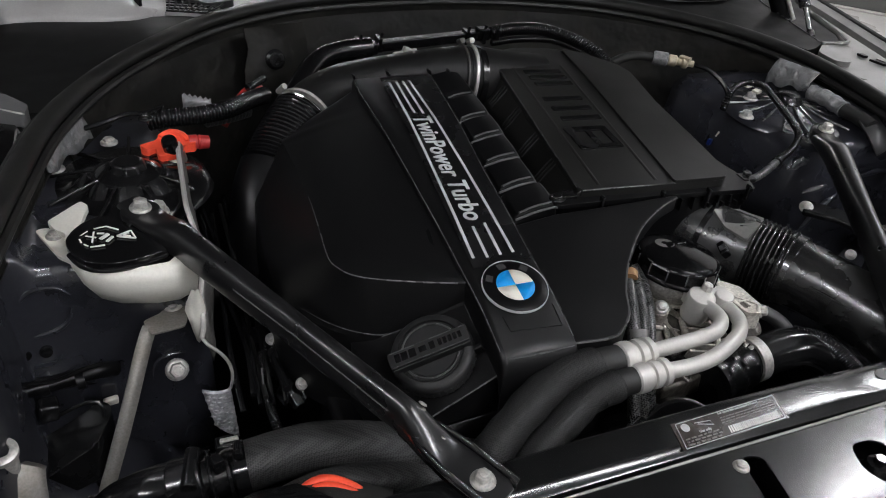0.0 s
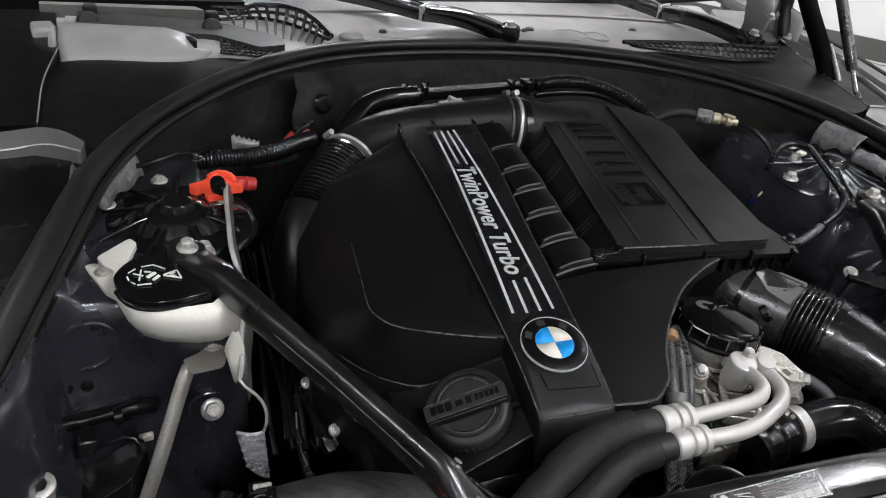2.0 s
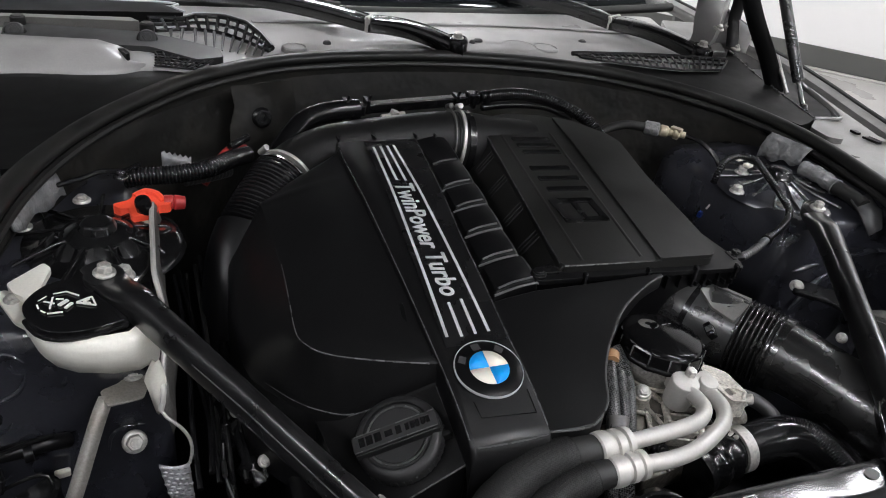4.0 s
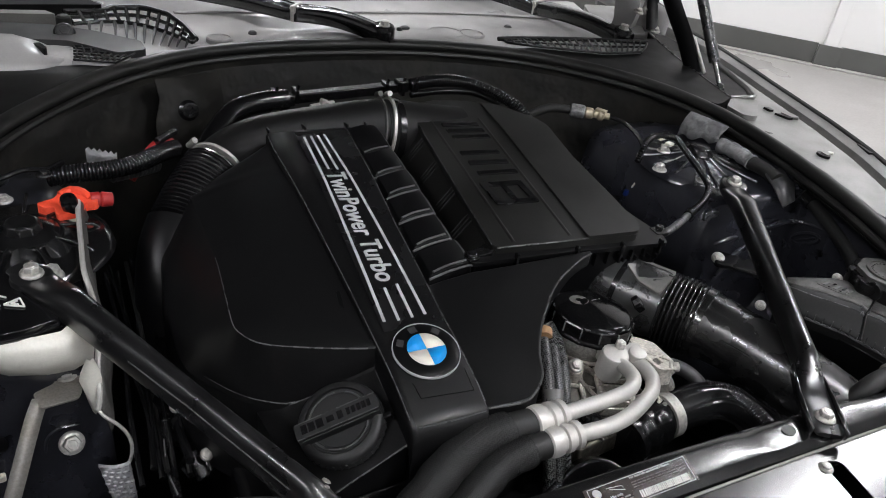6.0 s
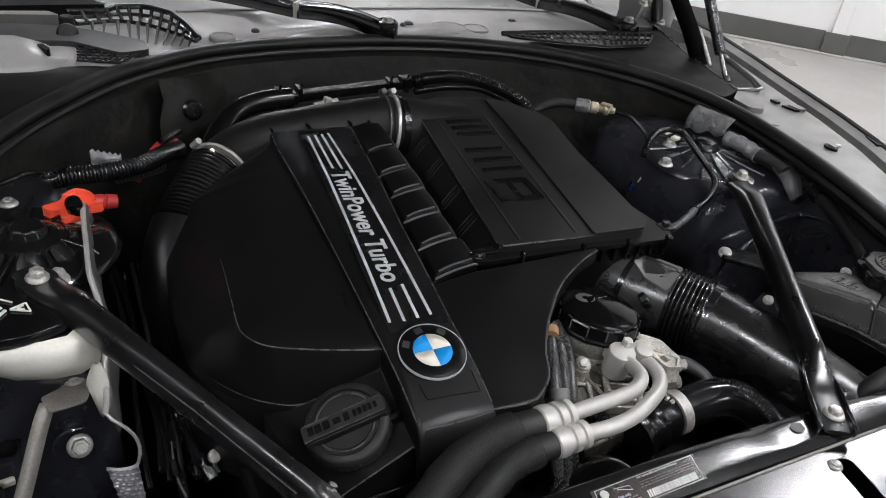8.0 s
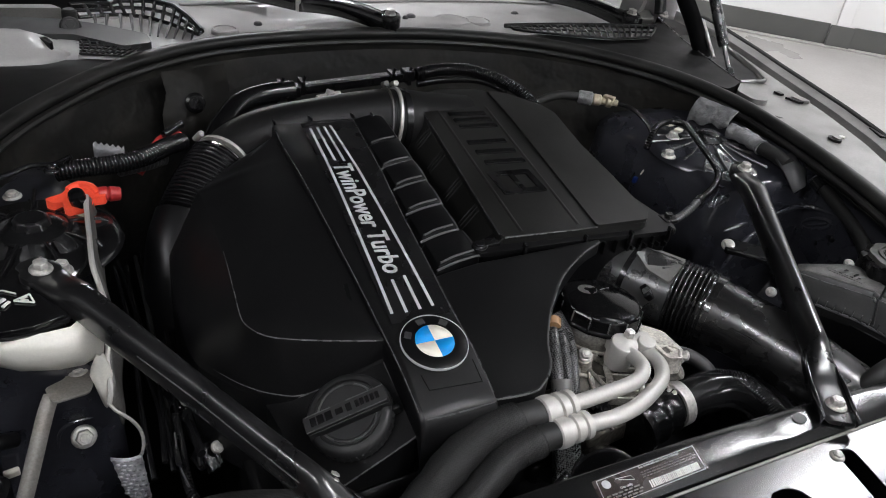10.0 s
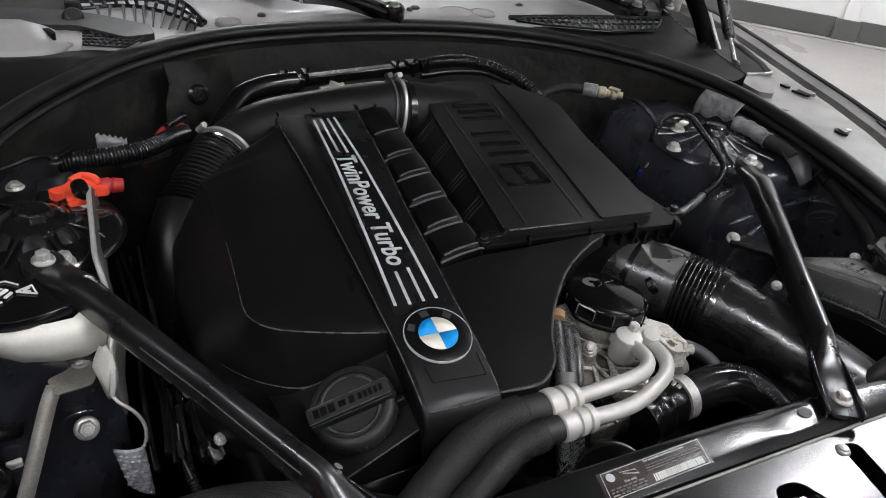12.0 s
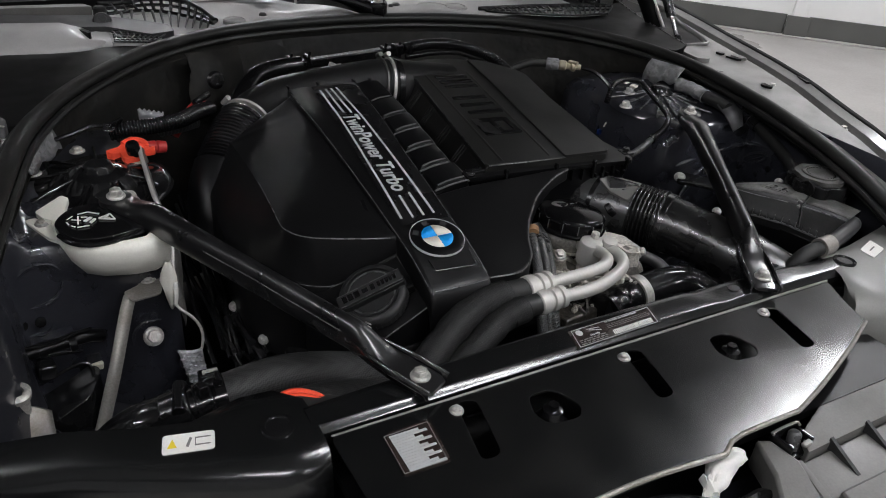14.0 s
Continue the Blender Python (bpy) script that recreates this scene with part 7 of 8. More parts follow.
def intake_duct():
    d = thing("intake_duct", (0.30, 0.2, -0.09), "glossy black air intake duct with a ribbed bellows", "intake duct")
    part("collar", tube([(0.226, 0.352, -0.036), (0.241, 0.321, -0.035), (0.253, 0.298, -0.034), (0.272, 0.268, -0.034)], 0.0495, 32, 0.008), TRIM_SATIN, d, "satin black collar")
    part("collar_band", tube([(0.238, 0.328, -0.035), (0.2415, 0.321, -0.035)], 0.0508, 32, 0.003), PLASTIC_GLOSS, d, "dark joint band")
    lug = part("latch", box((0.010, 0.020, 0.014), (0.2115, 0.263, -0.012), (18, -48, -30)), PLASTIC_GLOSS, d, "raised latch", bevel=0.0015)
    part("latch_window", box((0.008, 0.008, 0.010), (0.2095, 0.2615, -0.0095), (18, -48, -30)), EDGE, lug)
    part("bellows", ribbed([(0.270, 0.272, -0.034), (0.281, 0.254, -0.034), (0.291, 0.238, -0.034), (0.297, 0.228, -0.034)], 0.0525, 0.0052, 0.0062, 34), DUCT_BLACK, d, "ribbed black bellows")
    part("bellows_cuff", tube([(0.293, 0.235, -0.034), (0.301, 0.219, -0.034)], 0.0500, 32, 0.003), DUCT_BLACK, d, "smooth cuff after the ribs")
    body = [(0.297, 0.227, -0.034), (0.308, 0.203, -0.034), (0.320, 0.175, -0.035), (0.331, 0.147, -0.037), (0.341, 0.118, -0.040), (0.350, 0.092, -0.044), (0.364, 0.062, -0.050), (0.385, 0.030, -0.062), (0.41, 0.0, -0.085)]
    part("duct", tube(body, lambda t: 0.0485 - 0.004 * math.sin(min(1.0, t * 2.2) * math.pi) - 0.016 * max(0.0, t - 0.35), 32, 0.008), DUCT_SATIN, d, "satin black moulded duct")
    # parting line along the flank
    part("seam", tube([(0.268, 0.196, -0.020), (0.286, 0.150, -0.020), (0.302, 0.108, -0.024), (0.318, 0.074, -0.032)], 0.0020, 8, 0.01), DUCT_BLACK, d, "fine parting line")
    plate = [(0.2259, 0.3168), (0.2767, 0.3166), (0.2936, 0.2888), (0.2650, 0.2660), (0.2376, 0.2556), (0.2242, 0.2862)]
    off_axis = lambda x, y: abs((x - 0.253) * -0.845 - (y - 0.298) * 0.535)
    # the plate's reflection is put into its colour
    part("top_plate", prism(rounded(plate, 0.004), -0.02, lambda x, y: min(0.0168, -0.034 + math.sqrt(max(0.0004, 0.0520 ** 2 - off_axis(x, y) ** 2)))), COLLAR_SHEEN, d, "flat collar cover with its reflection painted grey", bevel=0.0025)
    part("plate_slot", prism(rounded([(0.2665, 0.2775), (0.2695, 0.2775), (0.2725, 0.262), (0.2695, 0.262)], 0.001), 0.010, 0.0172), PLASTIC, d, "narrow dark slot")
    for k in range(6):
        part("plate_rib", box((0.003, 0.010, 0.006), (0.226 + 0.011 * k, 0.330 - 0.001 * k, 0.017), (0, 0, 6)), PLASTIC, d)


intake_duct()


def right_hoses():
    h = thing("coolant_pipe", (0.2, 0.11, -0.09), "black coolant hose with a bright steel clamp", "hose")
    part("hose", tube([(0.10, 0.115, -0.085), (0.14, 0.124, -0.08), (0.18, 0.128, -0.076), (0.225, 0.128, -0.074), (0.26, 0.118, -0.076), (0.285, 0.09, -0.085), (0.295, 0.05, -0.10)], lambda t: 0.026 + 0.0004 * math.sin(17 * t) + 0.0002 * math.sin(41 * t), 24, 0.006), PLASTIC_GLOSS, h, "glossy black hose")
    hose_clamp("clamp", (0.168, 0.1275, -0.0765), (1, 0.08, 0.06), 0.0275, h, 0.014, screw=(0, 0.8, -1))
    part("outlet", tube([(0.10, 0.115, -0.085), (0.15, 0.125, -0.079)], 0.030, 20, 0.006, 0.003, 2), PLASTIC_FINE, h)
    s = thing("branch_hose", (0.25, 0.09, -0.09), "black corrugated branch hose", "hose")
    part("hose", ribbed([(0.235, 0.135, -0.062), (0.262, 0.115, -0.062), (0.278, 0.085, -0.07), (0.285, 0.045, -0.085)], 0.0145, 0.0004, 0.0034, 18), PLASTIC_GLOSS, s, "glossy black ribbed hose")
    part("stub", tube([(0.250, 0.085, -0.105), (0.268, 0.055, -0.115)], 0.008, 12, 0.004), MAT_SILVER, s)
    t = thing("vent_hose", (0.21, 0.17, -0.07), "thin dusty grey vent hose", "hose")
    part("hose", tube([(0.17, 0.185, -0.055), (0.195, 0.185, -0.05), (0.22, 0.175, -0.052), (0.238, 0.155, -0.062), (0.242, 0.135, -0.08)], 0.0092, 14, 0.006), TRIM_GREY, t)
    e = thing("front_elbow", (0.40, 0.04, -0.04), "satin grey pipe with a pale collar and a black elbow", "pipe")
    part("elbow", tube([(0.360, 0.034, -0.032), (0.371, 0.030, -0.010), (0.389, 0.029, 0.001), (0.417, 0.0295, 0.004)], 0.0115, 16, 0.005), RUBBER, e, "black rubber elbow")
    part("collar", tube([(0.411, 0.0290, 0.004), (0.436, 0.0305, 0.005)], 0.0148, 20, 0.006), GREY_SHEET, e, "pale grey collar")
    part("pipe", tube([(0.432, 0.0300, 0.005), (0.470, 0.040, 0.005), (0.505, 0.051, 0.004), (0.535, 0.063, 0.002), (0.560, 0.082, -0.010)], 0.0115, 16, 0.008), TRIM_GREY, e, "satin dark grey pipe")
    # pulley and dark machinery deep in the bay
    m = thing("belt_pulley", (0.05, 0.06, -0.15), "dark belt pulley deep in the bay", "pulley")
    part("rim", lathe([(0.040, 0), (0.044, 0.003), (0.044, 0.02), (0.04, 0.022), (0.03, 0.02), (0.012, 0.016), (0.012, 0.024), (0.0, 0.024)], (0.035, 0.08, -0.115), (-0.35, -0.7, 0.55), 32), PLASTIC_FINE, m)
    n = thing("engine_block", (0.0, 0.4, -0.37), "dark shadowed engine block under the covers", "engine block")
    part("block", merged(box((0.42, 0.50, 0.26), (-0.12, 0.42, -0.24)), box((0.2, 0.12, 0.16), (0.10, 0.22, -0.25)), rod((-0.15, 0.14, -0.2), (-0.15, 0.2, -0.2), 0.08), rod((0.0, 0.13, -0.25), (0.0, 0.2, -0.25), 0.06), box((0.1, 0.1, 0.1), (0.2, 0.3, -0.2))), PLASTIC, n, bevel=0.01)


right_hoses()


def fuse_box():
    b = thing("fuse_box", (0.47, 0.14, -0.12), "dusty black plastic box with a toothed lid edge", "fuse box")
    ridge = [(0.426, 0.212), (0.434, 0.198), (0.447, 0.178), (0.461, 0.159), (0.474, 0.143), (0.484, 0.125), (0.493, 0.108), (0.503, 0.084), (0.510, 0.060)]
    teeth = [(0.415, 0.200), (0.424, 0.188), (0.436, 0.169), (0.448, 0.149), (0.459, 0.130), (0.466, 0.107), (0.471, 0.085), (0.477, 0.064), (0.482, 0.046)]
    back = [(0.440, 0.224), (0.470, 0.216), (0.515, 0.203), (0.530, 0.192), (0.540, 0.176), (0.548, 0.155), (0.555, 0.130), (0.562, 0.100), (0.566, 0.076)]
    def skin(i, j, name, gap):
        rows, tops = [], []
        for (rx, ry), (tx, ty), (bx, by) in list(zip(ridge, teeth, back))[i:j]:
            at = lambda t, z: (rx + (tx - rx) * t, ry + (ty - ry) * t, z + gap)
            out = lambda t, z: (rx + (bx - rx) * t, ry + (by - ry) * t, z + gap)
            rows.append([(bx, by, -0.03), (bx, by, 0.012), out(0.95, 0.0160), out(0.3, 0.0160), out(0.10, 0.0155), at(0.0, 0.0130), at(0.2, 0.0085), at(0.45, 0.0005), at(0.8, -0.0085), at(0.97, -0.012), at(1.0, -0.015), at(1.0, -0.03)])
            tops.append([out(t, 0.0168) for t in (0.16, 0.3, 0.5, 0.7, 0.93)])
        lid = part(name, sheet(rows), BOX_PLASTIC, b, "black lid with a rounded sloping front", smooth=60)
        # top face: dust, and the ceiling lamps' sheen painted in
        part("lid_top", sheet(tops), DUST_SHEEN, lid, "dusty top face with painted sheen", solid=0.0012, smooth=60)
        return lid
    lid = skin(0, 6, "lid", 0.0)
    skin(5, 9, "end_lid", -0.0015)
    # joint between the two lids with its clip
    part("joint", tube([(0.545, 0.154, 0.0155), (0.495, 0.129, 0.0165), (0.484, 0.125, 0.0140), (0.477, 0.118, 0.004), (0.466, 0.107, -0.012)], 0.0016, 8, 0.006), PLASTIC, b, "dark joint line")
    part("clip", merged(box((0.012, 0.007, 0.006), (0.489, 0.1305, 0.0150), (0, 20, -58)), box((0.006, 0.008, 0.004), (0.482, 0.128, 0.0115), (0, 40, -58))), EDGE, b, "pale snap clip", bevel=0.0015)
    # pale line painted as the highlight on the lid's ridge
    part("ridge_line", tube([(x, y, 0.0132) for x, y in ridge], 0.0007, 6, 0.02), EDGE, b, "fine painted edge highlight")
    low = [(x - 0.002, y + 0.006) for x, y in teeth] + [(x - 0.004, y - 0.004) for x, y in reversed(back)]
    part("case", prism(low, -0.16, -0.023), PLASTIC, b, "black case", bevel=0.004)
    line = curve_points([(x, y, 0) for x, y in teeth], 0.0112)
    for c, e in zip(line, line[1:]):
        g = math.degrees(math.atan2(e.y - c.y, e.x - c.x))
        part("edge_rib", merged(box((0.0013, 0.0013, 0.010), (c.x - 0.0008, c.y - 0.0005, -0.0100), (0, 0, g)), box((0.0065, 0.0016, 0.0013), ((c.x * 0.6 + e.x * 0.4) - 0.0014, c.y * 0.6 + e.y * 0.4 - 0.0010, -0.0148), (0, 0, g))), EDGE, b)
    part("rib_rail", tube([(x - 0.001, y - 0.0008, -0.0165) for x, y in teeth], 0.0014, 8, 0.02), EDGE, b)
    # raised block of unreadable marks
    du, dv, o = Vector((0.020, -0.041, 0)), Vector((0.024, 0.003, 0)), Vector((0.470, 0.198, 0))
    on = lambda u, v: (o + du * u + dv * v).xy[:]
    part("raised_panel", prism([on(0, 0), on(1, 0), on(1, 1), on(0, 1)], 0.014, 0.0176), DUST_SHEEN, lid, "raised panel of marks", bevel=0.0006)
    for k in range(5):
        u0, u1 = 0.12 + 0.16 * k, 0.20 + 0.16 * k
        part("raised_mark", prism([on(u0, 0.16), on(u1, 0.16), on(u1, 0.84), on(u0, 0.84)], 0.0170, 0.0188), PLASTIC_FINE if k % 2 else EDGE, lid)
    # big scalloped screw cap behind the lid
    c = thing("reservoir_cap", (0.565, 0.165, -0.03), "scalloped screw cap on a black neck, crown dusty and painted lit", "cap")
    ring = lambda r, wave, n: [(0.565 + (r + wave * math.cos(n * a)) * math.cos(a), 0.163 + (r + wave * math.cos(n * a)) * math.sin(a)) for a in np.linspace(0, 2 * math.pi, 72, endpoint=False)]
    part("neck", prism(ring(0.050, 0.0, 1), -0.06, 0.012), PLASTIC, c, "black neck", bevel=0.002)
    part("grip", prism(ring(0.048, 0.0032, 8), 0.004, 0.034), TRIM_DARK, c, "black scalloped grip", bevel=0.003, smooth=60)
    # crown painted paler than the grip for dust and light from above
    crown = part("crown", prism(ring(0.040, 0.0014, 8), 0.030, lambda x, y: 0.041), DUST_SHEEN, c, "dusty crown with painted top light", bevel=0.004, smooth=60)
    part("crown_ring", lathe([(0.030, 0.0), (0.030, 0.003), (0.027, 0.0035), (0.026, 0.001)], (0.565, 0.163, 0.0405), (0, 0, 1), 40), DUST_SHEEN, crown)
    for k in range(26):
        a = 2 * math.pi * k / 26
        part("crown_mark", box((0.0015, 0.0035, 0.001), (0.565 + 0.022 * math.cos(a), 0.163 + 0.022 * math.sin(a), 0.0414), (0, 0, math.degrees(a) + (30 if k % 3 else 80))), PLASTIC_FINE, crown)
    part("grip_lug", rod((0.520, 0.150, 0.026), (0.536, 0.150, 0.026), 0.013, 0.012), TRIM_DARK, c, "rounded black lug")
    bolt("neck_bolt", (0.524, 0.205, 0.012), c, (-0.3, -0.3, 0.9), 0.005, 0.0075, 0.006)


fuse_box()


def right_corner():
    h = thing("wing_hose", (0.63, 0.3, 0.02), "dark ribbed hose along the inner wing", "hose")
    part("hose", tube([(0.622, 0.372, 0.052), (0.622, 0.352, 0.046), (0.610, 0.305, 0.036), (0.590, 0.25, 0.026), (0.572, 0.215, 0.016)], 0.0105, 14, 0.004, 0.0008, 1), RUBBER, h)
    part("clip", rod((0.622, 0.368, 0.051), (0.621, 0.350, 0.045), 0.0130), PLASTIC_GLOSS, h)
    i = thing("insulated_pipe", (0.60, 0.5, 0.06), "silver wrapped pipe beside the strut tower", "pipe")
    part("wrap", tube([(0.590, 0.540, 0.066), (0.597, 0.510, 0.067), (0.598, 0.470, 0.064)], lambda t: 0.013 + 0.0012 * math.sin(20 * t), 16, 0.006), MAT_SILVER, i, "crinkled silver wrap")
    part("pipe", tube([(0.598, 0.475, 0.064), (0.604, 0.445, 0.062), (0.604, 0.415, 0.058)], 0.012, 14, 0.008), RUBBER, i, "dark pipe")
    part("guard", sheet([[(0.592, 0.432, 0.060), (0.588, 0.405, 0.050), (0.584, 0.372, 0.030)], [(0.624, 0.430, 0.070), (0.622, 0.395, 0.058), (0.606, 0.372, 0.040)]]), COWL_DARK, i, "dark grey plastic guard", solid=0.003)
    w = thing("sensor_wire", (0.5, 0.5, 0.03), "black corrugated sensor wire over the strut tower", "wire")
    part("wire", ribbed([(0.425, 0.555, 0.040), (0.443, 0.567, 0.066), (0.470, 0.583, 0.069), (0.494, 0.589, 0.069), (0.519, 0.576, 0.068), (0.508, 0.545, 0.067), (0.494, 0.511, 0.066), (0.475, 0.453, 0.059), (0.467, 0.428, 0.050), (0.441, 0.408, 0.041), (0.398, 0.389, 0.034)], 0.0058, 0.0015, 0.0045, 12), PLASTIC_GLOSS, w, "glossy black corrugated wire")
    part("conduit", ribbed([(0.398, 0.389, 0.034), (0.357, 0.371, 0.028), (0.327, 0.360, 0.027), (0.300, 0.350, 0.032)], 0.0060, 0.0024, 0.0056, 12), EDGE, w, "pale corrugated conduit")
    part("tie", rod((0.402, 0.391, 0.035), (0.394, 0.387, 0.033), 0.0078), PLASTIC_GLOSS, w)
    v = thing("service_port", (0.42, 0.70, 0.05), "grey service port with a pale fitting on the bulkhead", "valve")
    ax = Vector((0.83, -0.54, -0.02)).normalized()
    p = Vector((0.392, 0.722, 0.070))
    part("cap", lathe([(0.011, 0), (0.0125, 0.002), (0.0125, 0.024), (0.010, 0.026)], p, ax, 20), MAT_SILVER, v, "grey ribbed cap")
    part("fitting", merged(lathe([(0.008, 0.026), (0.0105, 0.028), (0.0105, 0.04), (0.007, 0.042), (0.007, 0.05), (0.0105, 0.052), (0.0105, 0.060), (0.006, 0.062), (0.006, 0.072)], p, ax, 12), box((0.012, 0.02, 0.006), p + ax * 0.055 + Vector((0, 0, 0.008)), (0, 0, 30))), BRASS, v, "pale brass-coloured fitting", bevel=0.001)
    part("hose", tube([p, (0.36, 0.74, 0.068), (0.32, 0.75, 0.05), (0.29, 0.74, 0.03)], 0.008, 12, 0.01), RUBBER, v)
    part("wire", tube([p + ax * 0.07, (0.475, 0.66, 0.062), (0.490, 0.625, 0.04), (0.488, 0.60, 0.0), (0.47, 0.57, -0.04)], 0.004, 8, 0.008), PLASTIC_GLOSS, v, "thin glossy wire")
    c = thing("wing_connector", (0.45, 0.56, -0.05), "black connectors with pale clips below the tower", "connector")
    part("connector", merged(box((0.03, 0.025, 0.03), (0.462, 0.585, -0.03), (10, 20, 30)), box((0.02, 0.03, 0.02), (0.478, 0.61, 0.01), (0, 30, 10)), box((0.03, 0.02, 0.02), (0.45, 0.60, -0.06), (0, 10, 50))), PLASTIC_GLOSS, c, bevel=0.002)
    part("clip", box((0.012, 0.006, 0.012), (0.452, 0.572, -0.015), (20, 0, 20)), CREAM, c, "pale clip", bevel=0.001)
    part("clip", box((0.010, 0.006, 0.008), (0.462, 0.568, -0.025), (0, 20, 20)), CREAM, c, "pale clip", bevel=0.001)
    part("blue_clip", box((0.008, 0.006, 0.010), (0.438, 0.575, -0.03), (0, 0, 20)), DARK_BLUE, c, "dark blue clip")
    bolt("connector_bolt", (0.459, 0.553, -0.034), c, (-0.4, -0.7, 0.5), 0.006, 0.009, 0.007)
    part("white_tab", merged(box((0.03, 0.01, 0.004), (0.505, 0.59, 0.064), (0, 0, 10)), box((0.014, 0.012, 0.005), (0.50, 0.568, 0.062), (0, 0, 20))), CREAM, c, "white tag", bevel=0.001)


right_corner()


# ---------------------------------------------------------------- cowl, wipers, windscreen
def cowl():
    c = thing("cowl", (0, 1.1, 0.05), "pale grey cowl below the windscreen with black grilles", "cowl")
    z = 0.098
    front = [(-0.66, 0.955), (-0.34, 0.953), (-0.27, 0.99), (-0.15, 1.03), (0.0, 1.045), (0.2, 1.032), (0.36, 0.995), (0.45, 0.965), (0.76, 0.985)]
    rows = []
    for x, y in [(p.x, p.y) for p in curve_points([(*p, 0) for p in front], 0.02)]:
        wave = 0.004 * math.sin(9 * x) + 0.003 * math.sin(23 * x + 1)
        dip = 0.012 * math.exp(-((x + 0.05) / 0.13) ** 2)
        rows.append([(x, y, z - 0.01), (x, y + 0.006, z), (x, y + 0.03, z + 0.004 + wave), (x, y + 0.06, z + 0.006 + wave - dip), (x, y + 0.11, z + 0.007 - wave - dip), (x, y + 0.13, z + 0.010), (x, 1.22, z + 0.012), (x, 1.27, z + 0.02), (x, 1.30, z + 0.015)])
    part("panel", sheet(rows), COWL_GREY, c, "pale grey scuttle panel", solid=0.003, smooth=50)
    part("fold_line", tube([(-0.22, 1.195, 0.112), (-0.1, 1.20, 0.112), (0.1, 1.20, 0.113), (0.4, 1.19, 0.113), (0.62, 1.15, 0.114)], 0.005, 8, 0.03, flat=0.5), COWL_GREY, c, "pressed fold")
    # black trims that reach down to the seal on either side
    edge = [(p.x, p.y) for p in around(0.006, 0.0) if p.x < -0.32 and p.y > 0.60]
    left = [(-0.665, 0.957), (-0.331, 0.957)] + [q for q in reversed(edge) if q[1] < 0.93] + [(-0.625, 0.60), (-0.668, 0.655), (-0.673, 0.81)]
    part("black_trim", prism(left, 0.085, lambda x, y: 0.0985 + 0.004 * math.sin(14 * x + 9 * y)), TRIM_MATT, c, "matt black corner trim")
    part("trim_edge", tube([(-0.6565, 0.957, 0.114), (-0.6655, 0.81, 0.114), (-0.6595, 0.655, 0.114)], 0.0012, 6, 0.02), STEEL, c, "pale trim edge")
    right = rounded([(0.40, 0.962), (0.66, 0.966), (0.745, 0.985), (0.80, 0.99), (0.823, 1.045), (0.765, 0.882), (0.730, 0.753), (0.703, 0.646), (0.668, 0.628), (0.646, 0.622), (0.618, 0.70), (0.566, 0.79), (0.490, 0.878)], 0.006)
    part("black_trim", prism(right, 0.085, lambda x, y: 0.106 + 0.03 * max(0, x - 0.62)), TRIM_MATT, c, "matt black corner trim", bevel=0.003)
    part("trim_fold", tube([(0.815, 1.03, 0.112), (0.763, 0.882, 0.110), (0.728, 0.753, 0.109), (0.702, 0.65, 0.108)], 0.0022, 8, 0.02), EDGE, c, "thin trim edge")
    # pale moulded block with a rounded shoulder
    rows = []
    for t in np.linspace(0, 1, 17):
        xa, xb = -0.663 + 0.193 * t, -0.655 + 0.23 * t
        yb, yf = 1.046 - 0.03 * t, 0.936 + 0.006 * math.sin(7 * t) + (0.0 if t < 0.85 else 0.02 * (t - 0.85) / 0.15)
        s = 1.0 - 0.5 * max(0, (t - 0.9) / 0.1)
        rows.append([(xa, yb + 0.006, 0.10), (xa, yb, 0.10 + 0.026 * s), (xa, yb - 0.006, 0.10 + 0.029 * s), ((xa + xb) / 2, (yb + yf) / 2 + 0.02, 0.10 + 0.026 * s), ((xa + xb) / 2, (yb + yf) / 2 - 0.02, 0.10 + 0.017 * s), (xb, yf + 0.012, 0.10 + 0.006 * s), (xb, yf, 0.094)])
    part("white_block", sheet(rows), COWL_GREY, c, "pale moulded block", solid=0.003, smooth=60)
    part("block_notch", prism(rounded([(-0.466, 0.992), (-0.456, 0.995), (-0.447, 0.968), (-0.452, 0.962)], 0.003), 0.10, 0.121), PLASTIC, c, "dark notch")
    part("side_bracket", merged(box((0.035, 0.05, 0.03), (-0.684, 1.03, 0.112), (0, 0, 10)), box((0.012, 0.09, 0.035), (-0.668, 1.0, 0.108), (0, 0, 4))), COWL_GREY, c, "pale side bracket", bevel=0.006)
    # rails: dark channel, lighter strip above it, black band at the glass
    part("channel", prism(rounded([(-0.64, 1.146), (-0.43, 1.104), (-0.37, 1.072), (-0.303, 1.018), (-0.300, 0.976), (-0.345, 0.964), (-0.415, 1.025), (-0.60, 1.05), (-0.64, 1.05)], 0.008), 0.1, lambda x, y: 0.115 + 0.03 * (y - 1.05)), TRIM_GREY, c, "grey channel", bevel=0.004)
    part("rail", prism(rounded([(-0.70, 1.165), (-0.44, 1.15), (-0.425, 1.125), (-0.70, 1.148)], 0.004), 0.105, 0.128), GUIDE_GREY, c, "grey rail", bevel=0.004)
    part("glass_band", prism(rounded([(-0.80, 1.275), (-0.39, 1.245), (-0.365, 1.205), (-0.345, 1.172), (-0.42, 1.172), (-0.80, 1.162)], 0.008), 0.108, 0.132), PLASTIC, c, "black band along the glass", bevel=0.003)
    part("band_rim", tube([(-0.80, 1.264, 0.133), (-0.39, 1.240, 0.133), (-0.366, 1.205, 0.133), (-0.345, 1.178, 0.132)], 0.0022, 8, 0.02), DECAL, c, "pale rim")
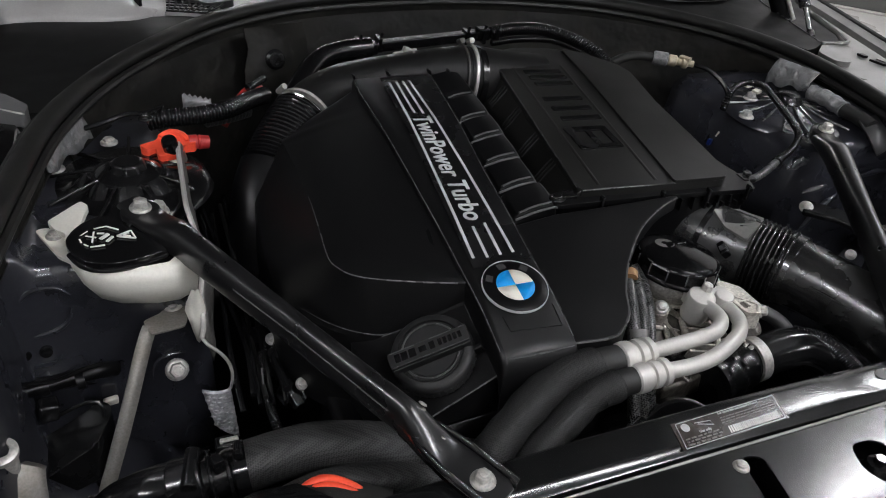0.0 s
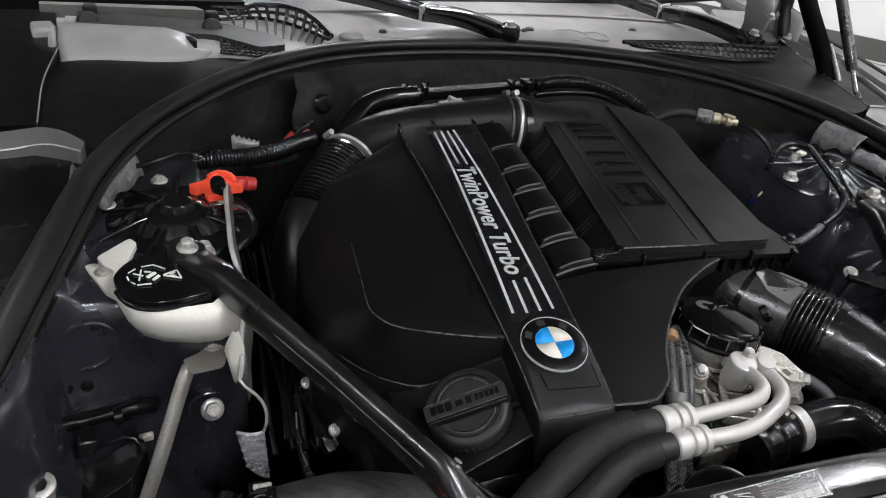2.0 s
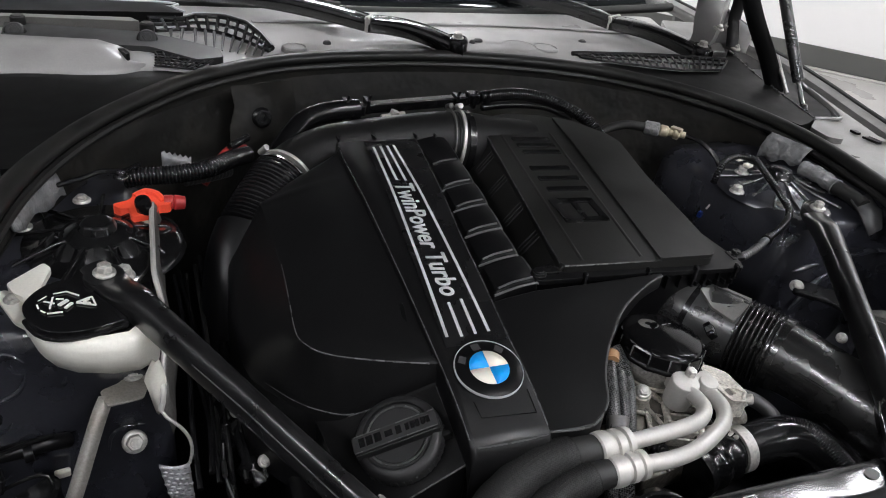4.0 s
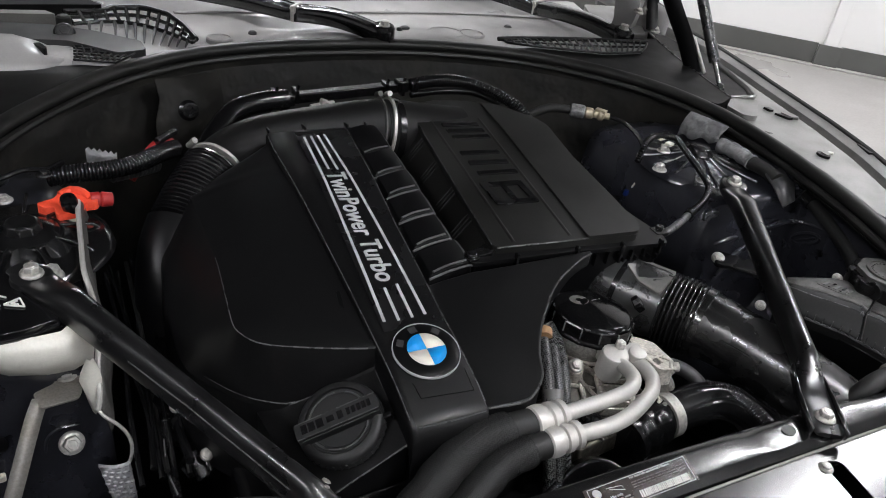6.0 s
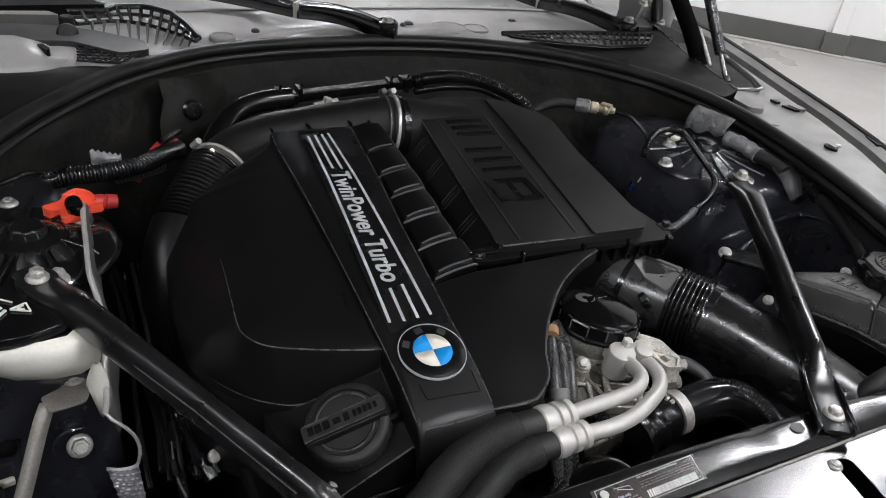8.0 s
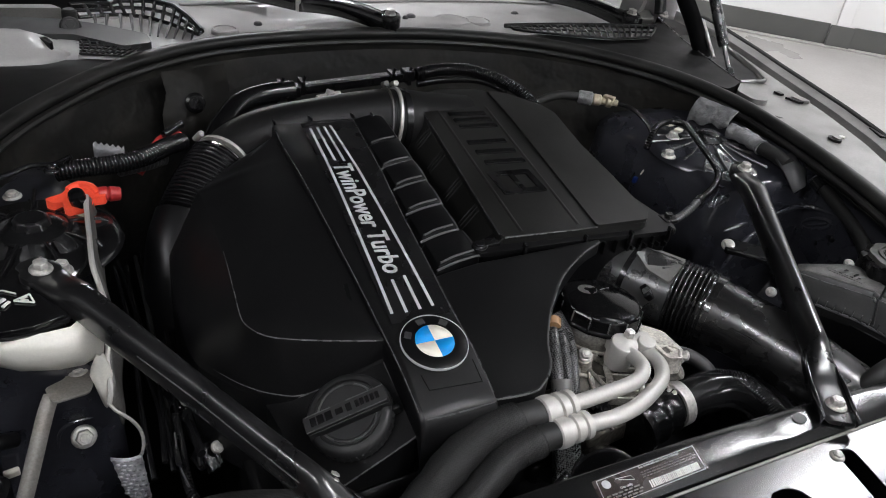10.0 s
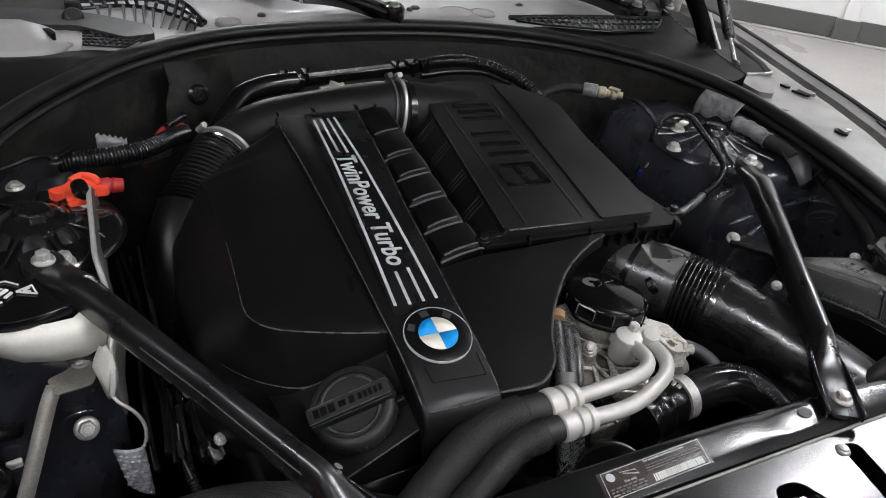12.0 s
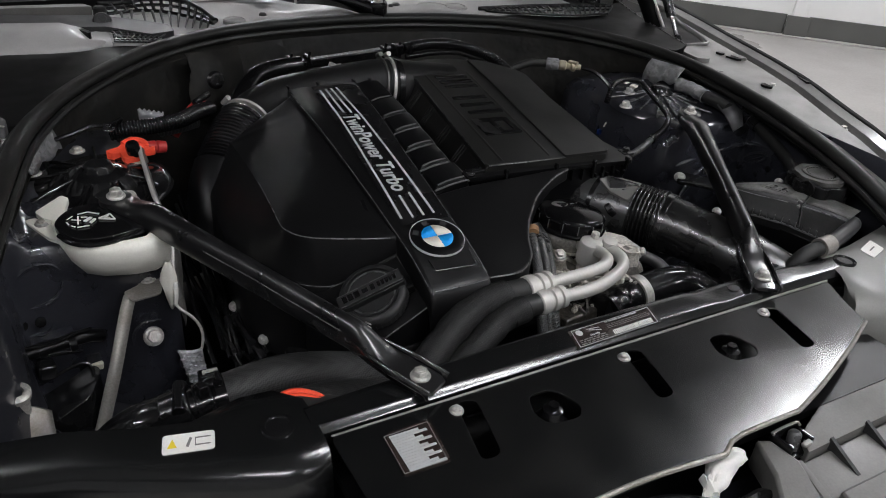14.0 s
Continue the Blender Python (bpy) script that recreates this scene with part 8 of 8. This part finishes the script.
    for x, y in ((-0.620, 1.090), (-0.417, 1.058)):
        part("grommet", lathe([(0.017, -0.004), (0.0185, 0.006), (0.017, 0.020), (0.0145, 0.023), (0.0125, 0.019)], (x, y + 0.016, 0.104), (0, -0.75, 0.66), 24), RUBBER, c, "black rubber grommet")
        part("grommet", lathe([(0.013, 0.0), (0.012, 0.018), (0.009, 0.021), (0.0, 0.021)], (x + 0.002, y + 0.045, 0.112), (0, 0, 1), 20), RUBBER, c, "black rubber grommet")
        bolt("cowl_bolt", (x, y + 0.001, 0.119), c, (0, -0.75, 0.66), 0.0085, 0.014, 0.006, mat=COWL_DARK, label="dull grey bolt")
    # curved grille over the pale panel, fins below it, honeycomb
    def lattice(a, b, rows_, cols, r, lift=0.0):
        bars = []
        for i in range(rows_ + 1):
            t = i / rows_
            bars.append(tube([Vector(a(u)).lerp(Vector(b(u)), t) for u in np.linspace(0, 1, 12)], r, 6, 0.012))
        for k in range(cols + 1):
            u = k / cols
            bars.append(tube([a(u), Vector(a(u)).lerp(Vector(b(u)), 0.5) + Vector((lift, 0, 0)), b(u)], r, 6, 0.012))
        return bars
    us = [0, 0.2, 0.3, 0.5, 0.68, 0.85, 1]
    rim = lambda u: (float(np.interp(u, us, [-0.411, -0.350, -0.329, -0.273, -0.237, -0.222, -0.216])), float(np.interp(u, us, [1.174, 1.169, 1.195, 1.192, 1.148, 1.075, 1.0])), 0.121)
    inn = lambda u: (float(np.interp(u, us, [-0.400, -0.350, -0.325, -0.290, -0.258, -0.238, -0.222])), float(np.interp(u, us, [1.110, 1.123, 1.122, 1.103, 1.062, 1.03, 0.998])), 0.116)
    fin = lambda u: (float(np.interp(u, us, [-0.395, -0.358, -0.330, -0.300, -0.275, -0.250, -0.226])), float(np.interp(u, us, [1.092, 1.078, 1.052, 1.030, 1.016, 1.005, 0.996])), 0.107)
    for bm in lattice(rim, inn, 2, 13, 0.0034):
        part("grille_bar", bm, PLASTIC_FINE, c)
    part("grille_frame", tube([rim(u) for u in np.linspace(0, 1, 20)], 0.0052, 8, 0.012), PLASTIC, c, "black grille frame")
    part("frame_rim", tube([Vector(rim(u)) + Vector((0, 0.003, 0.004)) for u in np.linspace(0, 1, 20)], 0.0016, 6, 0.012), DECAL, c, "pale rim")
    for k in range(11):
        u = 0.1 + 0.85 * k / 10
        part("fin", tube([inn(u), Vector(inn(u)).lerp(Vector(fin(u)), 0.55) + Vector((0, 0, 0.001)), fin(u)], lambda t: 0.0034 - 0.002 * t, 6, 0.01), TRIM_GREY, c, "thin dark fin")
    for bm in lattice(lambda u: (-0.408 + 0.10 * u, 1.012 - 0.018 * u, 0.110), lambda u: (-0.412 + 0.06 * u, 0.952 - 0.018 * u, 0.106), 5, 8, 0.0016, 0.006):
        part("mesh_bar", bm, PLASTIC, c)
    part("mesh_back", prism([(-0.412, 1.016), (-0.305, 0.998), (-0.35, 0.936), (-0.415, 0.954)], 0.098, 0.1035), COWL_GREY, c, "pale panel behind the mesh")
    top = lambda u: (0.385 + 0.350 * u, 0.984 - 0.04 * u * u, 0.119)
    low = lambda u: (0.392 + 0.285 * u, 0.972 - 0.082 * min(1, u * 1.5) ** 0.8, 0.116)
    part("grille_back", sheet([[top(u), low(u)] for u in np.linspace(0, 1, 16)]), COWL_GREY, c, "pale panel behind the grille").location.z -= 0.004
    for bm in lattice(top, low, 2, 22, 0.0024, 0.003):
        part("grille_bar", bm, PLASTIC, c)
    part("grille_frame", tube([top(u) for u in np.linspace(-0.02, 1, 16)], 0.0048, 8, 0.012), PLASTIC, c, "black grille frame")
    # fastenings and stampings round the wiper spindle
    for x, y, r in ((0.222, 1.100, 0.010), (0.47, 1.10, 0.009), (-0.10, 1.075, 0.008), (0.205, 1.09, 0.006)):
        part("fastener", lathe([(r, 0), (r, 0.003), (r * 0.6, 0.006), (r * 0.35, 0.006)], (x, y, 0.106), (0, 0, 1), 16), COWL_DARK, c)
    for x, y, r in ((0.305, 1.075, 0.042), (0.36, 1.065, 0.03), (-0.165, 1.056, 0.024)):
        part("stamping", lathe([(r, -0.006), (r * 0.96, 0.003), (r * 0.85, 0.005), (r * 0.8, 0.003), (0.0, 0.003)], (x, y, 0.102), (0, 0, 1), 36), COWL_GREY, c)


cowl()


def windscreen():
    w = thing("windscreen", (0, 1.3, 0.12), "dark raked windscreen with a black border", "windscreen")
    rows, edge = [], []
    for s in np.linspace(0, 1, 9):
        y, z = 1.285 + 0.85 * s, 0.115 + 0.47 * s
        rows.append([(0.90 * u, y + 0.12 * u * u, z) for u in np.linspace(-1, 1, 25)])
    part("glass", sheet(rows), GLASS, w, "dark tinted glass", solid=0.005)
    part("lower_trim", tube([(0.91 * u, 1.275 + 0.12 * u * u, 0.115) for u in np.linspace(-1, 1, 17)], 0.011, 10, 0.03), RUBBER, w, "black lower trim")


windscreen()


def wiper(pivot, joint, tip):
    w = thing("wiper", pivot, "black windscreen wiper arm with a capped pivot", "wiper", "wipers")
    p, j, t = Vector(pivot), Vector(joint), Vector(tip)
    def arm(a, b, w0, w1, bow, ends):
        d = (b - a).normalized()
        s = d.cross(Vector((0, 0, 1))).normalized()
        rows = []
        for k in np.linspace(ends[0], ends[1], 14):
            c = a + (b - a) * k + Vector((0, 0, bow * math.sin(max(0, min(1, k)) * math.pi)))
            h = w0 + (w1 - w0) * max(0, min(1, k))
            if k < 0:
                h *= 0.7
            rows.append([c + s * (h * x) + Vector((0, 0, z)) for x, z in ((-1, -0.026), (-1, -0.004), (-0.85, 0.001), (-0.4, 0.004), (0.4, 0.004), (0.85, 0.001), (1, -0.004), (1, -0.026))])
        return sheet(rows)
    part("arm_head", arm(p, j, 0.019, 0.021, 0.010, (-0.1, 1)), BLACK_PAINT, w, "black arm head", solid=0.002)
    d = (j - p).normalized()
    s = d.cross(Vector((0, 0, 1))).normalized()
    part("joint", merged(rod(j - s * 0.022 + Vector((0, 0, -0.004)), j + s * 0.022 + Vector((0, 0, -0.004)), 0.0075), box((0.007, 0.046, 0.03), j + Vector((0, 0, -0.010)), (0, 0, math.degrees(math.atan2(d.y, d.x))))), STEEL, w, "bright joint edge", bevel=0.001)
    part("arm", arm(j, t, 0.020, 0.012, 0.012, (0.01, 1)), BLACK_PAINT, w, "black arm", solid=0.002)
    part("blade", tube([j + d * 0.06 + Vector((0, 0.03, 0.0)), j.lerp(t, 0.55) + Vector((0, 0.03, 0.0)), t + (t - j) * 0.5 + Vector((0, 0.02, 0.0))], 0.008, 8, 0.04), RUBBER, w, "black rubber blade")
    part("spindle", lathe([(0.021, -0.024), (0.021, -0.004), (0.019, 0.0), (0.014, 0.001), (0.0125, -0.001), (0.0, -0.001)], p + Vector((0, 0, 0.008)), (0, -0.1, 1), 28), PLASTIC_GLOSS, w, "black spindle")
    part("spindle_nut", lathe([(0.0125, -0.001), (0.0125, 0.001), (0.0095, 0.002), (0.009, 0.009), (0.006, 0.010)], p + Vector((0, 0, 0.008)), (0, -0.1, 1), 6), STEEL, w, "steel nut")


wiper((0.143, 1.025, 0.128), (0.003, 1.14, 0.14), (-0.36, 1.275, 0.16))
wiper((0.694, 0.982, 0.130), (0.594, 1.182, 0.140), (0.346, 1.34, 0.16))


def hinge():
    plate = rounded([(0.735, 1.03), (0.80, 1.02), (0.86, 1.08), (0.90, 1.18), (0.74, 1.20), (0.70, 1.10)], 0.01)
    h = part("hinge", prism(plate, 0.098, lambda x, y: 0.116 + 0.08 * (y - 1.0)), FLANGE_PALE, BONNET, "painted bonnet hinge plate with black arms", bevel=0.003)
    part("web", sheet([[(0.712, 1.05, 0.118), (0.708, 1.04, 0.150), (0.700, 1.04, 0.185), (0.705, 1.05, 0.225)], [(0.735, 1.02, 0.118), (0.738, 1.01, 0.150), (0.735, 1.0, 0.182), (0.742, 1.01, 0.225)], [(0.758, 1.03, 0.118), (0.765, 1.03, 0.150), (0.770, 1.03, 0.182), (0.780, 1.04, 0.225)]]), COWL_GREY, h, "pale pressed web", solid=0.004, smooth=60)
    rows = [[(0.768 + 0.030 * u + 0.004 * v, 1.045 - 0.02 * u + 0.012 * math.sin(2.6 * u), 0.118 + 0.09 * v - 0.02 * u * v) for v in np.linspace(0, 1, 6)] for u in np.linspace(0, 2, 8)]
    part("web_panel", sheet(rows), COWL_GREY, h, "pale creased hinge panel", solid=0.003, smooth=50)
    part("web_lip", tube([rows[0][-1], rows[3][-1], rows[7][-1]], 0.004, 8, 0.01), FLANGE_PALE, h)
    bolt("hinge_bolt", (0.790, 1.030, 0.165), h, (-0.2, -1, 0.3), 0.007, 0.011, 0.008)
    part("web_foot", box((0.07, 0.03, 0.012), (0.745, 1.02, 0.120), (25, 0, -10)), FLANGE_PALE, h, bevel=0.003)
    part("arm", tube([(0.79, 1.00, 0.13), (0.800, 1.03, 0.20), (0.79, 1.0, 0.30), (0.74, 0.85, 0.42)], 0.014, 8, 0.02, flat=0.5), PLASTIC, h, "black hinge arm")
    bar = [(0.754, 0.800, 0.098), (0.750, 0.810, 0.112), (0.728, 0.832, 0.165), (0.694, 0.860, 0.232), (0.660, 0.895, 0.320)]
    link = part("link", tube(bar, 0.017, 10, 0.02, flat=0.35, up=(0.6, 0.7, 0.2)), PLASTIC, h, "flat black hinge link")
    part("pale_edge", tube([(x + 0.013, y - 0.010, z) for x, y, z in bar[1:4]], 0.0018, 8, 0.01), STEEL, link, "bright link edge")
    part("bright_rod", rod((0.752, 0.775, 0.108), (0.752, 0.83, 0.165), 0.0042), STEEL, h, "bright pin rod")
    for p in ((0.80, 1.0, 0.128), (0.83, 1.1, 0.142), (0.738, 1.0, 0.17)):
        bolt("hinge_bolt", p, h, (0, -0.4, 1), 0.008, 0.012, 0.009)
    part("end_cap", prism(rounded([(0.660, 0.612), (0.698, 0.641), (0.723, 0.637), (0.741, 0.630), (0.750, 0.622), (0.686, 0.560), (0.662, 0.572)], 0.008), 0.085, lambda x, y: 0.107 + 0.05 * (y - 0.6)), FLANGE_PALE, h, "pale wing end cap", bevel=0.004)
    part("pocket_lip", tube([(0.700, 0.646, 0.109), (0.723, 0.639, 0.111), (0.741, 0.632, 0.112), (0.757, 0.639, 0.112), (0.767, 0.654, 0.111), (0.784, 0.680, 0.110)], 0.0034, 8, 0.006), FLANGE_PALE, h, "folded pale lip")
    part("strut_pocket", prism(rounded([(0.706, 0.650), (0.738, 0.634), (0.765, 0.655), (0.801, 0.707), (0.823, 0.773), (0.847, 0.838), (0.90, 0.93), (0.80, 0.95), (0.764, 0.880), (0.738, 0.784), (0.724, 0.718)], 0.006), 0.07, 0.098), TRIM_MATT, h, "black strut pocket")


hinge()


# ---------------------------------------------------------------- front right corner below the panel
def air_guide():
    g = thing("air_guide", (0.2, -0.22, -0.12), "grey moulded air guide with triangular ribs behind the bumper", "air guide")
    strip = [(0.112, -0.219), (0.128, -0.196), (0.190, -0.172), (0.318, -0.166), (0.50, -0.12), (0.50, -0.185), (0.252, -0.216)]
    part("frame", prism(rounded(strip, 0.004), -0.075, lambda x, y: -0.050 - 0.10 * max(0.0, -0.17 - y)), GUIDE_GREY, g, "grey moulded frame strip", bevel=0.003)
    tray = [(0.092, -0.222), (0.252, -0.2185), (0.50, -0.19), (0.50, -0.30), (0.163, -0.300), (0.070, -0.296)]
    part("tray", prism(tray, -0.085, lambda x, y: -0.064), GUIDE_GREY, g, "recessed grey tray", bevel=0.003)
    part("tray_wall", tube([(0.094, -0.222, -0.060), (0.086, -0.25, -0.060), (0.072, -0.296, -0.060)], 0.006, 8, 0.01, flat=0.6), GUIDE_GREY, g)
    part("tray_step", prism([(0.098, -0.272), (0.165, -0.272), (0.50, -0.25), (0.50, -0.31), (0.16, -0.31), (0.09, -0.31)], -0.07, -0.056), GUIDE_GREY, g, "raised front step", bevel=0.003)
    for x, y, x1, y1 in ((0.152, -0.2165, 0.146, -0.268), (0.216, -0.2155, 0.212, -0.262), (0.285, -0.212, 0.282, -0.256)):
        rib = bmesh.new()
        low, back_, tip = [[rib.verts.new((px + s * 0.0025, py, pz)) for s in (-1, 1)] for px, py, pz in ((x, y, -0.066), (x, y, -0.050), (x1, y1, -0.066))]
        for f in ((low[0], back_[0], tip[0]), (low[1], tip[1], back_[1]), (low[0], low[1], back_[1], back_[0]), (back_[0], back_[1], tip[1], tip[0]), (low[0], tip[0], tip[1], low[1])):
            rib.faces.new(f)
        part("triangular_rib", rib, TRIM_GREY, g, "dark triangular rib")
    post = [(0.068, -0.182), (0.085, -0.188), (0.094, -0.222), (0.074, -0.296), (0.010, -0.296), (0.030, -0.255), (0.052, -0.225)]
    part("post", prism(post, -0.09, lambda x, y: -0.052 + 0.10 * (y + 0.19)), GUIDE_GREY, g, "grey side post", bevel=0.004)
    for k in range(3):
        part("fin", box((0.085, 0.010, 0.006), (0.238 + 0.010 * k, -0.150 - 0.0115 * k, -0.066), (12, 0, 16)), GUIDE_GREY, g, "sloping fin", bevel=0.002)
    k = thing("hook_catch", (0.107, -0.2, -0.07), "black catch box with pale edges beside the plate", "catch")
    part("box", merged(box((0.038, 0.004, 0.022), (0.106, -0.1865, -0.056), (0, 0, 2)), box((0.004, 0.026, 0.022), (0.090, -0.200, -0.056), (0, 0, 8)), box((0.004, 0.026, 0.022), (0.124, -0.199, -0.056), (0, 0, 8)), box((0.034, 0.026, 0.006), (0.107, -0.200, -0.066), (0, 0, 4))), PLASTIC_GLOSS, k, "black open box", bevel=0.001)
    part("pale_edge", tube([(0.086, -0.190, -0.0445), (0.089, -0.1865, -0.0445), (0.126, -0.1855, -0.0445), (0.127, -0.191, -0.0445)], 0.0016, 8, 0.004), LIP, k, "pale box rim")
    part("pale_edge", box((0.014, 0.006, 0.004), (0.113, -0.213, -0.047), (0, 0, 6)), LIP, k, bevel=0.001)
    part("hook", lathe([(0.0075, -0.014), (0.0075, 0.006), (0.005, 0.009), (0.0, 0.0095)], (0.112, -0.198, -0.052), (0.15, 0.2, 1), 18), EDGE, k, "rounded hook")
    s = thing("crumpled_wrap", (-0.012, -0.21, -0.07), "crumpled white plastic wrap beside the plate", "plastic wrap")
    rows = []
    for i in range(21):
        u = i / 20
        row = []
        for j in range(28):
            a = 2 * math.pi * j / 28
            fold = 0.0040 * math.sin(2 * a + 4 * u) + 0.0024 * math.sin(5 * a - 6 * u + 1) + 0.0009 * math.sin(9 * a + 11 * u)
            r = 0.0205 * math.sin(math.pi * min(0.97, 0.10 + 0.84 * u)) ** 0.6 + fold
            row.append((-0.040 + 0.056 * u + 0.35 * r * math.cos(a), -0.217 + 0.016 * math.sin(2.4 * u) + 0.85 * r * math.cos(a), -0.034 - 0.008 * (1 - u) + 0.8 * r * math.sin(a)))
        rows.append(row + [row[0]])
    bm = sheet(rows)
    bmesh.ops.remove_doubles(bm, verts=bm.verts, dist=1e-5)
    bmesh.ops.holes_fill(bm, edges=bm.edges)
    part("wrap", bm, PAPER, s, "crumpled white film", smooth=70)
    tail = sheet([[(-0.040 - 0.010 * u + 0.010 * v, -0.212 - 0.020 * u + 0.003 * math.sin(9 * u + 5 * v), -0.030 - 0.020 * u + 0.006 * math.sin(7 * v + 3 * u)) for v in np.linspace(-1, 1, 9)] for u in np.linspace(0, 1, 9)])
    part("loose_end", tail, PAPER, s, "loose folded end", solid=0.0006, smooth=35)
    l = thing("front_cable", (-0.1, -0.215, -0.04), "black cable along the front of the cover plate", "cable")
    part("cable", tube([(-0.30, -0.222, -0.03), (-0.20, -0.214, -0.025), (-0.10, -0.218, -0.032), (-0.03, -0.240, -0.05), (0.04, -0.23, -0.075), (0.06, -0.25, -0.10)], 0.006, 8, 0.012), PLASTIC_GLOSS, l, "black cable")


air_guide()
